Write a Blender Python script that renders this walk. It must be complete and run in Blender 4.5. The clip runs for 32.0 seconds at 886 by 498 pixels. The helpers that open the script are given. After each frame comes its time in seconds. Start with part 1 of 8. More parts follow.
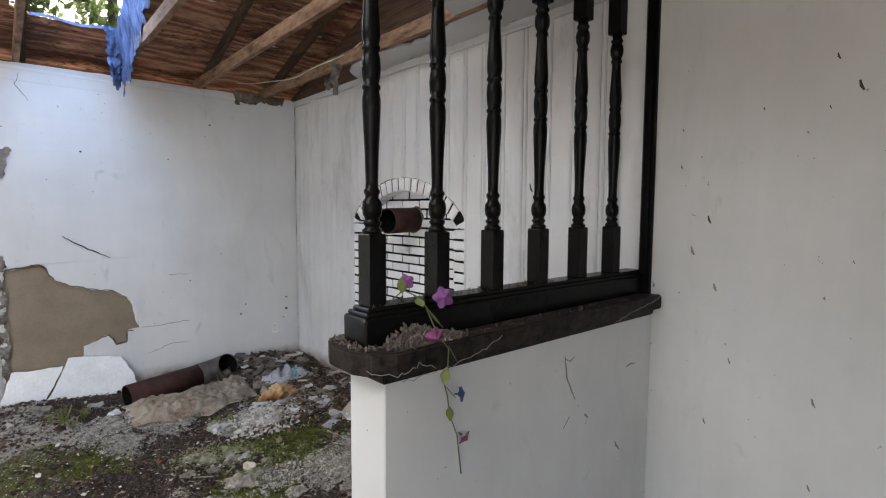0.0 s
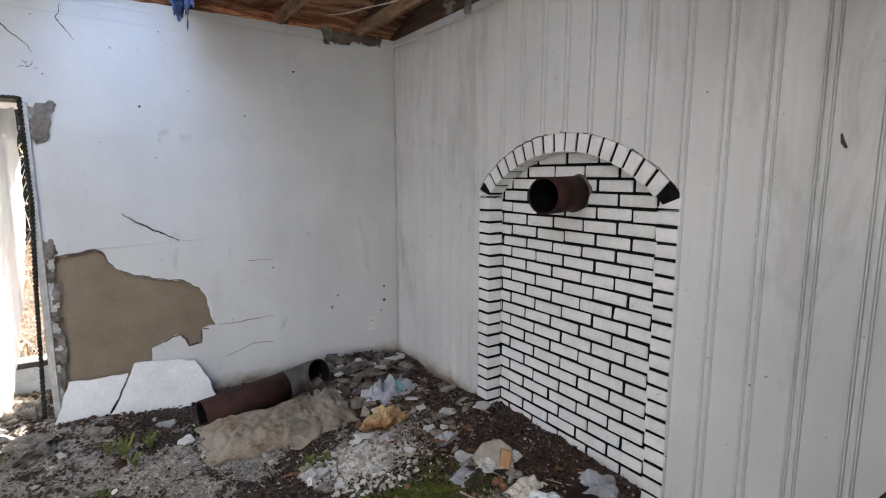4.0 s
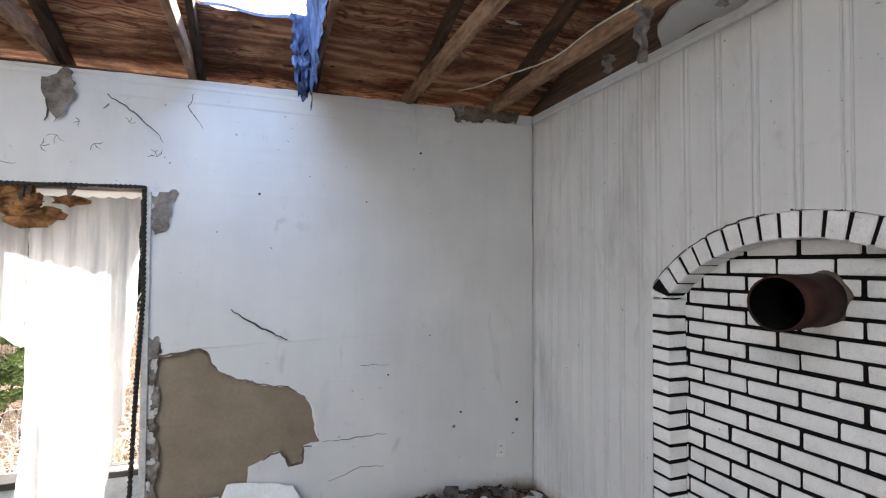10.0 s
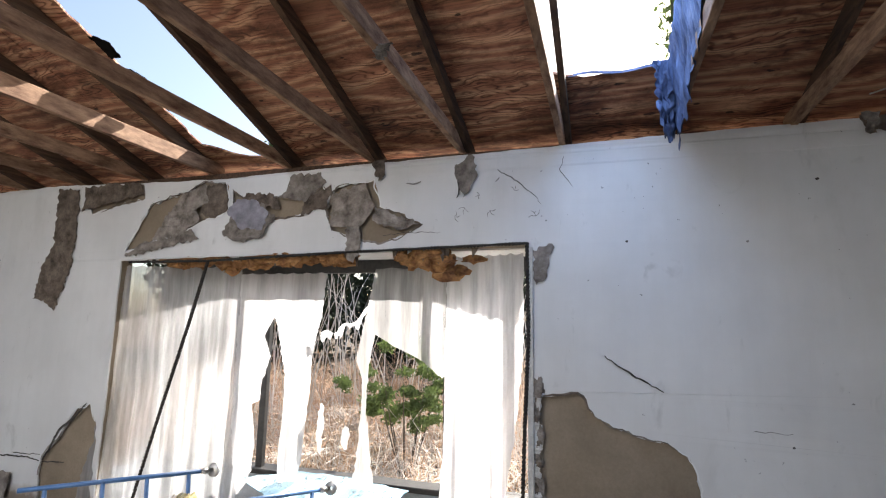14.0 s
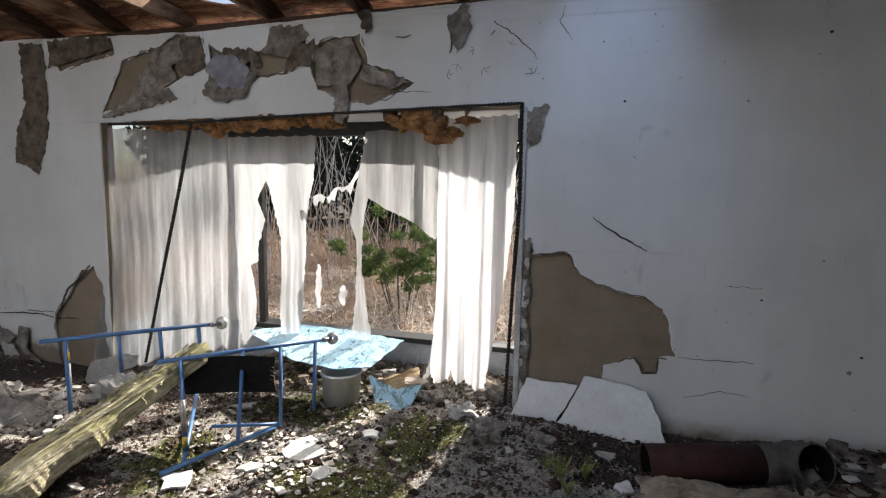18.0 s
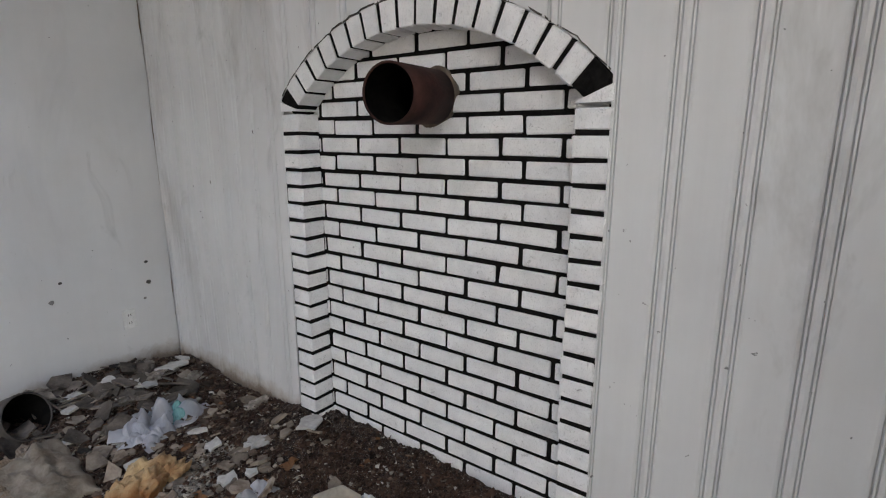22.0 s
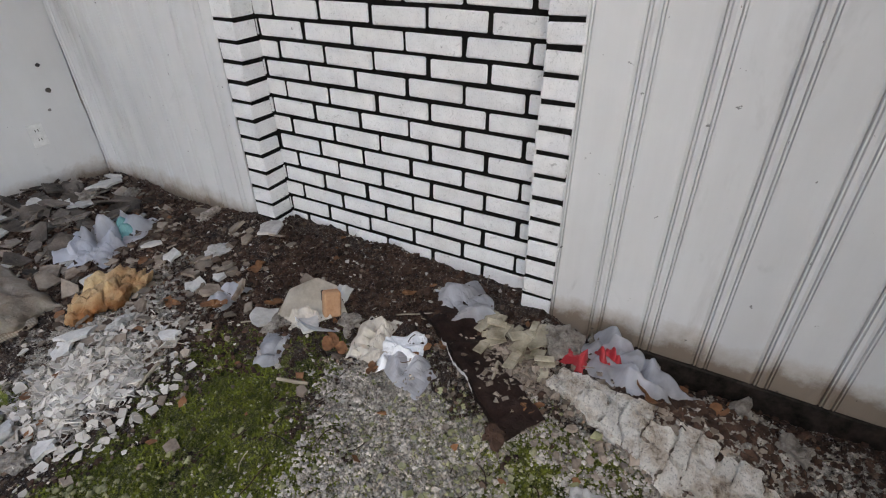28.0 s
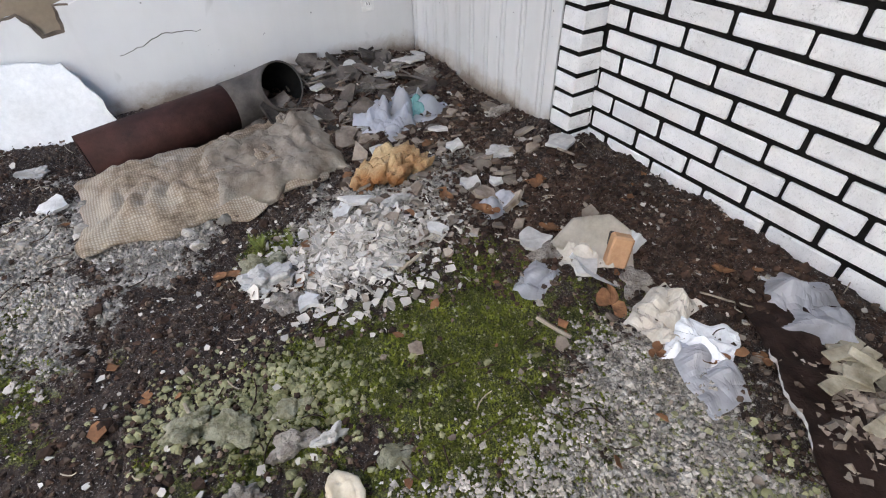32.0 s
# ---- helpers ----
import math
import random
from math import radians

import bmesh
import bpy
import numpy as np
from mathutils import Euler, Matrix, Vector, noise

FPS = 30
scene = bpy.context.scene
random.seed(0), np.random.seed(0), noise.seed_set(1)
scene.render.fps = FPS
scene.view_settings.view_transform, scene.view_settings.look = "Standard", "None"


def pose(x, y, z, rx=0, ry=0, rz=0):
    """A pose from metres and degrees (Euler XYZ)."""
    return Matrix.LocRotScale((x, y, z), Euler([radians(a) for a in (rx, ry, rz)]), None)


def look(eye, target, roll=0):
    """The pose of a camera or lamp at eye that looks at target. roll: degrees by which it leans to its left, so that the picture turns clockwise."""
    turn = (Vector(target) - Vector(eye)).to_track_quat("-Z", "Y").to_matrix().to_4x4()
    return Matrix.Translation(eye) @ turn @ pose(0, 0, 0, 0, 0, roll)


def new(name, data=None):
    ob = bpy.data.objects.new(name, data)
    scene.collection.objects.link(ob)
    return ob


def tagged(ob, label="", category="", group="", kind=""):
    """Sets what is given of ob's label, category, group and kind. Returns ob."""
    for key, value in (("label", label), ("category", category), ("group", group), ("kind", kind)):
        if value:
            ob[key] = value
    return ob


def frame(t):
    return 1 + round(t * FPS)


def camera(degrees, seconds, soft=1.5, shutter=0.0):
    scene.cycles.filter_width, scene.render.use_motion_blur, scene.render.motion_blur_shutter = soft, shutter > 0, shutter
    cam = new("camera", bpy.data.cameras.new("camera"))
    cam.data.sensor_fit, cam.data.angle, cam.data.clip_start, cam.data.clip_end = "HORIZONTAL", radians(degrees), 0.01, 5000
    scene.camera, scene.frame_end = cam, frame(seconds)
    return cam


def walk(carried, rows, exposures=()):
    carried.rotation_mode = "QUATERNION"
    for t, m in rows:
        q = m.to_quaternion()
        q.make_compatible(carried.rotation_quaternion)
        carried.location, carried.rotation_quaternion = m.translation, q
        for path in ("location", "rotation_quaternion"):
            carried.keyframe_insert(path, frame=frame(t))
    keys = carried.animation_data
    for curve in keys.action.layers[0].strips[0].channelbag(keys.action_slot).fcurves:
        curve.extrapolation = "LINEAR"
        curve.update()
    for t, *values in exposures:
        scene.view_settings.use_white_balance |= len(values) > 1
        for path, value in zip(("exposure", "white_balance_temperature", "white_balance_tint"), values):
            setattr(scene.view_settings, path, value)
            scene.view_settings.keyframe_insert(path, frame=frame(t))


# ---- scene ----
cam = camera(82.2, 32.0, 1.15)
PATH = [
    (0, (0.065, 0.234, 1.642), (1.369, 1.742, 1.49), 0.3),
    (0.5, (0.051, 0.401, 1.635), (1.295, 1.957, 1.464), 0.5),
    (1, (0.04, 0.619, 1.655), (1.241, 2.208, 1.474), 0.4),
    (1.5, (0.106, 0.783, 1.655), (1.28, 2.391, 1.469), 0.4),
    (2, (0.212, 0.943, 1.665), (1.322, 2.597, 1.474), 0.3),
    (2.5, (0.243, 1.017, 1.653), (1.264, 2.725, 1.463), 0.4),
    (4.5, (0.448, 1.61, 1.663), (1.552, 3.247, 1.344), -0.1),
    (5, (0.568, 1.733, 1.677), (1.677, 3.361, 1.33), -0.2),
    (5.5, (0.653, 1.78, 1.652), (1.778, 3.394, 1.291), -0.2),
    (6, (0.679, 1.783, 1.598), (1.858, 3.352, 1.211), -0.0),
    (6.5, (0.683, 1.855, 1.518), (1.998, 3.315, 1.144), 0.1),
    (7, (0.661, 1.931, 1.48), (2.114, 3.264, 1.145), 0.2),
    (7.5, (0.652, 1.966, 1.44), (2.163, 3.232, 1.106), 0.2),
    (8, (0.645, 1.99, 1.463), (2.19, 3.206, 1.097), -0.2),
    (8.5, (0.604, 2.02, 1.518), (2.154, 3.228, 1.147), -0.2),
    (9, (0.568, 2.059, 1.602), (2.031, 3.389, 1.302), -0.3),
    (9.5, (0.612, 2.098, 1.676), (1.665, 3.791, 1.521), -0.3),
    (10, (0.568, 2.107, 1.688), (1.246, 3.988, 1.748), 0.3),
    (10.5, (0.521, 2.088, 1.748), (0.951, 4.022, 2.017), 0.5),
    (11, (0.515, 2.057, 1.786), (0.782, 3.987, 2.238), 0.6),
    (11.5, (0.537, 2.014, 1.806), (0.7, 3.911, 2.419), 0.7),
    (12, (0.514, 1.988, 1.791), (0.611, 3.838, 2.544), 0.7),
    (12.5, (0.5, 2.021, 1.797), (0.478, 3.863, 2.576), 0.8),
    (13, (0.458, 2.07, 1.753), (0.21, 3.92, 2.47), 1.1),
    (13.5, (0.44, 2.09, 1.68), (-0.033, 3.972, 2.164), 0.9),
    (14, (0.415, 2.094, 1.604), (-0.181, 3.982, 1.887), 1.0),
    (14.5, (0.395, 2.098, 1.573), (-0.273, 3.977, 1.715), 1.0),
    (15, (0.389, 2.104, 1.571), (-0.337, 3.967, 1.615), 1.0),
    (15.5, (0.378, 2.115, 1.565), (-0.398, 3.958, 1.522), 0.9),
    (17.5, (0.373, 2.121, 1.563), (-0.441, 3.935, 1.345), 0.8),
    (18, (0.408, 2.09, 1.577), (-0.148, 3.996, 1.342), 0.9),
    (18.5, (0.525, 2.065, 1.661), (0.387, 4.04, 1.374), 1.1),
    (19, (0.51, 2.024, 1.492), (0.956, 3.964, 1.303), 0.5),
    (19.5, (0.645, 1.993, 1.479), (1.521, 3.78, 1.281), 0.3),
    (20, (0.666, 2.006, 1.507), (1.836, 3.609, 1.257), 0.1),
    (20.5, (0.691, 2.013, 1.491), (2.076, 3.428, 1.209), 0.1),
    (21, (0.74, 2.069, 1.475), (2.249, 3.339, 1.146), -0.0),
    (21.5, (0.877, 2.173, 1.451), (2.434, 3.372, 1.079), 0.0),
    (22, (0.998, 2.249, 1.434), (2.572, 3.403, 0.997), -0.1),
    (22.5, (0.996, 2.285, 1.455), (2.564, 3.429, 0.973), -0.1),
    (23, (0.931, 2.294, 1.493), (2.501, 3.436, 1.011), -0.1),
    (23.5, (0.842, 2.299, 1.507), (2.422, 3.434, 1.042), -0.0),
    (24, (0.788, 2.298, 1.52), (2.395, 3.398, 1.065), -0.1),
    (24.5, (0.77, 2.29, 1.521), (2.399, 3.366, 1.087), -0.1),
    (26.5, (0.809, 2.327, 1.391), (2.467, 3.259, 0.77), -0.5),
    (27, (0.909, 2.348, 1.349), (2.504, 3.225, 0.519), -0.5),
    (27.5, (0.969, 2.359, 1.317), (2.498, 3.203, 0.342), -0.7),
    (28, (0.99, 2.357, 1.286), (2.46, 3.177, 0.205), -0.7),
    (28.5, (0.994, 2.383, 1.251), (2.403, 3.194, 0.086), -0.4),
    (29, (0.967, 2.409, 1.252), (2.274, 3.29, 0.021), -0.6),
    (29.5, (0.907, 2.402, 1.265), (2.141, 3.345, 0.004), -0.5),
    (30, (0.86, 2.366, 1.29), (2.051, 3.348, 0.017), -0.7),
    (30.5, (0.967, 2.383, 1.27), (2.122, 3.398, -0.008), -0.9),
    (31, (1.024, 2.455, 1.23), (2.108, 3.545, -0.049), -0.9),
    (31.5, (1.012, 2.577, 1.205), (1.93, 3.805, -0.079), -1.1),
    (32, (1.053, 2.693, 1.095), (1.817, 4.022, -0.189), -1.6),
]
EXPOSURES = [(0, 2.4, 6960, 10), (2, 2.65, 6910, 10), (4.5, 2.22, 7060, 10), (9, 2.34, 7010, 10), (10.5, 2.3, 6890, 10), (12, 2.69, 6840, 12), (13, 2.74, 6840, 12), (14, 1.86, 6840, 11), (14.5, 1.63, 6790, 10), (15.5, 1.23, 6790, 10), (17.5, 0.98, 6790, 10), (19, 1.04, 6790, 10), (19.5, 1.7, 6990, 10), (20.2, 2.33, 7090, 10), (21, 2.25, 7090, 10), (24.5, 2.34, 7140, 10), (27, 2.55, 7090, 10), (30, 2.99, 6990, 11), (32, 3.15, 6990, 11)]
walk(cam, [(t, look(eye, target, roll)) for t, eye, target, roll in PATH], exposures=EXPOSURES)

# ---------------------------------------------------------------- light
SUN = Vector((0.24, 0.74, 0.62)).normalized()      # the way towards the sun
world = bpy.data.worlds.new("world")
scene.world = world
world.use_nodes = True
wn = world.node_tree.nodes
sky = wn.new("ShaderNodeTexSky")
sky.sky_type = "NISHITA"
sky.sun_disc = False
sky.sun_elevation = math.asin(SUN.z)
sky.sun_rotation = math.atan2(SUN.x, SUN.y)
sky.dust_density = 2.5
wn["Background"].inputs["Strength"].default_value = 0.085
world.node_tree.links.new(sky.outputs["Color"], wn["Background"].inputs["Color"])

sun = new("sun", bpy.data.lights.new("sun", "SUN"))
sun.data.energy, sun.data.angle, sun.data.color = 6.5, radians(0.6), (1.0, 0.965, 0.92)
sun.matrix_world = look(SUN * 30, (0, 0, 0))

def area_lamp(name, at, aim, w, h, power, colour=(1, 1, 1)):
    lamp = new(name, bpy.data.lights.new(name, "AREA"))
    lamp.data.shape, lamp.data.size, lamp.data.size_y = "RECTANGLE", w, h
    lamp.data.energy, lamp.data.color = power, colour
    lamp.matrix_world = look(at, aim)
    return lamp

# fill lamps added at unseen openings, overhead and to the west
area_lamp("roof_opening_light", (-2.3, 1.6, 3.9), (-2.2, 1.7, 0.0), 3.4, 2.4, 44, (1.0, 0.99, 0.98))
# weak fill from the west; no window is known there
area_lamp("window_light_west", (-6.34, 1.6, 1.45), (0, 1.6, 1.3), 2.4, 1.7, 2, (1.0, 0.99, 0.98))

# stands in for the sky in the roof hole by the north wall
area_lamp("roof_hole_light", (0.48, 4.40, 3.20), (0.50, 4.62, 2.5), 0.60, 0.90, 5.5, (0.38, 0.58, 1.0))

# ---------------------------------------------------------------- materials
def node_mat(name):
    m = bpy.data.materials.new(name)
    m.use_nodes = True
    t = m.node_tree
    return m, t, t.nodes, t.links, t.nodes["Principled BSDF"]

def put_in(links, sock, v):
    if isinstance(v, bpy.types.NodeSocket):
        links.new(v, sock)
    else:
        sock.default_value = v

def coord(t):
    return t.nodes.new("ShaderNodeNewGeometry").outputs["Position"]

def tex(t, scale, detail=6.0, rough=0.6, stretch=(1, 1, 1), dist=0.0, vec=None):
    mp = t.nodes.new("ShaderNodeMapping")
    mp.inputs["Scale"].default_value = stretch
    t.links.new(vec or coord(t), mp.inputs["Vector"])
    n = t.nodes.new("ShaderNodeTexNoise")
    n.inputs["Scale"].default_value, n.inputs["Detail"].default_value = scale, detail
    n.inputs["Roughness"].default_value, n.inputs["Distortion"].default_value = rough, dist
    t.links.new(mp.outputs[0], n.inputs["Vector"])
    return n.outputs["Fac"]

def ramp(t, fac, *stops):
    r = t.nodes.new("ShaderNodeValToRGB")
    el = r.color_ramp.elements
    while len(el) < len(stops):
        el.new(0.5)
    for e, (p, c) in zip(el, stops):
        e.position = p
        e.color = (*c, 1) if isinstance(c, tuple) else (c, c, c, 1)
    t.links.new(fac, r.inputs["Fac"])
    return r.outputs["Color"]

def mix(t, fac, a, b, mode="MIX"):
    m = t.nodes.new("ShaderNodeMix")
    m.data_type, m.blend_type = "RGBA", mode
    put_in(t.links, m.inputs[0], fac)
    for sock, v in ((m.inputs[6], a), (m.inputs[7], b)):
        put_in(t.links, sock, (*v, 1) if isinstance(v, tuple) else v)
    return m.outputs[2]

def bump(t, bsdf, height, strength=0.3, dist=0.01):
    b = t.nodes.new("ShaderNodeBump")
    b.inputs["Strength"].default_value, b.inputs["Distance"].default_value = strength, dist
    t.links.new(height, b.inputs["Height"])
    t.links.new(b.outputs[0], bsdf.inputs["Normal"])

def rand_island(t):
    return t.nodes.new("ShaderNodeNewGeometry").outputs["Random Per Island"]

def rand_object(t):
    return t.nodes.new("ShaderNodeObjectInfo").outputs["Random"]

def basic(name, dark, light, scale=8.0, rough=0.8, bumps=0.3, bscale=60.0, stretch=(1, 1, 1), metal=0.0, per=None, spread=0.35, bdist=0.004, spec=0.5):
    """A worn surface between two colours, with grain and relief; per varies it by piece."""
    m, t, n, l, b = node_mat(name)
    f = tex(t, scale, 8, 0.65, stretch)
    fine = tex(t, bscale, 5, 0.7, stretch)
    col = ramp(t, f, (0.32, dark), (0.68, light))
    col = mix(t, 0.35, col, ramp(t, fine, (0.3, 0.55), (0.7, 1.0)), "MULTIPLY")
    if per:
        r = rand_island(t) if per == "island" else rand_object(t)
        col = mix(t, 1.0, col, ramp(t, r, (0.0, 1.0 - spread), (1.0, 1.0)), "MULTIPLY")
    l.new(col, b.inputs["Base Color"])
    b.inputs["Roughness"].default_value, b.inputs["Metallic"].default_value = rough, metal
    b.inputs["Specular IOR Level"].default_value = spec if rough < 0.6 else min(spec, 0.25)
    bump(t, b, fine, bumps, bdist)
    return m

def paint_wall(name, base, streak=0.5, specks=True):
    """Old white wall paint: faint clouds, vertical run marks, small scuffs and pits."""
    m, t, n, l, b = node_mat(name)
    clouds = tex(t, 1.3, 6, 0.6)
    runs = tex(t, 7.0, 5, 0.65, (1, 1, 0.08))
    pits = tex(t, 34.0, 3, 0.55)
    col = ramp(t, clouds, (0.3, tuple(c * 0.86 for c in base)), (0.65, base))
    col = mix(t, streak, col, ramp(t, runs, (0.25, 0.80), (0.6, 1.0)), "MULTIPLY")
    if specks:
        col = mix(t, 0.85, col, ramp(t, pits, (0.245, 0.18), (0.27, 1.0)), "MULTIPLY")
        smear = tex(t, 5.0, 4, 0.6, (1, 1, 0.5), 1.2)
        col = mix(t, 0.5, col, ramp(t, smear, (0.25, 0.62), (0.36, 1.0)), "MULTIPLY")
    grime = tex(t, 2.4, 6, 0.7, (1, 1, 0.3), 0.6)
    col = mix(t, 0.55 * (1 if streak > 0.3 else 0.35), col, ramp(t, grime, (0.30, (0.58, 0.57, 0.555)), (0.44, (1, 1, 1))), "MULTIPLY")
    sep = n.new("ShaderNodeSeparateXYZ")
    l.new(coord(t), sep.inputs[0])
    add = n.new("ShaderNodeMath")
    add.operation = "MULTIPLY_ADD"
    l.new(tex(t, 6.0, 6, 0.7), add.inputs[0])
    add.inputs[1].default_value = -0.22
    l.new(sep.outputs["Z"], add.inputs[2])
    # splashed dirt just over the floor
    col = mix(t, 1.0, col, ramp(t, add.outputs[0], (0.015, (0.40, 0.32, 0.25)), (0.05, (0.74, 0.68, 0.62)), (0.11, (1.0, 1.0, 1.0))), "MULTIPLY")
    l.new(col, b.inputs["Base Color"])
    b.inputs["Roughness"].default_value = 0.62
    bump(t, b, tex(t, 22, 6, 0.6), 0.12, 0.004)
    return m

M_DRYWALL = paint_wall("painted_drywall", (0.62, 0.62, 0.62), 0.25)
M_PANEL = paint_wall("painted_panelling", (0.66, 0.665, 0.67), 0.45)
M_BACKING = basic("tan_wallboard_backing", (0.20, 0.155, 0.11), (0.29, 0.235, 0.175), 2.2, 0.9, 0.15, 50)
M_PAPER = basic("torn_grey_paper", (0.10, 0.080, 0.066), (0.42, 0.375, 0.335), 11.0, 0.9, 0.9, 40, bdist=0.012, spread=0.3, per="island")
M_STAIN = basic("stained_paper", (0.05, 0.038, 0.030), (0.22, 0.175, 0.14), 13.0, 0.9, 0.9, 45, bdist=0.012)
M_PLASTER = basic("white_plaster", (0.66, 0.66, 0.65), (0.80, 0.80, 0.80), 6.0, 0.85, 0.2, 50)
M_GYPSUM = basic("broken_gypsum", (0.50, 0.48, 0.45), (0.76, 0.74, 0.71), 20.0, 0.95, 0.6, 90, per="island", spread=0.45)
# dark tone of the strips laid on for cracks, scuffs, slots and gaps
M_CRACK = basic("crack_dark", (0.03, 0.028, 0.026), (0.10, 0.09, 0.08), 20.0, 0.95)
M_BLACK = basic("black_gloss_paint", (0.0035, 0.0034, 0.0034), (0.008, 0.0075, 0.007), 9.0, 0.24, 0.2, 70, bdist=0.002, spec=0.09)
M_BLACKDUST = basic("dusty_black_paint", (0.006, 0.005, 0.0045), (0.045, 0.036, 0.031), 22.0, 0.5, 0.35, 60, spec=0.08)
M_MORTAR = basic("black_mortar", (0.005, 0.005, 0.005), (0.016, 0.015, 0.014), 30.0, 0.95, 0.5, 120, spec=0.05)
M_WOOD = basic("joist_wood", (0.13, 0.062, 0.036), (0.50, 0.315, 0.20), 7.0, 0.8, 0.5, 40, (3, 0.8, 3), per="object", spread=0.35)
M_DARKWOOD = basic("rafter_wood", (0.05, 0.030, 0.020), (0.15, 0.088, 0.055), 8.0, 0.85, 0.3, 40, (5, 0.35, 5), per="object")
M_RUST = basic("rusty_red_pipe", (0.016, 0.007, 0.006), (0.062, 0.023, 0.018), 9.0, 0.75, 0.4, 55)
M_NEARBLACK = basic("near_black", (0.004, 0.004, 0.004), (0.012, 0.011, 0.010), 12.0, 0.95, spec=0.03)
M_RUSTGREY = basic("grey_weathered_steel", (0.035, 0.030, 0.027), (0.10, 0.088, 0.080), 9.0, 0.7, 0.4, 55)
M_BLUE = basic("blue_painted_tube", (0.045, 0.12, 0.27), (0.08, 0.19, 0.40), 12.0, 0.38, 0.1, 80)
M_STEEL = basic("dull_steel", (0.35, 0.34, 0.33), (0.55, 0.54, 0.52), 15.0, 0.4, 0.2, 80, metal=0.85)
M_CLOTH = basic("black_cloth", (0.010, 0.010, 0.011), (0.022, 0.022, 0.024), 20.0, 0.85, 0.3, 200)
M_WHITE = basic("white_plastic", (0.62, 0.62, 0.60), (0.80, 0.80, 0.79), 10.0, 0.5, 0.1)
M_PAPERWHITE = basic("clean_white_paper", (0.74, 0.75, 0.77), (0.90, 0.91, 0.92), 9.0, 0.7, 0.15, 60)
M_IVORY = basic("ivory_label", (0.42, 0.37, 0.30), (0.70, 0.65, 0.57), 10.0, 0.6, 0.1)
M_YELLOW = basic("yellow_sticker", (0.55, 0.38, 0.04), (0.7, 0.5, 0.08), 10.0, 0.5, 0.1)
M_FOAM = basic("yellow_orange_foam", (0.30, 0.12, 0.04), (0.64, 0.50, 0.29), 6.0, 0.95, 0.9, 45, bdist=0.012)
M_FOAMB = basic("orange_fibre_insulation", (0.10, 0.035, 0.014), (0.48, 0.25, 0.10), 12.0, 0.95, 0.9, 45, bdist=0.012)
M_TARP = basic("torn_blue_tarp", (0.010, 0.016, 0.045), (0.085, 0.125, 0.235), 26.0, 0.6, 0.9, 70, (1, 1, 0.3), bdist=0.01)
M_LEAFDRY = basic("dry_brown_leaf", (0.16, 0.07, 0.035), (0.36, 0.18, 0.085), 20.0, 0.8, 0.4, 80, per="island")
M_FOAMTAN = basic("tan_foam_face", (0.40, 0.22, 0.12), (0.56, 0.34, 0.20), 14.0, 0.9, 0.5, 90)
M_BONE = basic("ivory_shell", (0.45, 0.38, 0.27), (0.70, 0.63, 0.50), 25.0, 0.7, 0.3, 60)
M_STICK = basic("pale_stick", (0.30, 0.25, 0.18), (0.55, 0.48, 0.38), 25.0, 0.85, 0.3, 60, per="island")
M_RED = basic("red_print", (0.35, 0.02, 0.03), (0.5, 0.04, 0.05), 20.0, 0.5, 0.2)
M_TEAL = basic("teal_plastic", (0.08, 0.22, 0.22), (0.15, 0.33, 0.33), 20.0, 0.5, 0.2)
M_GREEN = basic("vine_leaf", (0.10, 0.13, 0.035), (0.22, 0.24, 0.08), 20.0, 0.6, 0.2, per="object")
M_STEM = basic("vine_stem", (0.08, 0.11, 0.05), (0.18, 0.20, 0.10), 20.0, 0.7, 0.2)
M_PURPLE = basic("violet_petal", (0.14, 0.045, 0.15), (0.27, 0.10, 0.28), 25.0, 0.6, 0.2)
M_MAGENTA = basic("magenta_petal", (0.13, 0.035, 0.085), (0.27, 0.09, 0.18), 25.0, 0.6, 0.2)
M_NAVY = basic("dark_blue_petal", (0.03, 0.05, 0.16), (0.07, 0.12, 0.30), 25.0, 0.6, 0.2)
M_DUST = basic("grey_dust_fluff", (0.065, 0.05, 0.044), (0.24, 0.19, 0.165), 25.0, 0.95, 0.8, 60, per="island", bdist=0.01)
M_WEB = basic("dusty_cobweb", (0.22, 0.21, 0.20), (0.40, 0.39, 0.38), 25.0, 0.95)
M_GREYWEB = basic("grey_cobweb_scuff", (0.16, 0.155, 0.15), (0.30, 0.29, 0.28), 25.0, 0.95)
M_STONE = basic("rubble_chunk", (0.20, 0.165, 0.135), (0.58, 0.53, 0.47), 26.0, 0.95, 1.0, 70, per="object", bdist=0.02)
M_DARKMETAL = basic("dark_corroded_strip", (0.022, 0.013, 0.010), (0.075, 0.043, 0.034), 14.0, 0.7, 0.6, 45, bdist=0.006)
M_SIDING = basic("dark_brown_boards", (0.03, 0.017, 0.012), (0.085, 0.05, 0.035), 8.0, 0.9, 0.4, 40, (4, 4, 0.4), per="object")
M_FRAME = basic("dark_window_frame", (0.012, 0.012, 0.013), (0.04, 0.038, 0.036), 15.0, 0.5, 0.2)
M_ROPE = basic("dark_twisted_rope", (0.012, 0.011, 0.010), (0.05, 0.045, 0.04), 60.0, 0.8, 0.5, 150)
M_TWIG = basic("red_brown_twigs", (0.60, 0.32, 0.17), (0.95, 0.78, 0.60), 3.0, 0.8, 0.1, per="island", spread=0.5)
M_TWIGPALE = basic("pale_grey_twigs", (0.70, 0.64, 0.57), (0.95, 0.92, 0.87), 3.0, 0.8, 0.1, per="island", spread=0.4)
M_BARK = basic("tree_bark", (0.06, 0.05, 0.04), (0.17, 0.14, 0.11), 8.0, 0.9, 0.6, 30)
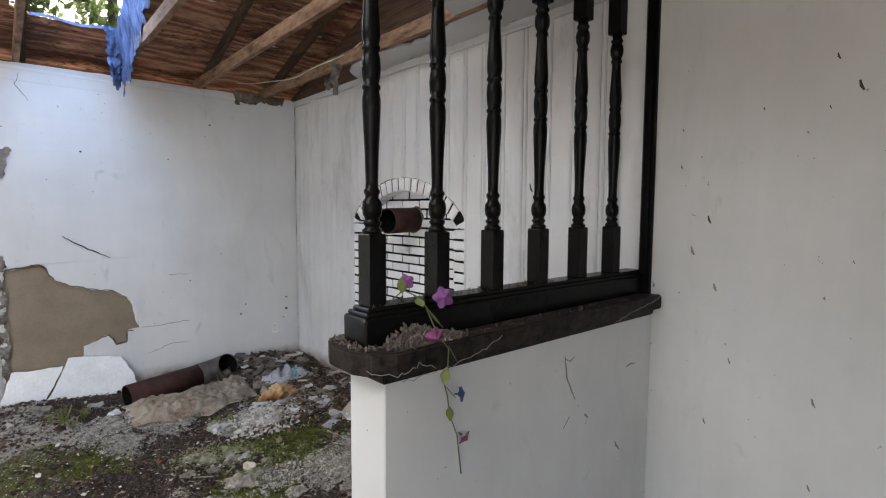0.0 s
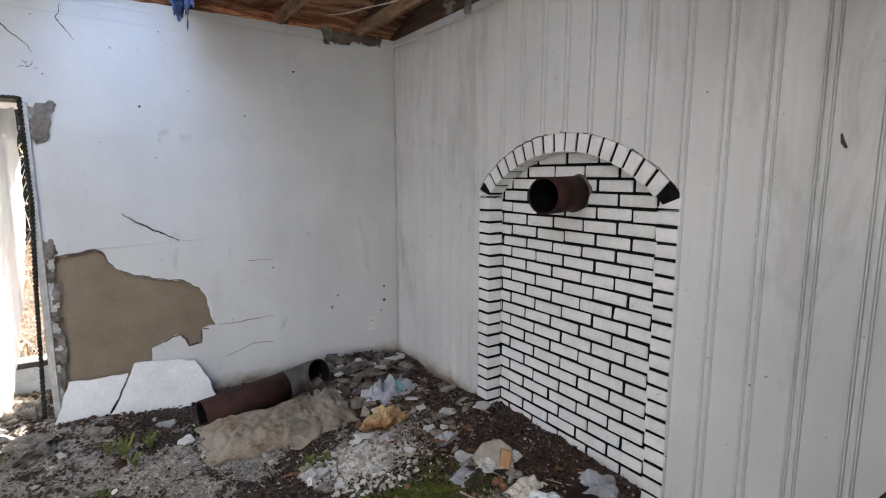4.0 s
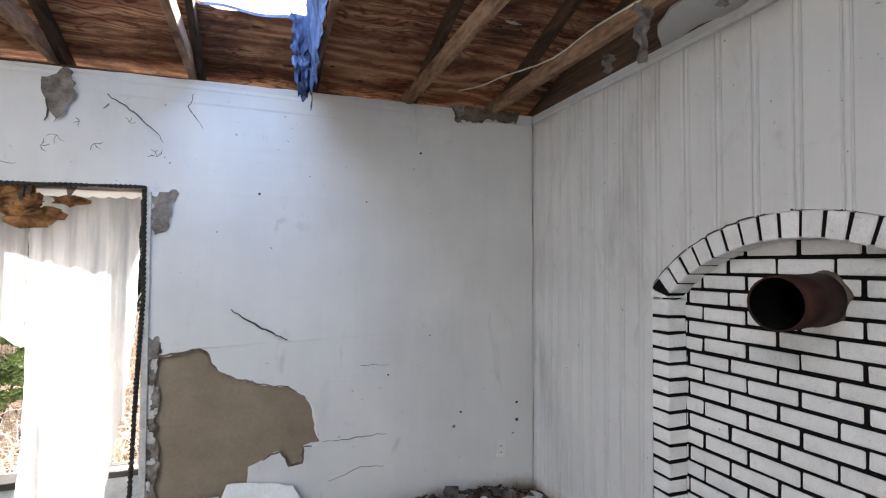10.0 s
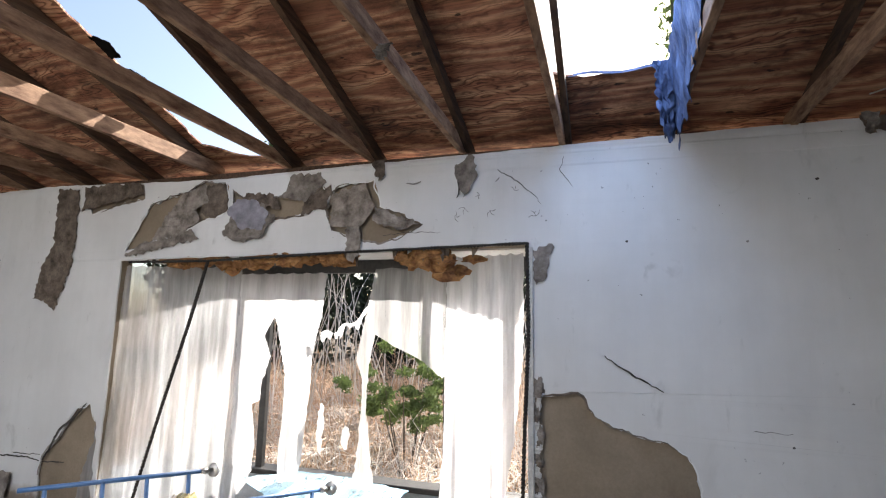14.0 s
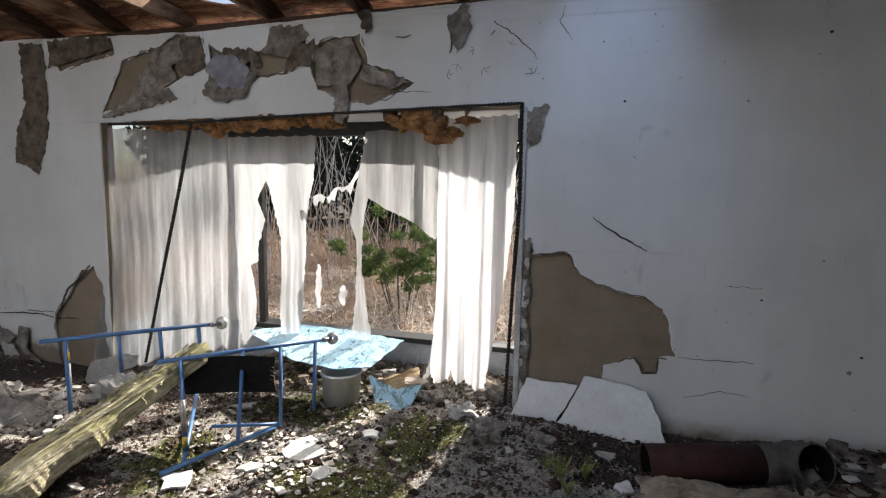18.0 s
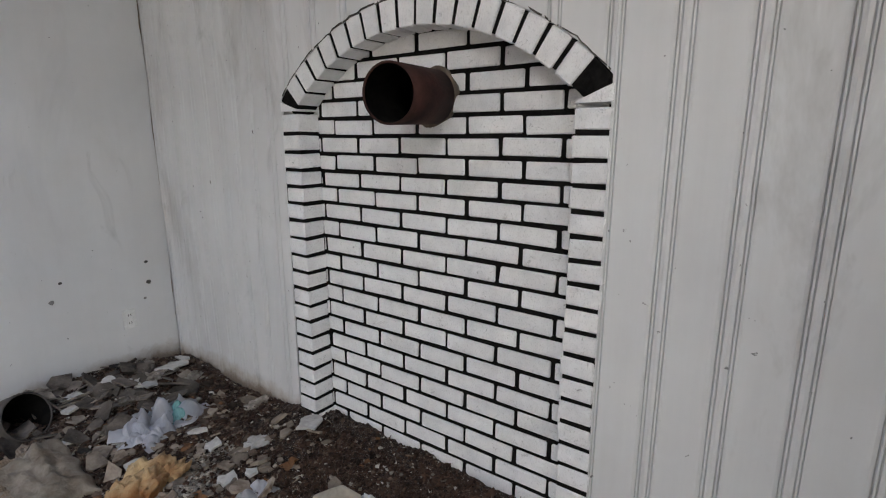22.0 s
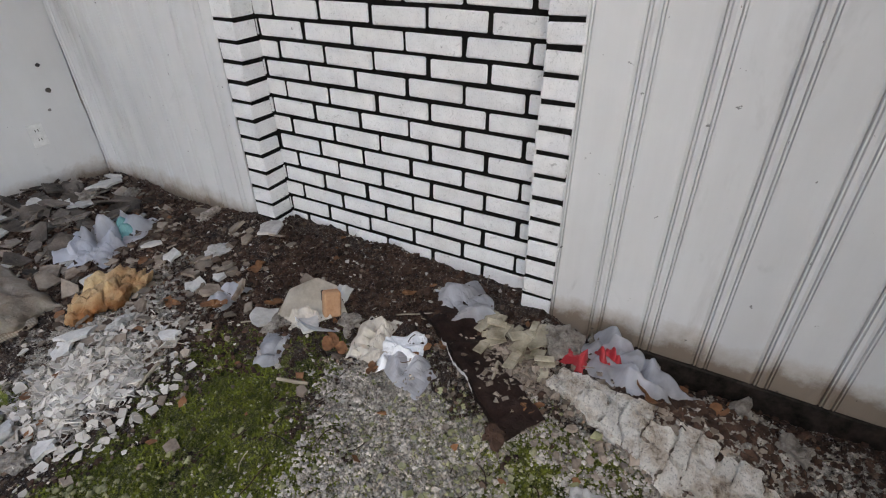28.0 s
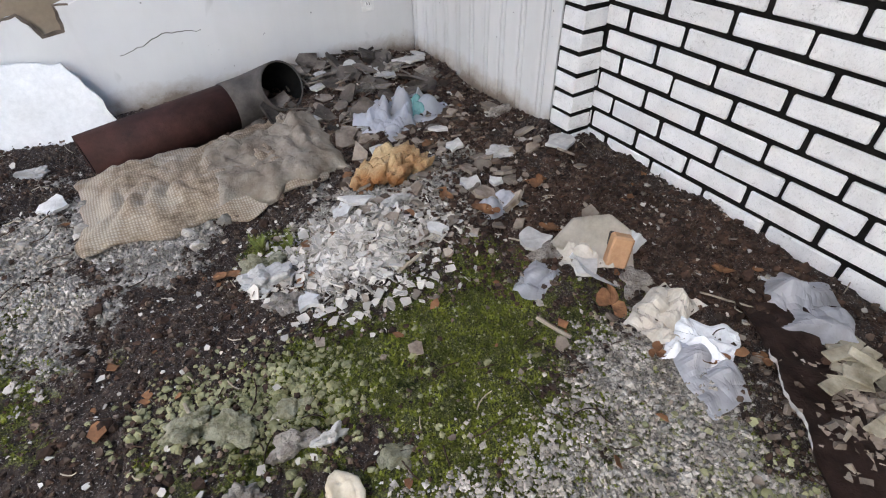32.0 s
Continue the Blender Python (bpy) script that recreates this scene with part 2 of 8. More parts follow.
M_LEAFDARK = basic("conifer_leaves", (0.010, 0.018, 0.008), (0.04, 0.055, 0.025), 3.0, 0.75, 0.1, per="island", spread=0.6)
M_DECKDUST = basic("plain_wall_board", (0.55, 0.55, 0.54), (0.68, 0.68, 0.67), 2.0, 0.85, 0.2)


def plywood():
    """Water-stained plywood: wavy flame grain along x, knots, dark damp blotches."""
    m, t, n, l, b = node_mat("stained_plywood")
    warp = tex(t, 1.4, 4, 0.6, (0.7, 1.6, 1.0))
    def waves(sx, sy, distortion, ds):
        w = n.new("ShaderNodeTexWave")
        w.wave_type, w.bands_direction = "BANDS", "Y"
        w.inputs["Scale"].default_value, w.inputs["Distortion"].default_value = 2.0, distortion
        w.inputs["Detail"].default_value, w.inputs["Detail Scale"].default_value = 2.5, ds
        mp = n.new("ShaderNodeMapping")
        mp.inputs["Scale"].default_value = (sx, sy, 0.6)
        l.new(coord(t), mp.inputs["Vector"])
        l.new(mp.outputs[0], w.inputs["Vector"])
        return w.outputs["Fac"]
    coarse, lines = waves(0.5, 1.7, 18.0, 0.9), waves(1.5, 4.6, 26.0, 1.1)
    col = ramp(t, coarse, (0.1, (0.33, 0.135, 0.075)), (0.5, (0.44, 0.205, 0.115)), (0.95, (0.60, 0.335, 0.20)))
    strong = ramp(t, tex(t, 2.2, 4, 0.65, (0.6, 1.3, 1.0)), (0.42, 0.08), (0.60, 0.85))
    dark = mix(t, 1.0, col, ramp(t, lines, (0.05, (0.28, 0.20, 0.16)), (0.22, (0.72, 0.64, 0.58)), (0.45, (1.0, 1.0, 1.0)), (0.95, (1.2, 1.18, 1.15))), "MULTIPLY")
    col = mix(t, strong, col, dark)
    fibre = tex(t, 34.0, 4, 0.6, (0.12, 3.0, 1.0), 0.4)
    col = mix(t, 0.55, col, ramp(t, fibre, (0.36, 0.40), (0.56, 1.0)), "MULTIPLY")
    col = mix(t, 0.7, col, ramp(t, warp, (0.30, 0.30), (0.52, 1.0)), "MULTIPLY")
    damp = tex(t, 1.7, 7, 0.75, (0.8, 1.5, 1.0))
    col = mix(t, 0.75, col, ramp(t, damp, (0.38, (0.08, 0.06, 0.055)), (0.46, (0.50, 0.43, 0.40)), (0.53, (1, 1, 1))), "MULTIPLY")
    knots = tex(t, 13.0, 2, 0.5, (0.5, 1.2, 1.0))
    col = mix(t, 0.9, col, ramp(t, knots, (0.265, 0.08), (0.295, 1.0)), "MULTIPLY")
    l.new(col, b.inputs["Base Color"])
    b.inputs["Roughness"].default_value = 0.85
    bump(t, b, lines, 0.15, 0.003)
    return m

M_PLY = plywood()


def brick_paint():
    """White-painted brick faces with scuffed grey marks."""
    m, t, n, l, b = node_mat("white_painted_brick")
    big, fine = tex(t, 9, 7, 0.7), tex(t, 55, 6, 0.75)
    col = ramp(t, big, (0.3, (0.78, 0.78, 0.785)), (0.58, (0.91, 0.91, 0.915)))
    marks = tex(t, 26, 6, 0.8, (1, 1, 1.4), 1.2)
    col = mix(t, 0.8, col, ramp(t, marks, (0.31, 0.34), (0.40, 1.0)), "MULTIPLY")
    col = mix(t, 0.5, col, ramp(t, tex(t, 140, 4, 0.7, (1, 1.6, 1), 0.5), (0.30, 0.50), (0.46, 1.0)), "MULTIPLY")
    col = mix(t, 1.0, col, ramp(t, rand_object(t), (0.0, 0.92), (1.0, 1.0)), "MULTIPLY")
    l.new(col, b.inputs["Base Color"])
    b.inputs["Roughness"].default_value = 0.6
    bump(t, b, fine, 0.9, 0.008)
    return m

M_BRICK = brick_paint()


def sheer(name, colour, see, rough=0.9):
    """Thin cloth or film: part of the light goes straight through, part is scattered through."""
    m, t, n, l, b = node_mat(name)
    tr, mixer, tl, m2 = n.new("ShaderNodeBsdfTransparent"), n.new("ShaderNodeMixShader"), n.new("ShaderNodeBsdfTranslucent"), n.new("ShaderNodeMixShader")
    col = ramp(t, tex(t, 3.0, 6, 0.6, (3, 3, 0.4)), (0.36, tuple(c * 0.66 for c in colour)), (0.60, colour))
    weave = ramp(t, tex(t, 4.0, 5, 0.6, (4, 4, 0.3)), (0.3, see * 0.5), (0.7, min(1.0, see * 1.5)))
    l.new(col, b.inputs["Base Color"])
    l.new(col, tl.inputs["Color"])
    b.inputs["Roughness"].default_value = rough
    mixer.inputs[0].default_value = 0.55
    l.new(b.outputs[0], mixer.inputs[1])
    l.new(tl.outputs[0], mixer.inputs[2])
    l.new(weave, m2.inputs[0])
    l.new(mixer.outputs[0], m2.inputs[1])
    l.new(tr.outputs[0], m2.inputs[2])
    l.new(m2.outputs[0], n["Material Output"].inputs["Surface"])
    return m

# Its darker base also stands for less sun reaching the left curtain.
M_CURTAIN_SOFT = sheer("see_through_curtain", (0.50, 0.505, 0.515), 0.32)
M_CURTAIN = sheer("sheer_white_curtain", (0.60, 0.605, 0.615), 0.15)
M_CURTAIN_THIN = sheer("thin_sheer_curtain", (0.50, 0.50, 0.50), 0.40)
M_BAG = sheer("translucent_white_bag", (0.76, 0.77, 0.82), 0.14, 0.4)

M_LEAF = sheer("sunlit_evergreen_leaves", (0.11, 0.155, 0.05), 0.0, 0.6)

def wet_panel():
    """Pale blue plastic sheet, wet and glossy, with dark dirt washed over it."""
    m, t, n, l, b = node_mat("pale_blue_panel")
    col = ramp(t, tex(t, 3.0, 5, 0.6), (0.3, (0.30, 0.52, 0.66)), (0.7, (0.46, 0.68, 0.80)))
    col = mix(t, 0.9, col, ramp(t, tex(t, 16, 6, 0.75, (1, 0.6, 1), 0.8), (0.36, (0.06, 0.05, 0.04)), (0.43, (0.5, 0.48, 0.44)), (0.50, (1, 1, 1))), "MULTIPLY")
    l.new(col, b.inputs["Base Color"])
    b.inputs["Roughness"].default_value = 0.22
    bump(t, b, tex(t, 7, 4, 0.6), 0.25, 0.01)
    return m
M_BLUEPANEL = wet_panel()
M_SASH = basic("grey_white_sash", (0.42, 0.46, 0.50), (0.62, 0.66, 0.70), 14.0, 0.6, 0.2)


def glass():
    m, t, n, l, b = node_mat("window_glass")
    b.inputs["Base Color"].default_value = (1, 1, 1, 1)
    b.inputs["Transmission Weight"].default_value = 1.0
    b.inputs["Roughness"].default_value = 0.02
    b.inputs["IOR"].default_value = 1.1
    return m

M_GLASS = glass()


def burlap():
    """Coarse woven carpet backing."""
    m, t, n, l, b = node_mat("beige_woven_backing")
    wv = []
    for way in ("X", "Y"):
        w = n.new("ShaderNodeTexWave")
        w.bands_direction = way
        w.inputs["Scale"].default_value, w.inputs["Distortion"].default_value, w.inputs["Detail"].default_value = 34.0, 1.2, 1.5
        l.new(coord(t), w.inputs["Vector"])
        wv.append(w.outputs["Fac"])
    mul = n.new("ShaderNodeMath")
    mul.operation = "MULTIPLY"
    l.new(wv[0], mul.inputs[0])
    l.new(wv[1], mul.inputs[1])
    col = ramp(t, mul.outputs[0], (0.0, (0.46, 0.38, 0.29)), (0.35, (0.68, 0.60, 0.49)))
    col = mix(t, 0.8, col, ramp(t, tex(t, 5, 7, 0.75), (0.36, (0.26, 0.20, 0.15)), (0.47, (0.80, 0.72, 0.64)), (0.55, (1, 1, 1))), "MULTIPLY")
    l.new(col, b.inputs["Base Color"])
    b.inputs["Roughness"].default_value = 0.95
    bump(t, b, mul.outputs[0], 0.35, 0.003)
    return m

M_BURLAP = burlap()


def ground_cover():
    """Rotting debris floor: soil, plaster grit and moss, blended by the cover that the mesh carries."""
    m, t, n, l, b = node_mat("debris_floor")
    at = n.new("ShaderNodeAttribute")
    at.attribute_name = "cover"
    sep = n.new("ShaderNodeSeparateColor")
    l.new(at.outputs["Color"], sep.inputs[0])
    f1, f2, f3 = tex(t, 9, 8, 0.7), tex(t, 45, 7, 0.75), tex(t, 130, 4, 0.7)
    soil = ramp(t, f2, (0.3, (0.014, 0.008, 0.006)), (0.52, (0.070, 0.042, 0.031)), (0.72, (0.24, 0.185, 0.15)))
    brown = ramp(t, f2, (0.3, (0.040, 0.020, 0.014)), (0.55, (0.12, 0.065, 0.045)), (0.78, (0.28, 0.20, 0.15)))
    grit = ramp(t, f2, (0.28, (0.07, 0.054, 0.042)), (0.45, (0.36, 0.32, 0.275)), (0.62, (0.72, 0.67, 0.60)))
    moss = ramp(t, f2, (0.3, (0.014, 0.016, 0.004)), (0.50, (0.080, 0.088, 0.016)), (0.72, (0.22, 0.22, 0.065)))
    def edge(chan, amount):
        a = n.new("ShaderNodeMath")
        a.operation = "MULTIPLY_ADD"
        l.new(f2, a.inputs[0])
        a.inputs[1].default_value = amount
        l.new(chan, a.inputs[2])
        return ramp(t, a.outputs[0], (0.5 + amount * 0.40, 0.0), (0.56 + amount * 0.50, 1.0))
    col = mix(t, edge(sep.outputs["Blue"], 0.9), soil, brown)
    col = mix(t, edge(sep.outputs["Green"], 1.1), col, grit)
    col = mix(t, edge(sep.outputs["Red"], 0.9), col, moss)
    col = mix(t, 0.75, col, ramp(t, f3, (0.36, 0.30), (0.60, 1.0)), "MULTIPLY")
    # fine pale grains in the soil, lighter tips in the moss, dark pits in the grit
    s1, s2 = tex(t, 210, 3, 0.7), tex(t, 330, 2, 0.6)
    soil_only = mix(t, edge(sep.outputs["Red"], 0.9), (1.0, 1.0, 1.0), (0.0, 0.0, 0.0))
    grains = mix(t, 1.0, ramp(t, s1, (0.60, 0.0), (0.66, 0.85)), soil_only, "MULTIPLY")
    col = mix(t, grains, col, (0.50, 0.46, 0.43))
    tips = mix(t, 1.0, ramp(t, s2, (0.54, 0.0), (0.64, 0.8)), edge(sep.outputs["Red"], 0.9), "MULTIPLY")
    col = mix(t, tips, col, (0.30, 0.31, 0.085))
    col = mix(t, 0.85, col, ramp(t, s2, (0.33, 0.18), (0.44, 1.0)), "MULTIPLY")
    l.new(col, b.inputs["Base Color"])
    b.inputs["Roughness"].default_value = 0.95
    add = n.new("ShaderNodeMath")
    add.operation = "MULTIPLY_ADD"
    l.new(f3, add.inputs[0])
    add.inputs[1].default_value = 0.4
    l.new(f2, add.inputs[2])
    bump(t, b, add.outputs[0], 1.0, 0.03)
    return m

M_GROUND = ground_cover()
M_OUTGROUND = basic("leaf_litter_ground", (0.022, 0.015, 0.010), (0.11, 0.075, 0.048), 5.0, 0.95, 0.6, 25, bdist=0.03)
M_MOSS = basic("moss_tufts", (0.018, 0.026, 0.003), (0.27, 0.30, 0.040), 14.0, 0.95, 0.5, 90, per="island", spread=0.5)
M_FLAKE = basic("plaster_flakes", (0.48, 0.43, 0.37), (0.80, 0.755, 0.69), 12.0, 0.9, 0.3, 60, per="island", spread=0.42)
M_GRIT = basic("grey_grit", (0.25, 0.215, 0.175), (0.68, 0.63, 0.56), 20.0, 0.95, 0.5, 80, per="island", spread=0.62)
M_CRUMB = basic("dark_crumbs", (0.015, 0.009, 0.006), (0.105, 0.060, 0.042), 14.0, 0.95, 0.5, 80, per="island", spread=0.6)
M_BROWNBITS = basic("brown_rubble_bits", (0.035, 0.019, 0.014), (0.30, 0.215, 0.16), 10.0, 0.95, 0.5, 70, per="island", spread=0.8)
M_CREAMCARPET = basic("cream_carpet_underside", (0.24, 0.18, 0.13), (0.66, 0.59, 0.49), 7.0, 0.95, 0.8, 45, bdist=0.012)
M_BROWNROT = basic("dark_brown_rot", (0.022, 0.011, 0.008), (0.155, 0.088, 0.060), 10.0, 0.95, 0.5, 70, per="island", spread=0.7)
M_CORNER = basic("corner_plates", (0.05, 0.036, 0.028), (0.40, 0.34, 0.29), 9.0, 0.9, 0.7, 60, per="island", spread=0.75, bdist=0.01)
M_LICHEN = basic("yellow_green_flakes", (0.17, 0.17, 0.075), (0.42, 0.41, 0.25), 14.0, 0.9, 0.4, 80, per="island", spread=0.4)

def crumble_mat():
    """Rotting cream board: crumbly relief, brown cracks, a little moss."""
    m, t, n, l, b = node_mat("crumbling_board")
    f1, f2 = tex(t, 12, 7, 0.7), tex(t, 60, 6, 0.75)
    col = ramp(t, f1, (0.33, (0.13, 0.085, 0.055)), (0.42, (0.58, 0.50, 0.41)), (0.54, (0.84, 0.80, 0.74)))
    col = mix(t, 0.6, col, ramp(t, f2, (0.32, 0.30), (0.48, 1.0)), "MULTIPLY")
    col = mix(t, 0.8, col, ramp(t, tex(t, 150, 3, 0.7), (0.32, 0.30), (0.44, 1.0)), "MULTIPLY")
    l.new(col, b.inputs["Base Color"])
    b.inputs["Roughness"].default_value = 0.95
    bump(t, b, f2, 1.0, 0.02)
    return m

M_CRUMBLE = crumble_mat()
M_LICHENPALE = basic("lichen_grown_crumble", (0.13, 0.125, 0.06), (0.48, 0.46, 0.35), 22.0, 0.95, 1.0, 80, bdist=0.02)
M_VIOLETPAPER = basic("grey_violet_film", (0.13, 0.125, 0.15), (0.30, 0.29, 0.34), 9.0, 0.5, 0.6, 30, bdist=0.01)
M_CREAM = basic("cream_board_splinters", (0.20, 0.17, 0.11), (0.66, 0.60, 0.47), 12.0, 0.9, 0.4, 60, per="island", spread=0.45)
M_ROT = basic("grey_rotten_fibre", (0.10, 0.085, 0.075), (0.46, 0.42, 0.385), 9.0, 0.95, 1.0, 45, bdist=0.015)

def plank_wood():
    """Rotten plank: pale fibres along its length, mossy patches, dark damp rot."""
    m, t, n, l, b = node_mat("mossy_weathered_plank")
    ax = Vector((0.335, 0.829, 0.444)).normalized()
    sd = ax.cross(Vector((0, 0, 1))).normalized()
    comb = n.new("ShaderNodeCombineXYZ")
    for k, d in enumerate((ax, sd, sd.cross(ax))):
        dot = n.new("ShaderNodeVectorMath")
        dot.operation = "DOT_PRODUCT"
        l.new(coord(t), dot.inputs[0])
        dot.inputs[1].default_value = d
        l.new(dot.outputs["Value"], comb.inputs[k])
    fibre = tex(t, 1.0, 7, 0.7, (5, 75, 60), 0.3, comb.outputs[0])
    damp = tex(t, 6, 6, 0.7)
    moss = tex(t, 5, 6, 0.7, (0.6, 1.4, 1.4), 0.4, comb.outputs[0])
    col = ramp(t, fibre, (0.33, (0.10, 0.08, 0.05)), (0.47, (0.46, 0.40, 0.26)), (0.62, (0.74, 0.68, 0.50)))
    col = mix(t, ramp(t, moss, (0.46, 0.0), (0.58, 0.6)), col, (0.36, 0.34, 0.11))
    col = mix(t, 0.85, col, ramp(t, damp, (0.36, 0.25), (0.46, 1.0)), "MULTIPLY")
    l.new(col, b.inputs["Base Color"])
    b.inputs["Roughness"].default_value = 0.95
    bump(t, b, fibre, 1.0, 0.02)
    return m

M_OLDWOOD = plank_wood()
M_PLATE = basic("tan_grey_rubble", (0.12, 0.085, 0.062), (0.50, 0.42, 0.345), 12.0, 0.95, 0.6, 60, per="island", spread=0.55)

# ---------------------------------------------------------------- building helpers
from mathutils.geometry import tessellate_polygon

def mesh_of(bm, name, material, smooth=False):
    me = bpy.data.meshes.new(name)
    bm.normal_update()
    bm.to_mesh(me)
    bm.free()
    me.materials.append(material)
    if smooth:
        me.shade_smooth()
    return me

def part(name, bm, material, parent=None, label="", smooth=False):
    ob = new(name, mesh_of(bm, name, material, smooth))
    if parent:
        ob.parent = parent
        ob.matrix_parent_inverse = Matrix.Translation(parent.matrix_basis.translation).inverted() if parent.type == "EMPTY" else Matrix()
    if label:
        ob["label"] = label
    return ob

def thing(name, label, category, at=(0, 0, 0), group="", kind=""):
    ob = new(name)
    ob.empty_display_size = 0.1
    ob.location = at
    return tagged(ob, label, category, group, kind)

def solo(name, bm, material, label, category, group="", kind="", smooth=False):
    return tagged(part(name, bm, material, None, "", smooth), label, category, group, kind)

def structure(name, bm, material, label, category, smooth=False):
    return solo(name, bm, material, label, category, "", "structure", smooth)

def box(bm, x0, x1, y0, y1, z0, z1, bevel=0.0, m=None):
    r = bmesh.ops.create_cube(bm, size=1.0)
    vs = r["verts"]
    bmesh.ops.transform(bm, verts=vs, matrix=Matrix.LocRotScale(((x0 + x1) / 2, (y0 + y1) / 2, (z0 + z1) / 2), None, (x1 - x0, y1 - y0, z1 - z0)))
    if bevel:
        es = list({e for v in vs for e in v.link_edges})
        vs = bmesh.ops.bevel(bm, geom=es, offset=bevel, segments=1, affect="EDGES")["verts"]
    if m:
        bmesh.ops.transform(bm, verts=vs, matrix=m)
    return vs

def boxes(*rows, bevel=0.0):
    bm = bmesh.new()
    for r in rows:
        box(bm, *r, bevel=bevel)
    return bm

def lathe(bm, profile, seg=16, m=None):
    """profile: (radius, height) from bottom to top, about z."""
    rings = []
    for r, z in profile:
        rings.append([bm.verts.new((r * math.cos(2 * math.pi * i / seg), r * math.sin(2 * math.pi * i / seg), z)) for i in range(seg)])
    for a, b in zip(rings, rings[1:]):
        for i in range(seg):
            bm.faces.new((a[i], a[(i + 1) % seg], b[(i + 1) % seg], b[i]))
    vs = [v for ring in rings for v in ring]
    if m:
        bmesh.ops.transform(bm, verts=vs, matrix=m)
    return rings

def tube(bm, pts, radius, seg=8, caps=True):
    pts = [Vector(p) for p in pts]
    rings, side = [], None
    for i, p in enumerate(pts):
        d = (pts[min(i + 1, len(pts) - 1)] - pts[max(i - 1, 0)]).normalized()
        if side is None:
            side = d.orthogonal().normalized()
        side = (side - d * side.dot(d)).normalized()
        up = d.cross(side)
        r = radius(i / (len(pts) - 1)) if callable(radius) else radius
        rings.append([bm.verts.new(p + r * (math.cos(a) * side + math.sin(a) * up)) for a in (2 * math.pi * k / seg for k in range(seg))])
    for a, b in zip(rings, rings[1:]):
        for k in range(seg):
            bm.faces.new((a[k], a[(k + 1) % seg], b[(k + 1) % seg], b[k]))
    if caps:
        bm.faces.new(rings[0][::-1])
        bm.faces.new(rings[-1])
    return rings

def ragged(pts, step=0.05, amount=0.012, seed=0, closed=True):
    """A polygon with its straight sides broken into an uneven outline."""
    out, n = [], len(pts)
    for i in range(n if closed else n - 1):
        a, b = Vector(pts[i]), Vector(pts[(i + 1) % n])
        k = max(1, int((b - a).length / step))
        nrm = Vector((-(b - a).y, (b - a).x)).normalized()
        for j in range(k):
            p = a.lerp(b, j / k)
            if j:
                p = p + nrm * amount * noise.noise(Vector((p.x * 31 + seed, p.y * 31, seed * 1.7))) * 2
            out.append((p.x, p.y))
    return out

def sheet(bm, outer, holes, to3d, thick):
    """A flat sheet with holes and thickness. to3d(u, v, depth) places it."""
    loops = [outer] + list(holes)
    flat = [Vector((u, v, 0)) for lp in loops for u, v in lp]
    tris = tessellate_polygon([[Vector((u, v, 0)) for u, v in lp] for lp in loops])
    front = [bm.verts.new(to3d(p.x, p.y, 0)) for p in flat]
    back = [bm.verts.new(to3d(p.x, p.y, thick)) for p in flat]
    for a, b, c in tris:
        try:
            bm.faces.new((front[a], front[b], front[c]))
            bm.faces.new((back[c], back[b], back[a]))
        except ValueError:
            pass
    k = 0
    for lp in loops:
        n = len(lp)
        for i in range(n):
            a, b = k + i, k + (i + 1) % n
            bm.faces.new((front[a], front[b], back[b], back[a]))
        k += n
    bmesh.ops.recalc_face_normals(bm, faces=bm.faces)

def grid(bm, nu, nv, f):
    vs = [[bm.verts.new(f(i / nu, j / nv)) for j in range(nv + 1)] for i in range(nu + 1)]
    fs = [bm.faces.new((vs[i][j], vs[i + 1][j], vs[i + 1][j + 1], vs[i][j + 1])) for i in range(nu) for j in range(nv)]
    return vs, fs

def nz(x, y, s, seed=0.0):
    return noise.noise(Vector((x * s, y * s, seed)))

def lump(bm, at, size, seed, rough=0.35, sub=2):
    """A broken chunk: a ball pushed in and out by noise, with flat facets."""
    r = bmesh.ops.create_icosphere(bm, subdivisions=sub, radius=1.0)
    for v in r["verts"]:
        k = 1 + rough * noise.noise(v.co * 1.3 + Vector((seed * 3.1, seed, 0))) * 1.6 + rough * 0.5 * noise.noise(v.co * 3.5 + Vector((seed, 0, seed)))
        v.co = Vector((at[0] + v.co.x * size[0] * k, at[1] + v.co.y * size[1] * k, at[2] + v.co.z * size[2] * k))
    return r["verts"]

# ---------------------------------------------------------------- the plan
EAST, NORTH, WEST, SOUTH = 2.40, 5.30, -6.40, -2.20
CEIL = 2.74
FY0, FY1 = 2.71, 4.13            # fireplace, outer edges
FC, ARCH_Z = 3.42, 0.922         # arch centre
RO, RI = 0.968, 0.868            # arch radii
BACK = 2.507                     # brick back of the niche
WIN0, WIN1, WTOP = -3.41, -0.04, 2.08
BAY = 5.82

def bell(x, y, cx, cy, rx, ry):
    return math.exp(-((x - cx) / rx) ** 2 - ((y - cy) / ry) ** 2)

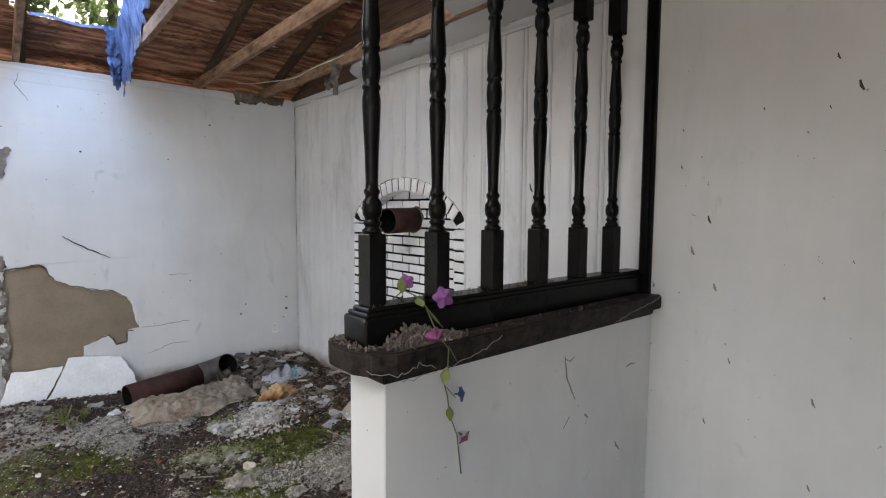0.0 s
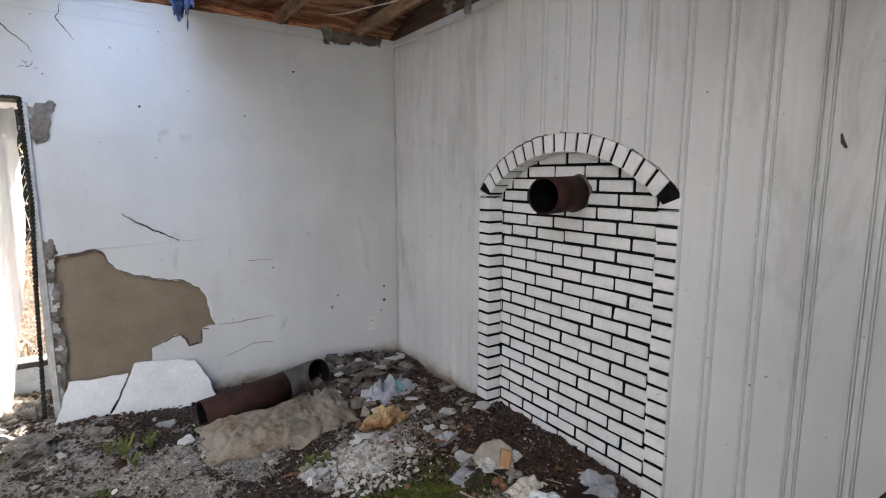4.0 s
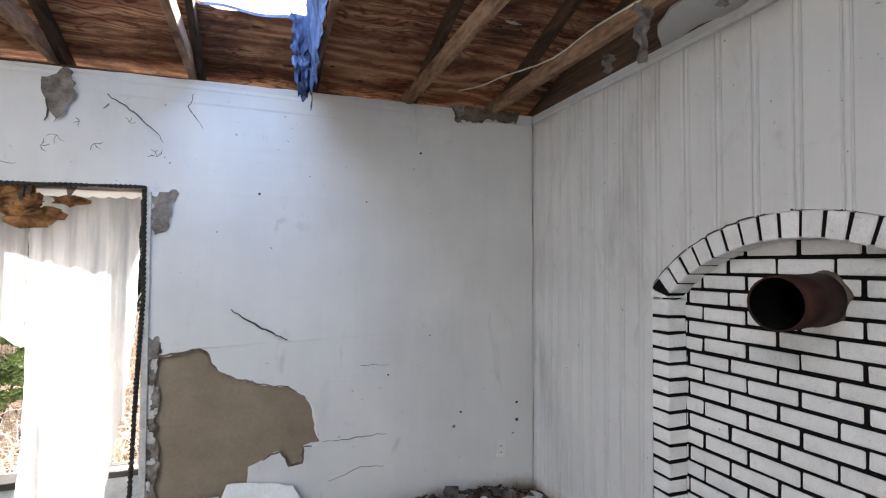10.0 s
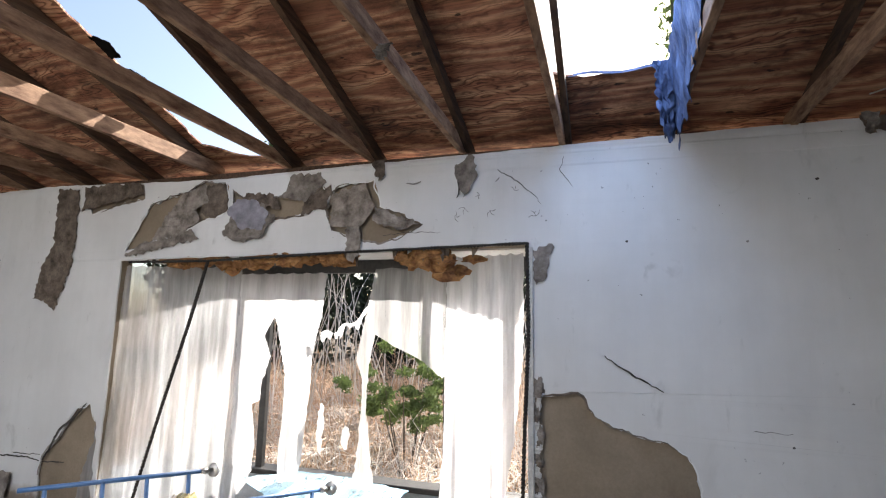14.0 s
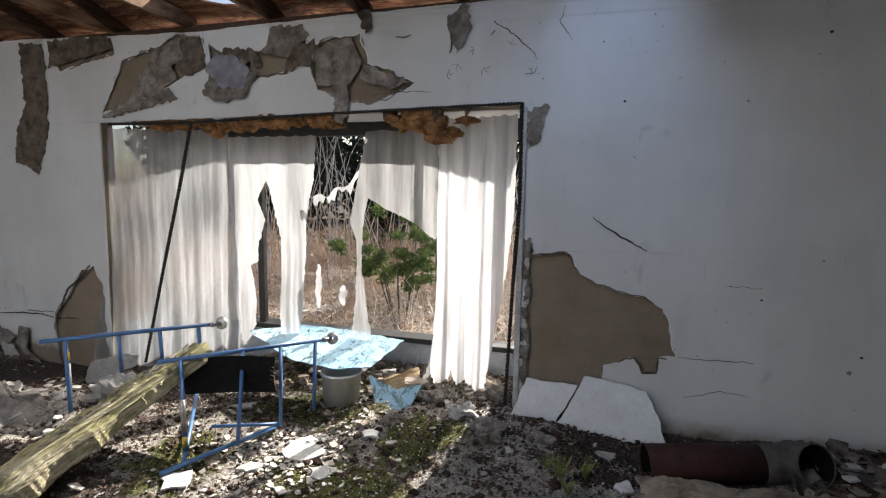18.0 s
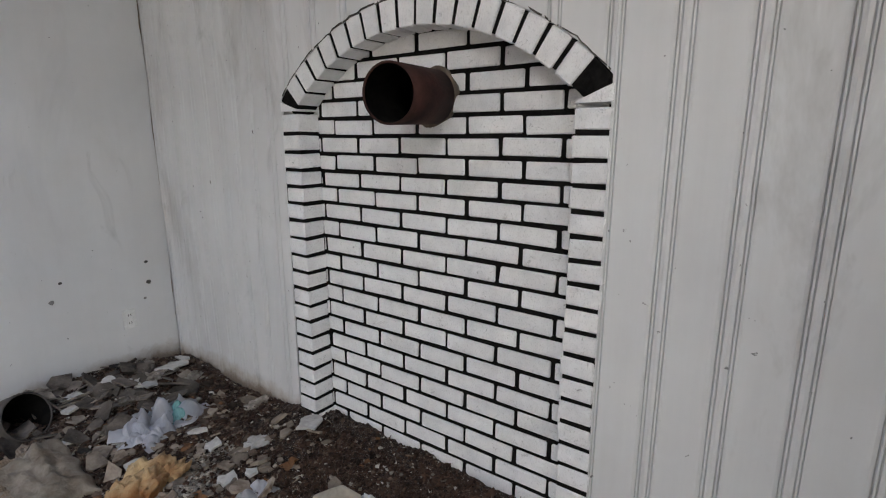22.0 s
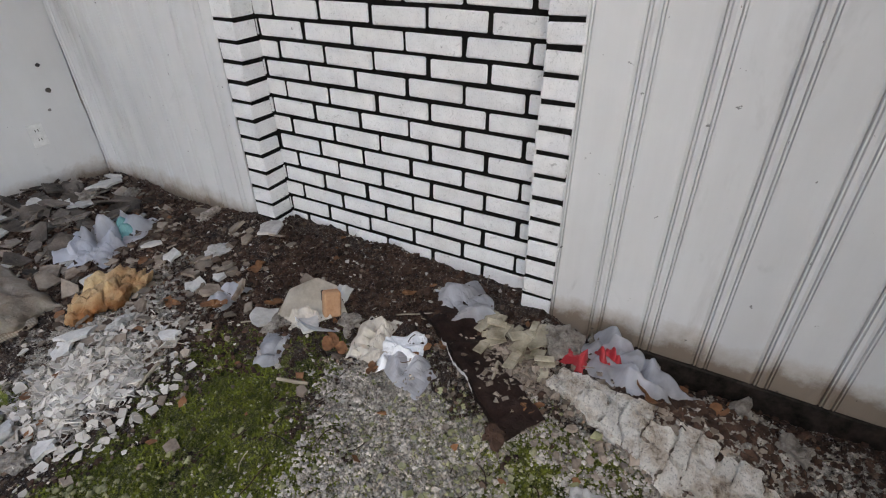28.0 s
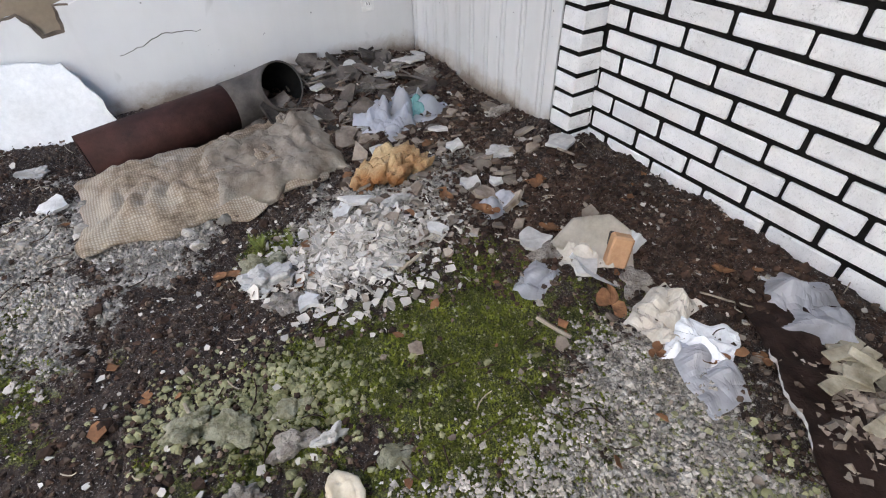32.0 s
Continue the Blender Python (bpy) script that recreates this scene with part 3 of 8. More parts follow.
def floor_h(x, y):
    """Height of the debris over the old floor."""
    h = 0.02 * nz(x, y, 2.1, 3.0) + 0.022 * nz(x, y, 6.0, 9.0) + 0.012 * nz(x, y, 17.0, 5.0)
    deep = max(0.0, min(1.0, (y - 1.5) / 0.8)) * max(0.0, min(1.0, (x + 1.0) / 1.1))
    layer = 0.108 + 0.075 * bell(x, y, 1.93, 2.32, 0.30, 0.42) - 0.050 * bell(x, y, 1.15, 4.12, 0.30, 0.22) - 0.025 * bell(x, y, 1.85, 3.58, 0.35, 0.3)
    layer += 0.075 * bell(x, y, 1.75, 5.15, 0.55, 0.32) + 0.02 * bell(x, y, 1.9, 4.7, 0.5, 0.3) + 0.035 * bell(x, y, 2.36, 4.15, 0.18, 0.25) + 0.02 * bell(x, y, 1.9, 2.95, 0.3, 0.2) - 0.085 * bell(x, y, 1.08, 4.96, 0.5, 0.15)
    layer += 0.03 * bell(x, y, 1.45, 3.88, 0.28, 0.18)
    if y < 2.75:
        layer -= 0.13 * max(0.0, 1 - (EAST - x) / 0.22) * min(1.0, (2.75 - y) / 0.4)
    h += deep * layer
    h += 0.22 * math.exp(-((x + 3.1) ** 2 / 0.9 + (y - 4.2) ** 2 / 0.35)) * (1 + 0.6 * nz(x, y, 5.0, 2.0))
    h += 0.19 * bell(x, y, -1.3, 5.68, 1.3, 0.36) + 0.06 * bell(x, y, -0.35, 5.45, 0.3, 0.25)
    h += 0.13 * math.exp(-((x + 0.55) ** 2 / 0.5 + (y - 4.95) ** 2 / 0.12)) * (1 + 0.5 * nz(x, y, 6.0, 4.0))
    if y < 1.5:
        h *= max(0.15, 1 - (1.5 - y) * 1.5)
    return h

# ---------------------------------------------------------------- floor
def cover_at(x, y):
    """Moss, plaster grit and brown rot over the soil."""
    w = 0.24 * nz(x, y, 3.2, 1.0) + 0.32 * nz(x, y, 8.0, 2.0) + 0.30 * nz(x, y, 21.0, 3.0) + 0.16 * nz(x, y, 60.0, 3.0)
    def blob(cx, cy, rx, ry):
        return 1 - math.hypot((x - cx) / rx, (y - cy) / ry) * 0.5 + w
    moss = max(blob(1.58, 3.38, 0.30, 0.27), blob(1.22, 3.42, 0.27, 0.2), blob(1.40, 3.2, 0.32, 0.18), blob(1.74, 2.46, 0.17, 0.16), blob(1.22, 4.02, 0.10, 0.12),
               blob(-2.6, 3.7, 0.45, 0.2), blob(-0.85, 4.35, 0.4, 0.25), blob(-1.35, 5.05, 0.5, 0.2), blob(-1.75, 4.3, 0.2, 0.3), blob(-0.5, 4.75, 0.2, 0.2), blob(0.15, 3.9, 0.4, 0.3), blob(1.0, 2.9, 0.25, 0.25))
    # The grit blob at x -1.6 also pales the sunlit floor below the window.
    grit = max(blob(1.55, 2.82, 0.26, 0.24), blob(1.42, 3.86, 0.20, 0.14), blob(2.05, 2.2, 0.26, 0.5), blob(0.9, 4.25, 0.2, 0.16), blob(1.75, 3.05, 0.18, 0.2),
               blob(-3.1, 4.2, 0.9, 0.4), blob(-0.9, 4.9, 0.9, 0.5), blob(-1.6, 4.5, 0.6, 0.5), blob(-0.3, 4.3, 0.3, 0.3), blob(1.15, 3.0, 0.2, 0.14), blob(0.60, 4.04, 0.13, 0.20), blob(1.62, 4.05, 0.3, 0.2), blob(0.3, 4.4, 0.5, 0.25), blob(0.6, 2.6, 0.4, 0.4))
    rot = max(blob(2.25, 3.4, 0.2, 0.6), blob(1.95, 3.8, 0.3, 0.35), blob(2.0, 4.7, 0.5, 0.5), blob(2.3, 2.0, 0.14, 0.3))
    return max(0.0, min(1.0, moss)), max(0.0, min(1.0, grit)), max(0.0, min(1.0, rot))

def floor_mesh():
    bm = bmesh.new()
    lay = bm.loops.layers.float_color.new("cover")
    def axis(a, b, c, d, fine, coarse):
        out = list(np.arange(a, b, coarse)) + list(np.arange(b, c, fine))
        return out + list(np.arange(c, d, coarse)) + [d] if d > c else out + [c]
    xs = axis(WEST - 0.1, 0.3, EAST + 0.13, EAST + 0.13, 0.017, 0.06)
    ys = axis(SOUTH - 0.1, 1.6, NORTH + 0.02, BAY + 0.1, 0.017, 0.06)
    vs = [[bm.verts.new((x, y, floor_h(x, y) + (0.016 * abs(nz(x, y, 26.0, 7.0)) + 0.012 * nz(x, y, 55.0, 8.0) - 0.006 if x > 0.25 and y > 1.55 else 0.0))) for y in ys] for x in xs]
    cov = {}
    for i, x in enumerate(xs):
        for j, y in enumerate(ys):
            cov[vs[i][j]] = (*cover_at(x, y), 1.0)
    for i in range(len(xs) - 1):
        for j in range(len(ys) - 1):
            f = bm.faces.new((vs[i][j], vs[i + 1][j], vs[i + 1][j + 1], vs[i][j + 1]))
            f.smooth = True
            for lp in f.loops:
                lp[lay] = cov[lp.vert]
    return bm

structure("floor", floor_mesh(), M_GROUND, "rotting floor of soil, plaster grit and green moss", "floor")

# ---------------------------------------------------------------- walls
TAN = ((0.03, 1.16), (0.25, 1.20), (0.30, 1.16), (0.35, 1.07), (0.46, 1.01), (0.64, 0.96), (0.74, 0.95), (0.84, 0.89), (0.885, 0.80), (0.90, 0.68), (0.93, 0.60), (0.83, 0.585), (0.825, 0.49), (0.75, 0.48), (0.70, 0.57), (0.60, 0.53), (0.52, 0.50), (0.52, 0.37), (0.52, -0.05), (0.02, -0.05), (0.0, 0.5), (0.02, 0.83))
PEELS = (
    ((-3.38, 2.14), (-3.15, 2.52), (-2.75, 2.62), (-2.62, 2.685), (-2.40, 2.66), (-2.36, 2.55), (-2.42, 2.40), (-2.62, 2.36), (-2.95, 2.27), (-3.25, 2.16)),
    ((-2.33, 2.60), (-2.20, 2.50), (-1.85, 2.52), (-1.80, 2.64), (-1.55, 2.66), (-1.50, 2.52), (-1.62, 2.38), (-1.95, 2.34), (-2.30, 2.36)),
    ((-1.44, 2.24), (-1.50, 2.40), (-1.42, 2.56), (-1.12, 2.60), (-1.07, 2.40), (-0.92, 2.35), (-0.75, 2.26), (-0.88, 2.19), (-1.05, 2.135), (-1.25, 2.18)),
    ((-3.92, 2.70), (-3.80, 2.47), (-3.55, 2.53), (-3.22, 2.58), (-3.25, 2.70)),
)
LOWLEFT = ((-4.0, -0.08), (-4.06, 0.30), (-4.03, 0.46), (-3.86, 0.62), (-3.70, 0.86), (-3.56, 0.90), (-3.47, 0.72), (-3.46, -0.08))
FARLEFT = ((-4.72, -0.08), (-4.70, 0.20), (-4.80, 0.42), (-5.15, 0.50), (-5.30, 0.60), (-5.55, 0.58), (-5.80, 0.40), (-6.0, 0.62), (-6.25, 0.75), (-6.3, -0.08))

def north_face(u, v, d):
    bow = 0.006 * math.sin(u * 2.3) * math.sin(v * 1.7)
    return (u, NORTH + d + bow, v)

bm = bmesh.new()
outline = [(WEST, -0.12), (WIN0 - 0.03, -0.12), (WIN0, 1.0), (WIN0, WTOP - 0.02), (-1.6, WTOP), (WIN1, WTOP + 0.02), (WIN1 + 0.02, -0.12), (EAST, -0.12), (EAST, 2.755), (1.2, 2.745), (0.2, 2.735), (-1.1, 2.72), (-2.4, 2.69), (-4.2, 2.75), (WEST, 2.70)]
holes = [ragged(TAN, 0.035, 0.010, 3)] + [ragged(p, 0.035, 0.014, 5 + i) for i, p in enumerate(PEELS)] + [ragged(LOWLEFT, 0.05, 0.014, 11), ragged(FARLEFT, 0.05, 0.02, 12)]
sheet(bm, ragged(outline, 0.08, 0.004, 1), holes, north_face, 0.0135)
wall_north = structure("wall_north", bm, M_DRYWALL, "white painted drywall, cracked, torn and peeling", "wall")
bm = boxes((WEST, -6.28, NORTH + 0.022, NORTH + 0.14, -0.12, 0.80), (-4.74, WIN0 - 0.03, NORTH + 0.022, NORTH + 0.14, -0.12, 0.80), (WEST, WIN0 - 0.03, NORTH + 0.022, NORTH + 0.14, 0.80, 2.70), (-6.28, -4.74, NORTH + 0.12, NORTH + 0.14, -0.12, 0.80), (WIN0 - 0.03, WIN1 + 0.03, NORTH + 0.022, NORTH + 0.14, WTOP + 0.02, 2.70), (WIN1 + 0.03, EAST + 0.12, NORTH + 0.022, NORTH + 0.14, -0.12, 2.70))
part("wall_backing", bm, M_BACKING, wall_north, "tan bare wallboard backing")

# east wall: drywall beside the landing, panelling and brick niche in the room
bm = boxes((EAST, EAST + 0.12, SOUTH, 1.45, -0.12, 2.76))
wall_east = structure("wall_east", bm, M_DRYWALL, "plain grey-white painted wall beside the railing", "wall")
bm = bmesh.new()
def arch_out(y, r=RO):
    d = abs(y - FC)
    return ARCH_Z + math.sqrt(max(0.0, r * r - d * d)) if d < 0.7105 else -0.12
out = [(1.45, -0.12), (FY0, -0.12), (FY0, arch_out(FY0 + 0.001))] + [(y, arch_out(y)) for y in np.linspace(FY0 + 0.02, FY1 - 0.02, 28)] + [(FY1, arch_out(FY1 - 0.001)), (FY1, -0.12), (NORTH + 0.1, -0.12), (NORTH + 0.1, 2.76), (1.45, 2.76)]
sheet(bm, out, [], lambda u, v, d: (EAST + 0.012 + d, u, v), 0.05)
part("panel_backing", bm, M_PANEL, wall_east)
bm = boxes((BACK + 0.007, BACK + 0.10, FY0 - 0.1, FY1 + 0.1, -0.12, 2.1))
part("niche_backing", bm, M_MORTAR, wall_east, "black mortar bed")

# unseen plain walls that close the place; their wide openings are added for light
SX0, SX1, SZ0, SZ1 = -3.4, 0.2, 0.45, 2.45
bm = boxes((WEST, SX0, SOUTH - 0.12, SOUTH, -0.12, 2.76), (SX1, EAST + 0.12, SOUTH - 0.12, SOUTH, -0.12, 2.76), (SX0, SX1, SOUTH - 0.12, SOUTH, -0.12, SZ0), (SX0, SX1, SOUTH - 0.12, SOUTH, SZ1, 2.76))
structure("wall_south", bm, M_DECKDUST, "unseen plain white wall, its wide opening added for light", "wall")
bm = boxes((WEST - 0.12, WEST, SOUTH - 0.12, 0.4, -0.12, 2.76), (WEST - 0.12, WEST, 2.8, NORTH + 0.14, -0.12, 2.76), (WEST - 0.12, WEST, 0.4, 2.8, -0.12, 0.6), (WEST - 0.12, WEST, 0.4, 2.8, 2.3, 2.76))
structure("wall_west", bm, M_DECKDUST, "unseen plain white wall, its wide opening added for light", "wall")
# gables over the ceiling line
for nm, gx in (("gable_east", EAST + 0.03), ("gable_west", WEST - 0.1)):
    bm = bmesh.new()
    sheet(bm, [(NORTH + 0.14, 2.76), (NORTH + 0.14, 2.80), (SOUTH, 5.34), (SOUTH, 2.76)], [], lambda u, v, d: (gx + d, u, v), 0.06)
    structure(nm, bm, M_DARKWOOD, "dark wooden gable boards", "wall")

# ---------------------------------------------------------------- ceiling and roof
bm = bmesh.new()
# South of y 2.2 it is unseen, widened west to shade the landing wall.
cl = ragged([(EAST, SOUTH), (EAST, 4.05), (2.28, 3.95), (2.16, 3.75), (2.12, 3.3), (2.2, 2.9), (2.16, 2.62), (2.05, 2.45), (1.6, 2.30), (1.15, 2.2), (0.9, 1.7), (0.2, 1.15), (-0.7, 0.75), (-0.85, -0.6), (-0.8, SOUTH)], 0.06, 0.025, 21)
sheet(bm, cl, [], lambda u, v, d: (u, v, CEIL + 0.012 + d - 0.03 * max(0.0, math.sin(u * 5) * 0.3)), 0.013)
structure("ceiling", bm, M_DRYWALL, "white drywall ceiling with a torn ragged edge", "ceiling")

def roof_z(y):
    return 2.85 + 0.333 * (NORTH - y)

JX = (-6.06, -5.36, -4.66, -3.96, -3.25, -2.55, -1.845, -1.155, -0.475, 0.19, 0.835, 1.475, 2.09)
roof = thing("roof", "bare timber roof with holes and stained plywood", "roof", (0, 0, 2.8), kind="structure")
for i, x in enumerate(JX):
    bm = bmesh.new()
    y0 = -0.4 if x > 0.9 else 2.15 + 0.12 * math.sin(x * 7)
    box(bm, x - 0.019, x + 0.019, y0, NORTH + 0.12, CEIL, CEIL + (0.11 if i == 5 else 0.09), 0.003)
    part("joist", bm, M_WOOD, roof, "pale worn ceiling joist")
    bm = bmesh.new()
    y1 = 5.9
    east = x + (-0.057 if i == 5 else 0.021)
    box(bm, east, east + 0.036, -0.5, 0.5, -0.5, 0.5)
    for v in bm.verts:
        y = y0 if v.co.y < 0 else y1
        v.co.y, v.co.z = y, roof_z(y) - (0.092 if v.co.z < 0 else 0.0)
    part("rafter", bm, M_DARKWOOD, roof, "dark stained rafter")
bm = boxes((WEST, EAST, NORTH + 0.02, NORTH + 0.12, 2.70, 2.745))
part("wall_plate", bm, M_DARKWOOD, roof)

def deck(name, u0, u1, v0, v1, hole=None, lift=0.0):
    bm = bmesh.new()
    outer = [(u0, v0), (u1, v0), (u1, v1), (u0, v1)]
    sheet(bm, ragged(outer, 0.3, 0.0, 1), [ragged(hole, 0.06, 0.016, 31)] if hole else [], lambda u, v, d: (u, v, roof_z(v) + 0.002 + d + lift), 0.013)
    part(name, bm, M_PLY, roof)

SKYHOLE = ((0.09, 3.86), (0.16, 4.84), (0.34, 4.92), (0.82, 4.90), (0.85, 3.83), (0.4, 3.80))
BIGHOLE = ((-2.44, 3.76), (-2.30, 3.74), (-2.10, 3.78), (-1.90, 3.86), (-1.825, 3.90), (-1.83, 5.34), (-2.2, 5.30), (-2.50, 5.12), (-2.48, 4.7), (-2.46, 4.3))
WESTHOLE = ((-5.75, 5.0), (-5.55, 5.18), (-5.42, 5.05), (-5.6, 4.95))
# South of y 3.22, out of view, the deck is mostly opened for light.
deck("roof_sheet", 1.20, 2.55, 3.22, 5.9)
deck("roof_sheet", -0.03, 1.21, 3.22, 5.9, SKYHOLE, 0.004)
deck("roof_sheet", -1.26, -0.02, 3.22, 5.9)
deck("roof_sheet", -3.01, -1.25, 3.22, 5.9, BIGHOLE, 0.004)
for k, (x, y, w, d) in enumerate(((1.416, 3.773, 0.03, 0.12), (1.638, 3.776, 0.16, 0.022), (1.612, 3.904, 0.07, 0.025), (1.85, 3.779, 0.11, 0.030), (2.38, 3.779, 0.15, 0.030), (2.25, 3.665, 0.10, 0.025), (2.212, 4.396, 0.07, 0.030), (2.229, 3.919, 0.06, 0.022), (1.30, 4.3, 0.05, 0.02), (1.9, 4.65, 0.09, 0.02))):
    bm = bmesh.new()
    ring = [(x + w * (0.5 + 0.18 * math.sin(5 * q + k)) * math.cos(q), y + d * (0.5 + 0.2 * math.sin(7 * q + k)) * math.sin(q)) for q in np.linspace(0, 5.9, 14)]
    sheet(bm, ragged(ring, 0.012, 0.004, k), [], lambda u, v, q: (u, v, roof_z(v) - 0.006 + q - 0.12 * max(0.0, u - x) * (k % 2)), 0.002)
    part("peeled_flake", bm, M_FLAKE, roof, "white peeling flake on the plywood")
deck("roof_sheet", -4.31, -3.0, 2.55, 5.9)
deck("roof_sheet", -6.6, -4.30, 2.55, 5.9, WESTHOLE, 0.004)
deck("roof_sheet", 1.9, 2.55, 2.55, 3.23, None, 0.004)
deck("roof_sheet", 0.95, 2.55, SOUTH - 0.2, 2.555)
deck("roof_sheet", -6.6, -3.0, 2.15, 2.555, None, 0.004)

# ---------------------------------------------------------------- half wall and railing
bm = boxes((0.857, EAST, 1.40, 1.588, -0.12, 1.153), bevel=0.004)
structure("half_wall", bm, M_DRYWALL, "white painted half wall under the railing", "wall")

railing = thing("railing", "black turned-spindle railing on a moulded ledge", "railing", (0.8, 1.47, 1.15))
bm = bmesh.new()
ledge = [(EAST, 1.352), (0.868, 1.352), (0.800, 1.385), (0.773, 1.44), (0.773, 1.56), (0.80, 1.62), (0.868, 1.645), (EAST, 1.645)]
sheet(bm, ledge, [], lambda u, v, d: (u, v, 1.184 + d), 0.066)
sheet(bm, [(EAST, 1.390), (0.848, 1.390), (0.846, 1.600), (EAST, 1.600)], [], lambda u, v, d: (u, v, 1.151 + d), 0.035)
bmesh.ops.bevel(bm, geom=[e for e in bm.edges if e.calc_face_angle(0) > 0.6], offset=0.006, segments=2, affect="EDGES")
part("ledge", bm, M_BLACKDUST, railing, "dusty black ledge with a rounded end")
part("bottom_rail", boxes((0.820, EAST, 1.438, 1.562, 1.248, 1.334), bevel=0.006), M_BLACK, railing)
part("rail_moulding", boxes((0.829, EAST, 1.446, 1.554, 1.332, 1.347), bevel=0.005), M_BLACK, railing)
part("rail_moulding", boxes((0.840, EAST, 1.456, 1.544, 1.345, 1.360), bevel=0.005), M_BLACK, railing)
bm = boxes((0.835, EAST, 1.448, 1.552, 2.66, 2.74), bevel=0.008)
part("top_rail", bm, M_BLACK, railing)
bm = boxes((2.372, EAST, 1.405, 1.462, 1.22, 2.74), bevel=0.004)
box(bm, 2.356, 2.374, 1.416, 1.45, 1.34, 2.66, 0.004)
part("wall_post", bm, M_BLACK, railing, "black moulded post against the wall")
PROFILE = [(0.030, 1.487), (0.034, 1.492), (0.034, 1.500), (0.024, 1.506), (0.022, 1.512), (0.028, 1.518), (0.030, 1.524), (0.022, 1.530), (0.022, 1.536), (0.031, 1.550), (0.034, 1.570), (0.031, 1.590), (0.021, 1.602), (0.020, 1.612), (0.026, 1.620), (0.026, 1.628), (0.019, 1.636), (0.0185, 1.66), (0.021, 1.74), (0.026, 1.82), (0.030, 1.89), (0.030, 1.92), (0.024, 1.945), (0.030, 1.951), (0.030, 1.959), (0.023, 1.966), (0.029, 1.99), (0.031, 2.02), (0.028, 2.05), (0.023, 2.066), (0.030, 2.072), (0.030, 2.080), (0.024, 2.088), (0.030, 2.11), (0.030, 2.14), (0.025, 2.20), (0.021, 2.26), (0.019, 2.30), (0.026, 2.305), (0.026, 2.313), (0.020, 2.322), (0.031, 2.345), (0.033, 2.365), (0.030, 2.385), (0.021, 2.398), (0.029, 2.406), (0.029, 2.414), (0.021, 2.422), (0.022, 2.44)]
bm = bmesh.new()
lathe(bm, [(0.0185 + (r - 0.0185) * 0.72, 1.572 + (z - 1.487) * 0.9) for r, z in PROFILE], 24)
box(bm, -0.031, 0.031, -0.031, 0.031, 1.358, 1.573, 0.004)
box(bm, -0.031, 0.031, -0.031, 0.031, 2.43, 2.67, 0.004)
first = None
for x in (0.884, 1.134, 1.395, 1.655, 1.923, 2.188):
    if first is None:
        me = mesh_of(bm, "baluster", M_BLACK)
        for p in me.polygons:
            p.use_smooth = abs(p.center.x) < 0.05 and abs(p.center.y) < 0.05 and 1.573 < p.center.z < 2.43
    ob = new("baluster", me)
    first = ob
    ob.parent = railing
    ob.matrix_parent_inverse = Matrix.Translation(railing.location).inverted()
    ob.location = (x, 1.50, 0)
    ob.rotation_euler = (0, 0, 0.02 * math.sin(x * 40))

# ---------------------------------------------------------------- window bay
window = thing("window_1", "wide dark-framed bay window with torn curtains", "window", (-1.7, 5.6, 0.1), kind="structure")
bm = boxes((WIN0 - 0.1, WIN1 + 0.1, NORTH + 0.135, BAY + 0.1, WTOP + 0.01, WTOP + 0.05))
part("bay_soffit", bm, M_PLASTER, window, "broken white soffit")
bm = boxes((WIN0 - 0.1, WIN1 + 0.1, BAY, BAY + 0.08, -0.2, 0.36), (WIN0 - 0.1, WIN0, NORTH + 0.14, BAY, -0.2, 0.36), (WIN1, WIN1 + 0.1, NORTH + 0.14, BAY, -0.2, 0.36))
part("bay_wall", bm, M_SASH, window)
bm = boxes((WIN0 - 0.12, WIN1 + 0.12, BAY - 0.05, BAY + 0.12, 0.36, 0.40), bevel=0.006)
part("window_sill", bm, M_FRAME, window)
bm = boxes((WIN0 - 0.08, WIN1 + 0.08, BAY, BAY + 0.05, 1.985, WTOP + 0.01), bevel=0.004)
part("window_head", bm, M_FRAME, window)
for x in (WIN0 - 0.03, -2.35, -0.74, WIN1 - 0.03):
    part("window_post", boxes((x, x + 0.06, BAY, BAY + 0.05, 0.40, 1.985), bevel=0.004), M_FRAME, window)
for x0, x1 in ((WIN0 + 0.03, -2.35), (-0.68, WIN1 - 0.03)):
    p = part("pane", boxes((x0, x1, BAY + 0.03, BAY + 0.036, 0.41, 1.98)), M_GLASS, window)
    p.visible_shadow = False

sash = tagged(new("side_sash"), "weathered grey-white side sash of the bay window", "window", "", "structure")
sash.location = (WIN1, 5.36, 0.36)
for name, r in (("stile", (-0.045, -0.012, 5.345, 5.385, 0.36, 2.02)), ("stile", (-0.045, -0.012, 5.76, 5.80, 0.36, 2.02)), ("bottom_rail", (-0.040, -0.016, 5.385, 5.76, 0.36, 0.43)), ("top_rail", (-0.040, -0.016, 5.385, 5.76, 1.96, 2.02)), ("glazing_bead", (-0.052, -0.040, 5.385, 5.76, 0.43, 0.445))):
    part(name, boxes(r, bevel=0.003), M_SASH, sash)
p = part("pane", boxes((-0.031, -0.026, 5.385, 5.76, 0.43, 1.96)), M_GLASS, sash)
p.visible_shadow = False

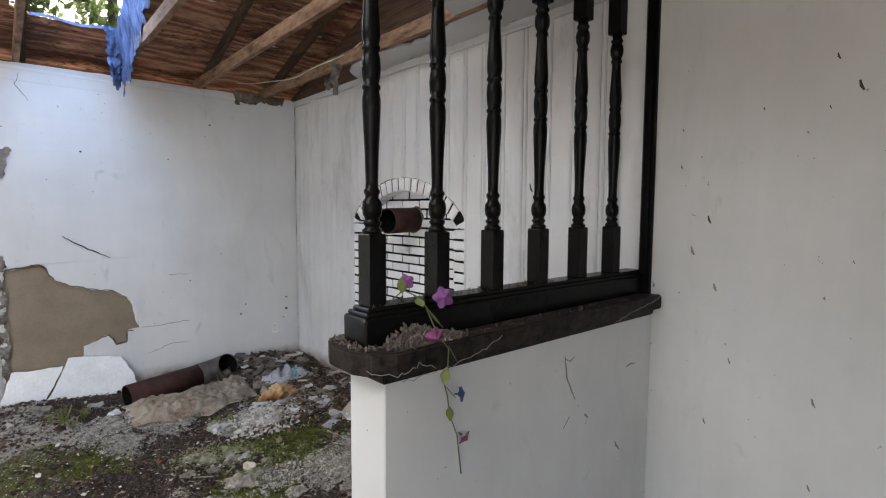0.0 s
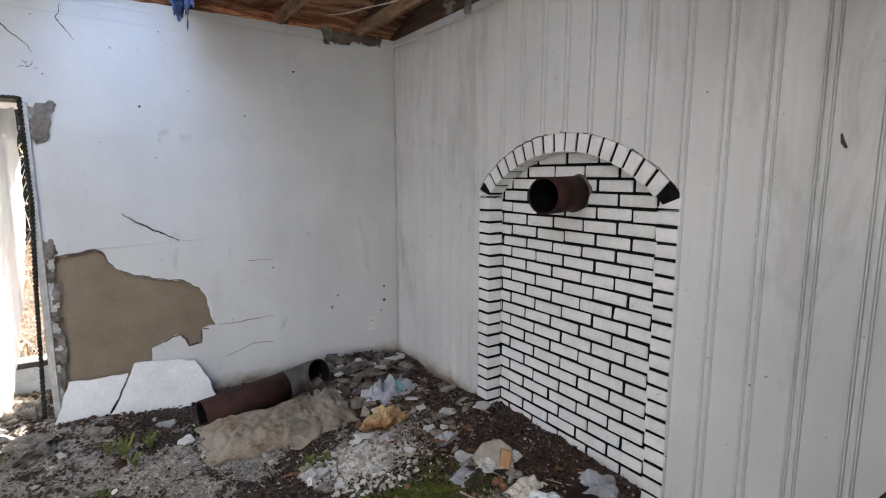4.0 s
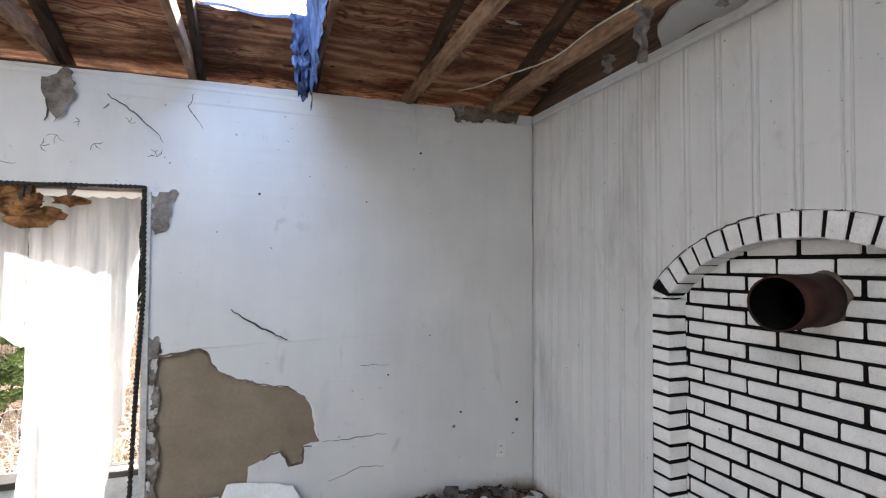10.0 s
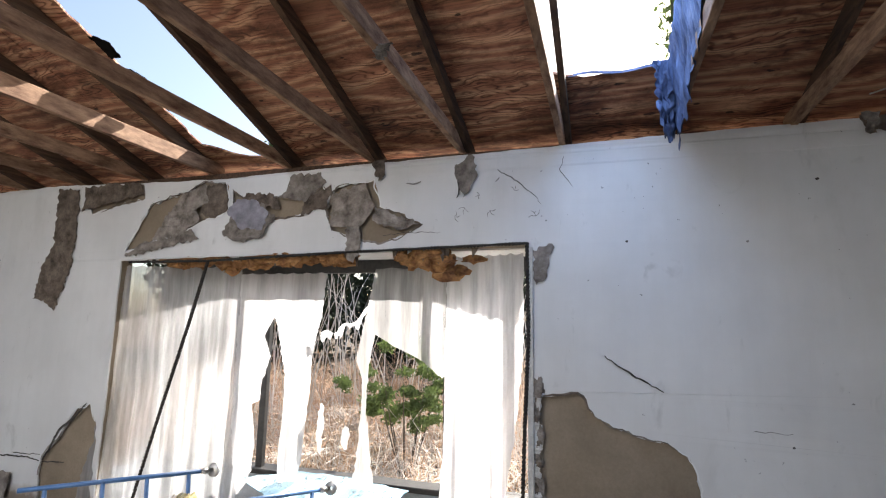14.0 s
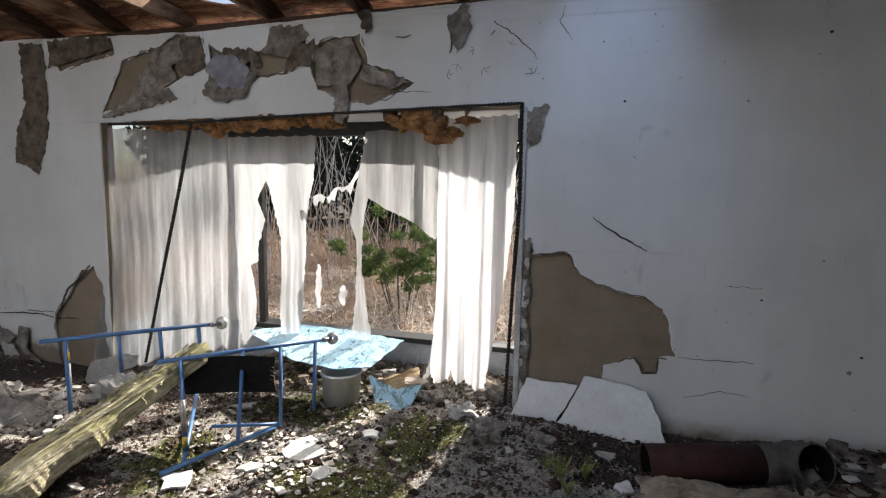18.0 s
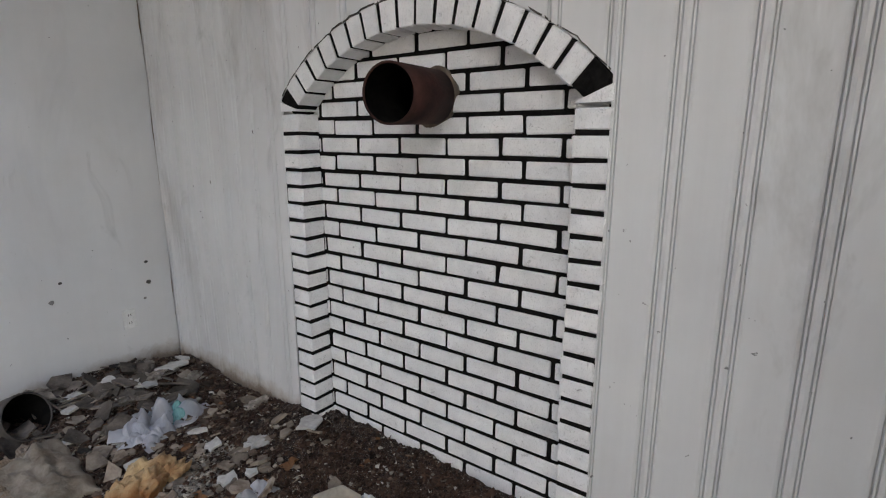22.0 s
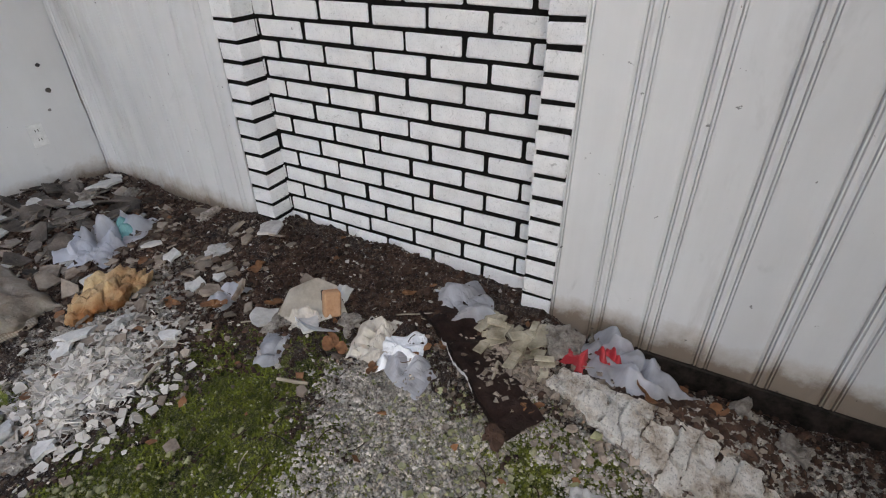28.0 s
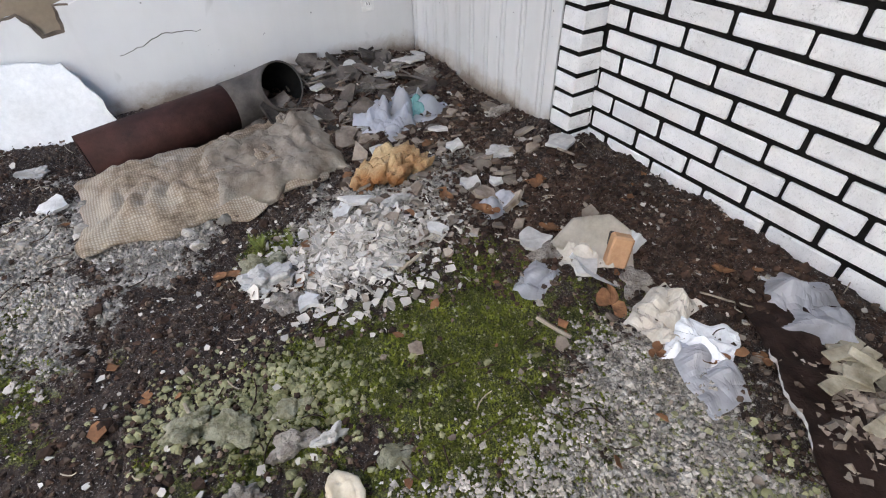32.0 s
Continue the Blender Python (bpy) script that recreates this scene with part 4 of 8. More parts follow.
# ---------------------------------------------------------------- outdoors
def ground_out():
    bm = bmesh.new()
    ys = [BAY + 0.05, 7, 8, 10, 13, 17, 24, 40, 80, 200, 900]
    xs = [-900, -200, -60, -25, -14, -10, -6.6, -4, -2, 0, 2.6, 6, 10, 25, 60, 200, 900]
    def h(x, y):
        rise = max(0.0, y - 6.0)
        return -0.3 + 0.06 * min(rise, 12) + 0.12 * nz(x, y, 0.5, 2.0)
    vs = [[bm.verts.new((x, y, h(x, y))) for y in ys] for x in xs]
    for i in range(len(xs) - 1):
        for j in range(len(ys) - 1):
            bm.faces.new((vs[i][j], vs[i + 1][j], vs[i + 1][j + 1], vs[i][j + 1]))
    low = [-900, -200, -60, -20, SOUTH - 0.3, BAY + 0.05]
    ws = [[bm.verts.new((x, y, -0.3)) for y in low] for x in xs]
    for i in range(len(xs) - 1):
        for j in range(len(low) - 1):
            bm.faces.new((ws[i][j], ws[i + 1][j], ws[i + 1][j + 1], ws[i][j + 1]))
    return bm
structure("ground", ground_out(), M_OUTGROUND, "brown leaf-littered ground outside the house", "ground")

# ---------------------------------------------------------------- wall details
def strip(bm, pts, width, to3d, thick=0.002, seed=0):
    """A thin uneven strip along a line of (u, v) points."""
    line = ragged(pts, 0.02, 0.006, seed, closed=False) + [pts[-1]]
    up, dn = [], []
    for i, p in enumerate(line):
        a, b = Vector(line[max(0, i - 1)]), Vector(line[min(len(line) - 1, i + 1)])
        d = (b - a).normalized()
        nrm = Vector((-d.y, d.x))
        k = i / (len(line) - 1)
        w = width * (0.35 + 0.65 * math.sin(math.pi * min(0.95, max(0.08, k)))) * (0.8 + 0.5 * abs(nz(p[0], p[1], 40, seed)))
        up.append((p[0] + nrm.x * w / 2, p[1] + nrm.y * w / 2))
        dn.append((p[0] - nrm.x * w / 2, p[1] - nrm.y * w / 2))
    sheet(bm, up + dn[::-1], [], to3d, thick)

def on_north(u, v, d):
    p = north_face(u, v, 0)
    return (p[0], p[1] - 0.0015 + d * 0.7, p[2])

def on_east(u, v, d):
    return (EAST - 0.0015 + d * 0.7, u, v)

for k, (pts, w) in enumerate((
        (((0.40, 1.435), (0.46, 1.39), (0.60, 1.31), (0.77, 1.212)), 0.006),
        (((0.94, 0.60), (1.08, 0.60), (1.34, 0.61)), 0.005),
        (((0.78, 1.00), (0.95, 1.03), (1.12, 1.05), (1.35, 1.05)), 0.004),
        (((0.98, 0.36), (1.08, 0.38), (1.17, 0.42), (1.33, 0.41)), 0.004),
        (((-0.30, 2.68), (-0.22, 2.60), (-0.10, 2.52), (0.03, 2.40), (0.05, 2.36)), 0.007),
        (((0.25, 2.46), (0.17, 2.58), (0.20, 2.66)), 0.005),
        (((-4.06, 0.46), (-4.3, 0.45), (-4.75, 0.44)), 0.010),
        (((-5.2, 1.18), (-5.5, 1.19), (-5.75, 1.15)), 0.016),
        (((-4.95, 2.15), (-5.1, 2.02), (-4.9, 1.95), (-4.85, 2.1)), 0.008),
        (((-5.3, 1.75), (-5.6, 1.74)), 0.02),
        (((-1.04, 2.19), (-0.85, 2.21), (-0.62, 2.20)), 0.005))):
    bm = bmesh.new()
    strip(bm, pts, w, on_north, seed=k)
    part("crack", bm, M_CRACK, wall_north)

MARKS = ((1.20, 2.08, 0.010), (1.56, 2.42, 0.014), (0.56, 2.10, 0.012), (1.80, 0.61, 0.018), (2.27, 0.73, 0.016), (2.27, 0.61, 0.02), (2.24, 0.52, 0.012), (-0.62, 2.5, 0.015), (-0.35, 2.44, 0.012), (-0.45, 2.36, 0.02), (-0.28, 2.33, 0.018), (-0.52, 2.30, 0.016), (-0.12, 2.46, 0.013), (0.02, 2.28, 0.02), (-5.6, 2.42, 0.04), (-5.2, 2.30, 0.025), (1.35, 0.98, 0.01), (1.85, 0.70, 0.012), (1.0, 1.05, 0.012))
for k, (x, z, r) in enumerate(MARKS):
    bm = bmesh.new()
    pts = [(x + r * (0.7 + 0.5 * nz(a, k, 3.0)) * math.cos(a), z + r * (0.6 + 0.6 * nz(a, k, 2.0, 4)) * math.sin(a)) for a in np.linspace(0, 6.0, 9)]
    if -0.7 < x < 0.1:
        # crow-foot cracks in the paint
        for a in (0.3 + k, 1.5 + k, 2.5 + k):
            strip(bm, [(x, z), (x + 1.3 * r * math.cos(a), z + 1.3 * r * math.sin(a)), (x + 2.4 * r * math.cos(a + 0.3), z + 2.4 * r * math.sin(a + 0.3))], 0.004, on_north, seed=k)
    else:
        sheet(bm, pts, [], on_north, 0.002)
    part("scuff", bm, M_CRACK if k % 3 else M_GREYWEB, wall_north)
for k, (y, z, r) in enumerate(((0.73, 2.21, 0.010), (0.659, 2.092, 0.016), (0.963, 2.055, 0.006), (0.745, 2.03, 0.006), (0.744, 0.903, 0.014), (0.648, 1.462, 0.006), (1.222, 1.464, 0.016), (1.156, 1.605, 0.014), (1.12, 1.31, 0.014), (1.283, 1.84, 0.007), (1.282, 2.004, 0.005), (1.049, 1.0, 0.010), (1.141, 0.706, 0.010), (0.742, 0.563, 0.010), (0.60, 2.36, 0.006), (2.155, 1.772, 0.020), (2.38, 1.13, 0.010), (3.4, 2.1, 0.006), (4.6, 1.9, 0.005), (4.75, 1.2, 0.008), (4.5, 0.75, 0.009), (4.35, 1.45, 0.007))):
    bm = bmesh.new()
    strip(bm, [(y - r * 0.6, z - r), (y, z), (y + r * 0.3, z + r * 1.4)], r * 0.8, on_east, seed=k)
    part("scuff", bm, M_CRACK if z > 1.6 else M_GREYWEB, wall_east)

# torn paper layers over the window
FLAPS = (
    (((-3.10, 2.20), (-2.95, 2.45), (-2.70, 2.50), (-2.62, 2.38), (-2.80, 2.26)), M_PAPER, 0.006),
    (((-2.62, 2.42), (-2.58, 2.64), (-2.40, 2.66), (-2.36, 2.44), (-2.50, 2.38)), M_STAIN, 0.010),
    (((-2.38, 2.24), (-2.30, 2.42), (-2.05, 2.48), (-1.92, 2.36), (-2.02, 2.22), (-2.2, 2.18)), M_PAPER, 0.030),
    (((-2.30, 2.40), (-2.2, 2.56), (-1.95, 2.54), (-1.88, 2.42), (-2.05, 2.46)), M_STAIN, 0.012),
    (((-1.86, 2.50), (-1.80, 2.68), (-1.55, 2.68), (-1.50, 2.60), (-1.68, 2.46)), M_PAPER, 0.014),
    (((-1.45, 2.28), (-1.44, 2.52), (-1.20, 2.58), (-1.10, 2.40), (-1.22, 2.24)), M_PAPER, 0.008),
    (((-2.36, 2.42), (-2.28, 2.52), (-2.10, 2.50), (-1.98, 2.40), (-2.02, 2.26), (-2.22, 2.28)), M_VIOLETPAPER, 0.036),
    (((-3.36, 2.10), (-3.20, 2.20), (-2.90, 2.24), (-2.7, 2.30), (-2.62, 2.22), (-2.9, 2.16), (-3.2, 2.11)), M_PAPER, 0.010),
    (((-2.95, 2.40), (-2.80, 2.60), (-2.60, 2.66), (-2.55, 2.52), (-2.75, 2.42)), M_PAPER, 0.016),
    (((-1.70, 2.36), (-1.66, 2.52), (-1.46, 2.58), (-1.48, 2.42)), M_STAIN, 0.012),
    (((-1.12, 2.30), (-1.10, 2.40), (-0.76, 2.265), (-0.92, 2.22)), M_PAPER, 0.012),
    (((-1.30, 2.02), (-1.33, 2.24), (-1.24, 2.28), (-1.20, 2.10), (-1.25, 2.0)), M_PAPER, 0.020),
    (((-0.46, 2.42), (-0.52, 2.66), (-0.40, 2.72), (-0.36, 2.58), (-0.42, 2.46)), M_PAPER, 0.020),
    (((-1.08, 2.58), (-1.14, 2.72), (-1.04, 2.74), (-1.03, 2.62)), M_STAIN, 0.020),
    (((-4.22, 2.72), (-3.96, 2.70), (-3.94, 2.20), (-3.97, 1.96), (-4.10, 1.64), (-4.20, 1.70), (-4.36, 1.74), (-4.30, 2.05), (-4.20, 2.20)), M_STAIN, 0.006),
    (((-3.90, 2.50), (-3.60, 2.56), (-3.22, 2.60), (-3.28, 2.72), (-3.90, 2.72)), M_STAIN, 0.006),
    (((0.02, 1.84), (0.00, 2.06), (0.12, 2.10), (0.10, 1.96), (0.06, 1.86)), M_PAPER, 0.012),
    (((0.0, 1.16), (-0.01, 1.30), (0.05, 1.24), (0.05, 1.16)), M_PAPER, 0.010),
    (((1.80, 2.66), (1.78, 2.76), (2.3, 2.77), (2.26, 2.68), (2.1, 2.7), (1.95, 2.66)), M_STAIN, 0.012),
)
for k, (pts, mat, lift) in enumerate(FLAPS):
    bm = bmesh.new()
    zs = [p[1] for p in pts]
    z0, z1 = min(zs), max(zs)
    cx = sum(p[0] for p in pts) / len(pts)
    sheet(bm, ragged(pts, 0.02, 0.015, 40 + k), [], lambda u, v, d: (u, NORTH - 0.006 - 0.6 * lift * (1.2 - (v - z0) / (z1 - z0)) + 0.005 * nz(u, v, 14, k) + d, v), 0.003)
    part("paper_flap", bm, mat, wall_north, "torn hanging wall paper")

# pale torn edges and dark cracks round the peeled patches
for k, poly in enumerate(PEELS + (TAN[:-5], LOWLEFT[1:-1])):
    line = ragged(poly, 0.05, 0.012, 60 + k, closed=k < 4)
    n_seg = max(2, len(line) // 7)
    for q in range(n_seg):
        seg = line[q * len(line) // n_seg:(q + 1) * len(line) // n_seg + 1]
        if len(seg) > 2:
            bm = bmesh.new()
            strip(bm, seg, 0.011 if q % 3 else 0.018, on_north, seed=q + k)
            part("torn_edge", bm, (M_PLASTER, M_STAIN, M_PAPER)[(q + k) % 3], wall_north)
# crusted plaster along the edge of the bare patch beside the window
rc = random.Random(77)
for k in range(34):
    z = 0.10 + 1.15 * (k + rc.random()) / 34
    bm = bmesh.new()
    vs = lump(bm, (0.006 + 0.030 * rc.random(), NORTH - 0.001, z), (0.012 + 0.012 * rc.random(), 0.005, 0.018 + 0.030 * rc.random()), k * 1.3, 0.7, 3)
    for v in vs:
        v.co += Vector((1, 0.3, 1)) * 0.007 * noise.noise(v.co * 70)
    part("plaster_crust", bm, (M_PAPER, M_PAPER, M_GYPSUM, M_STAIN)[k % 4], wall_north, "crumbling grey plaster crust")
# shards and torn layers low on the wall, beside the window
for k, (poly, mat, out) in enumerate((
        ([(-4.46, 0.30), (-4.33, 0.30), (-4.36, 0.11), (-4.19, 0.0), (-4.35, -0.05), (-4.47, 0.18)], M_PAPER, 0.035),
        ([(-4.77, 0.0), (-4.54, 0.08), (-4.3, 0.06), (-4.31, 0.0), (-4.36, -0.05), (-4.78, -0.06)], M_STAIN, 0.05),
        ([(-4.74, 0.29), (-4.49, 0.21), (-4.60, 0.12), (-4.76, 0.09)], M_PAPER, 0.02),
        ([(-4.66, 0.16), (-4.50, 0.13), (-4.42, 0.05), (-4.60, 0.03)], M_GYPSUM, 0.045))):
    bm = bmesh.new()
    low = min(v for u, v in poly)
    sheet(bm, ragged(poly, 0.03, 0.012, 40 + k), [], lambda u, v, d: (u, NORTH - 0.012 - out * (1.2 - (v - low) * 2) + d + 0.008 * nz(u, v, 12, k), v), 0.006)
    solo("torn_layer", bm, mat, "torn grey paper layer curling off the wall foot", "wall paper", "torn layers at the wall foot")
def on_front(u, v, d):
    return (u, NORTH - 0.007 + d, v)

bm = bmesh.new()
strip(bm, [(-4.71, 0.40), (-4.55, 0.41), (-4.39, 0.425), (-4.2, 0.43), (-4.06, 0.41)], 0.012, on_front, 0.006, 61)
strip(bm, [(-4.02, 0.42), (-3.94, 0.55), (-3.88, 0.66), (-3.78, 0.74), (-3.71, 0.79), (-3.60, 0.90)], 0.022, on_front, 0.006, 62)
strip(bm, [(-4.04, 0.40), (-3.90, 0.42), (-3.78, 0.425)], 0.010, on_front, 0.006, 63)
solo("wall_crack", bm, M_CRACK, "black cracks along broken drywall beside the window", "crack")
bm = bmesh.new()
sheet(bm, ragged([(-0.26, -0.10), (-0.22, 0.06), (0.0, 0.13), (0.17, 0.14), (0.16, 0.05), (0.03, 0.0), (-0.04, -0.12)], 0.03, 0.010, 9), [], lambda u, v, d: (u, d + 0.16 * u * u + 0.5 * max(0.0, v) ** 2, v), 0.010)
ob = solo("plaster_slab", bm, M_GYPSUM, "curled cream plaster slab standing behind the plank", "plaster slab")
ob.matrix_basis = pose(-3.06, 5.0, floor_h(-3.06, 5.0) + 0.11, -18, 0, 8)

bm = bmesh.new()
strip(bm, [(0.416, 1.421), (0.508, 1.353), (0.629, 1.285), (0.731, 1.228)], 0.012, on_front, 0.006, 81)
solo("wall_scratch", bm, M_CRACK, "long thin black scratch across white drywall", "scratch")
for k, pts in enumerate((((-0.87, 2.554), (-0.82, 2.545), (-0.765, 2.559)), ((-0.24, 2.523), (-0.215, 2.55)), ((-0.50, 2.58), (-0.49, 2.50), (-0.505, 2.43)))):
    bm = bmesh.new()
    strip(bm, list(pts), 0.010, on_front, 0.006, 90 + k)
    solo("paint_tear", bm, M_CRACK if k == 2 else M_GREYWEB, "small torn tear in the white drywall paint", "tear", "paint tears over the window")

# power outlet
outlet = thing("power_outlet", "white wall outlet with two sockets", "outlet", (2.145, NORTH, 0.42))
part("plate", boxes((2.11, 2.18, NORTH - 0.008, NORTH - 0.001, 0.363, 0.477), bevel=0.002), M_WHITE, outlet)
for z in (0.398, 0.443):
    sock = part("socket", boxes((2.128, 2.162, NORTH - 0.011, NORTH - 0.007, z - 0.014, z + 0.014), bevel=0.002), M_WHITE, outlet)
    for dx in (-0.007, 0.006):
        part("slot", boxes((2.145 + dx - 0.0015, 2.145 + dx + 0.0015, NORTH - 0.0125, NORTH - 0.0105, z - 0.005, z + 0.007)), M_CRACK, sock)

# black strip put in for the dark gap under the panelling, and its moulding
structure("baseboard", boxes((EAST - 0.012, EAST + 0.008, 1.6, 2.41, -0.02, 0.078), bevel=0.003), M_BLACKDUST, "black strip for the dark gap under the panelling", "baseboard")
bm = bmesh.new()
box(bm, EAST - 0.022, EAST + 0.01, 1.6, NORTH - 0.02, 2.69, 2.715, 0.004)
structure("trim", bm, M_PANEL, "white ceiling moulding strip", "trim")

# ---------------------------------------------------------------- stove pipes
def pipe_body(bm, pts, r, seg=24, wall=0.006):
    """An open thin-walled pipe along a line."""
    a = tube(bm, pts, r, seg, caps=False)
    b = tube(bm, pts, r - wall, seg, caps=False)
    for k in (0, -1):
        for i in range(seg):
            bm.faces.new((a[k][i], a[k][(i + 1) % seg], b[k][(i + 1) % seg], b[k][i]))
    bmesh.ops.recalc_face_normals(bm, faces=bm.faces)

def pipe_lining(pts, r, owner, back=True):
    """The near-black inside of a pipe, closed at its far end."""
    bm = bmesh.new()
    rings = tube(bm, pts, r - 0.0075, 24, caps=False)
    if back:
        bm.faces.new(rings[0])
    part("soot_lining", bm, M_NEARBLACK, owner, "black inside", smooth=True)

stub = thing("stove_pipe_stub", "rusty red stove pipe stub out of the brick niche", "pipe", (2.5, 3.385, 1.57))
bm = bmesh.new()
pipe_body(bm, [(2.53, 3.402, 1.568), (2.36, 3.370, 1.564), (2.205, 3.341, 1.560)], 0.095, 32)
part("pipe", bm, M_RUST, stub, smooth=True)
pipe_lining([(2.492, 3.395, 1.567), (2.36, 3.370, 1.564), (2.208, 3.3416, 1.560)], 0.095, stub)
bm = bmesh.new()
ring_out = [(3.396 + (0.104 + 0.008 * math.sin(3 * q) + 0.005 * math.sin(7 * q)) * math.cos(q), 1.567 + (0.103 + 0.008 * math.sin(4 * q)) * math.sin(q)) for q in np.linspace(0, 6.1, 40)]
ring_in = [(3.396 + 0.094 * math.cos(q), 1.567 + 0.094 * math.sin(q)) for q in np.linspace(0, 6.1, 32)]
sheet(bm, ragged(ring_out, 0.01, 0.003, 8), [ring_in], lambda u, v, d: (BACK - 0.006 + 0.003 * nz(u, v, 40, 2) + d, u, v), 0.012)
part("collar", bm, M_STAIN, stub, "crumbled rust-stained mortar collar")

fallen = thing("fallen_stove_pipe", "dark red rusty stove pipe with elbow lying on debris", "pipe", (1.1, 4.95, 0.08))
bm = bmesh.new()
pipe_body(bm, [(0.745, 4.86, 0.135), (1.0, 4.915, 0.15), (1.33, 4.985, 0.165)], 0.102)
part("pipe", bm, M_RUST, fallen, smooth=True)
bm = bmesh.new()
pipe_body(bm, [(1.31, 4.98, 0.165), (1.40, 5.0, 0.17), (1.47, 5.0, 0.185), (1.52, 4.965, 0.21), (1.545, 4.91, 0.235)], 0.106)
part("elbow", bm, M_RUSTGREY, fallen, "grey steel elbow", smooth=True)
pipe_lining([(1.36, 4.99, 0.167), (1.40, 5.0, 0.17), (1.47, 5.0, 0.185), (1.52, 4.965, 0.21), (1.5435, 4.9135, 0.2335)], 0.106, fallen)
pipe_lining([(1.2, 4.95, 0.16), (1.0, 4.915, 0.15), (0.749, 4.861, 0.135)], 0.102, fallen)

# ---------------------------------------------------------------- fallen plaster slabs
def slab(pts, label, lean, seed):
    bm = bmesh.new()
    sheet(bm, ragged(pts, 0.035, 0.007, seed), [], lambda u, v, d: (u, NORTH - 0.03 - lean * (0.45 - v) + d, v), 0.014)
    return solo("plaster_slab", bm, M_PLASTER, label, "plaster slab", "plaster slabs on the wall")
slab([(-0.06, 0.02), (-0.045, 0.09), (0.055, 0.385), (0.20, 0.375), (0.372, 0.375), (0.308, 0.24), (0.222, 0.11), (0.13, 0.0)], "white broken plaster slab leaning on the wall", 0.34, 3)
slab([(0.16, 0.02), (0.235, 0.11), (0.32, 0.24), (0.385, 0.37), (0.41, 0.43), (0.55, 0.42), (0.77, 0.385), (0.84, 0.26), (0.885, 0.12), (0.78, 0.10), (0.76, 0.0), (0.38, 0.0)], "larger white broken plaster slab leaning on the wall", 0.33, 4)

# ---------------------------------------------------------------- carpet, foam, bags
def draped(u0, u1, v0, v1, rise, seed, nu=56, nv=34, wave=0.03):
    bm = bmesh.new()
    def f(a, b):
        e = 0.10 * nz(a * 3, b * 3, 1.0, seed)
        x = u0 + (u1 - u0) * a + 0.10 * nz(b, 0, 4.0, seed) * (1 if a > 0.5 else -1) * abs(a - 0.5)
        y = v0 + (v1 - v0) * b + 0.10 * nz(a, 0, 4.0, seed + 2) * abs(b - 0.5) * 2
        edge = min(1.0, 5 * min(a, 1 - a, b, 1 - b))
        z = floor_h(x, y) + 0.012 + rise * edge ** 0.5 * (0.7 + 0.5 * nz(x, y, 5.0, seed)) + wave * edge * (abs(nz(x * 1.6, y, 9.0, seed + 5)) + 0.5 * abs(nz(x, y * 1.4, 19.0, seed + 6)))
        return (x, y, z)
    grid(bm, nu, nv, f)
    r = bmesh.ops.solidify(bm, geom=bm.faces[:], thickness=0.008)
    return bm
bm = draped(0.70, 1.50, 4.26, 4.84, 0.034, 3.0, 110, 70, 0.036)
for v in bm.verts:
    k = (v.co.x - 0.78) / 0.82
    v.co.y += 0.06 * k - 0.02
solo("carpet_mat", bm, M_BURLAP, "beige woven carpet backing crumpled on debris", "carpet", smooth=True)
bm = draped(1.10, 1.60, 4.30, 4.74, 0.060, 8.0, 70, 50, 0.045)
solo("carpet_scrap", bm, M_CREAMCARPET, "folded cream underside of carpet on the woven mat", "carpet", smooth=True)

def blob_mesh(at, size, seed, rough=0.45, sub=4, fine=0.12):
    bm = bmesh.new()
    vs = lump(bm, at, size, seed, rough, sub)
    for v in vs:
        v.co += (v.co - Vector(at)) * fine * noise.noise(v.co * 32 + Vector((seed, 0, 0)))
    return bm
def foam_mesh():
    bm = bmesh.new()
    for k, (dx, dy, r) in enumerate(((-0.06, 0.0, 0.06), (0.03, 0.03, 0.07), (0.09, -0.02, 0.05), (0.0, -0.03, 0.055), (-0.11, -0.02, 0.04))):
        vs = lump(bm, (1.70 + dx, 4.18 + dy, floor_h(1.70, 4.18) + r * 0.6), (r * 1.1, r * 0.8, r * 0.8), k + 2.0, 0.4, 4)
        for v in vs:
            v.co += Vector((1, 0.6, 1)) * (0.018 * noise.noise(v.co * 30) + 0.012 * noise.noise(v.co * 75))
    return bm
solo("foam_chunk", foam_mesh(), M_FOAM, "yellow and orange foam lump on the debris", "foam", smooth=True)

def crumpled(at, sx, sy, h, seed, turn=0.0, n=26, tall=1.0):
    """A crumpled sheet of film or paper: sharp folds by creased noise."""
    h *= 0.66
    bm = bmesh.new()
    c, s = math.cos(turn), math.sin(turn)
    def f(a, b):
        u, v = (a - 0.5) * sx, (b - 0.5) * sy
        u *= 1 + 0.25 * nz(b, seed, 3.0)
        v *= 1 + 0.25 * nz(a, seed, 3.0, 4)
        p = Vector((u * 10, v * 10, seed))
        fold = abs(noise.noise(p)) + 0.4 * abs(noise.noise(p * 2.3)) + 0.08 * abs(noise.noise(p * 5.0))
        edge = min(1.0, 0.25 + 3 * min(a, 1 - a, b, 1 - b))
        x, y = at[0] + c * u - s * v, at[1] + s * u + c * v
        x += 0.25 * h * noise.noise(p * 1.3 + Vector((9, 0, 0)))
        y += 0.25 * h * noise.noise(p * 1.3 + Vector((0, 9, 0)))
        return (x, y, max(floor_h(x, y) + 0.006, floor_h(at[0], at[1]) * 0.3 + floor_h(x, y) * 0.7 + h * edge * fold * tall))
    grid(bm, n, n, f)
    return bm

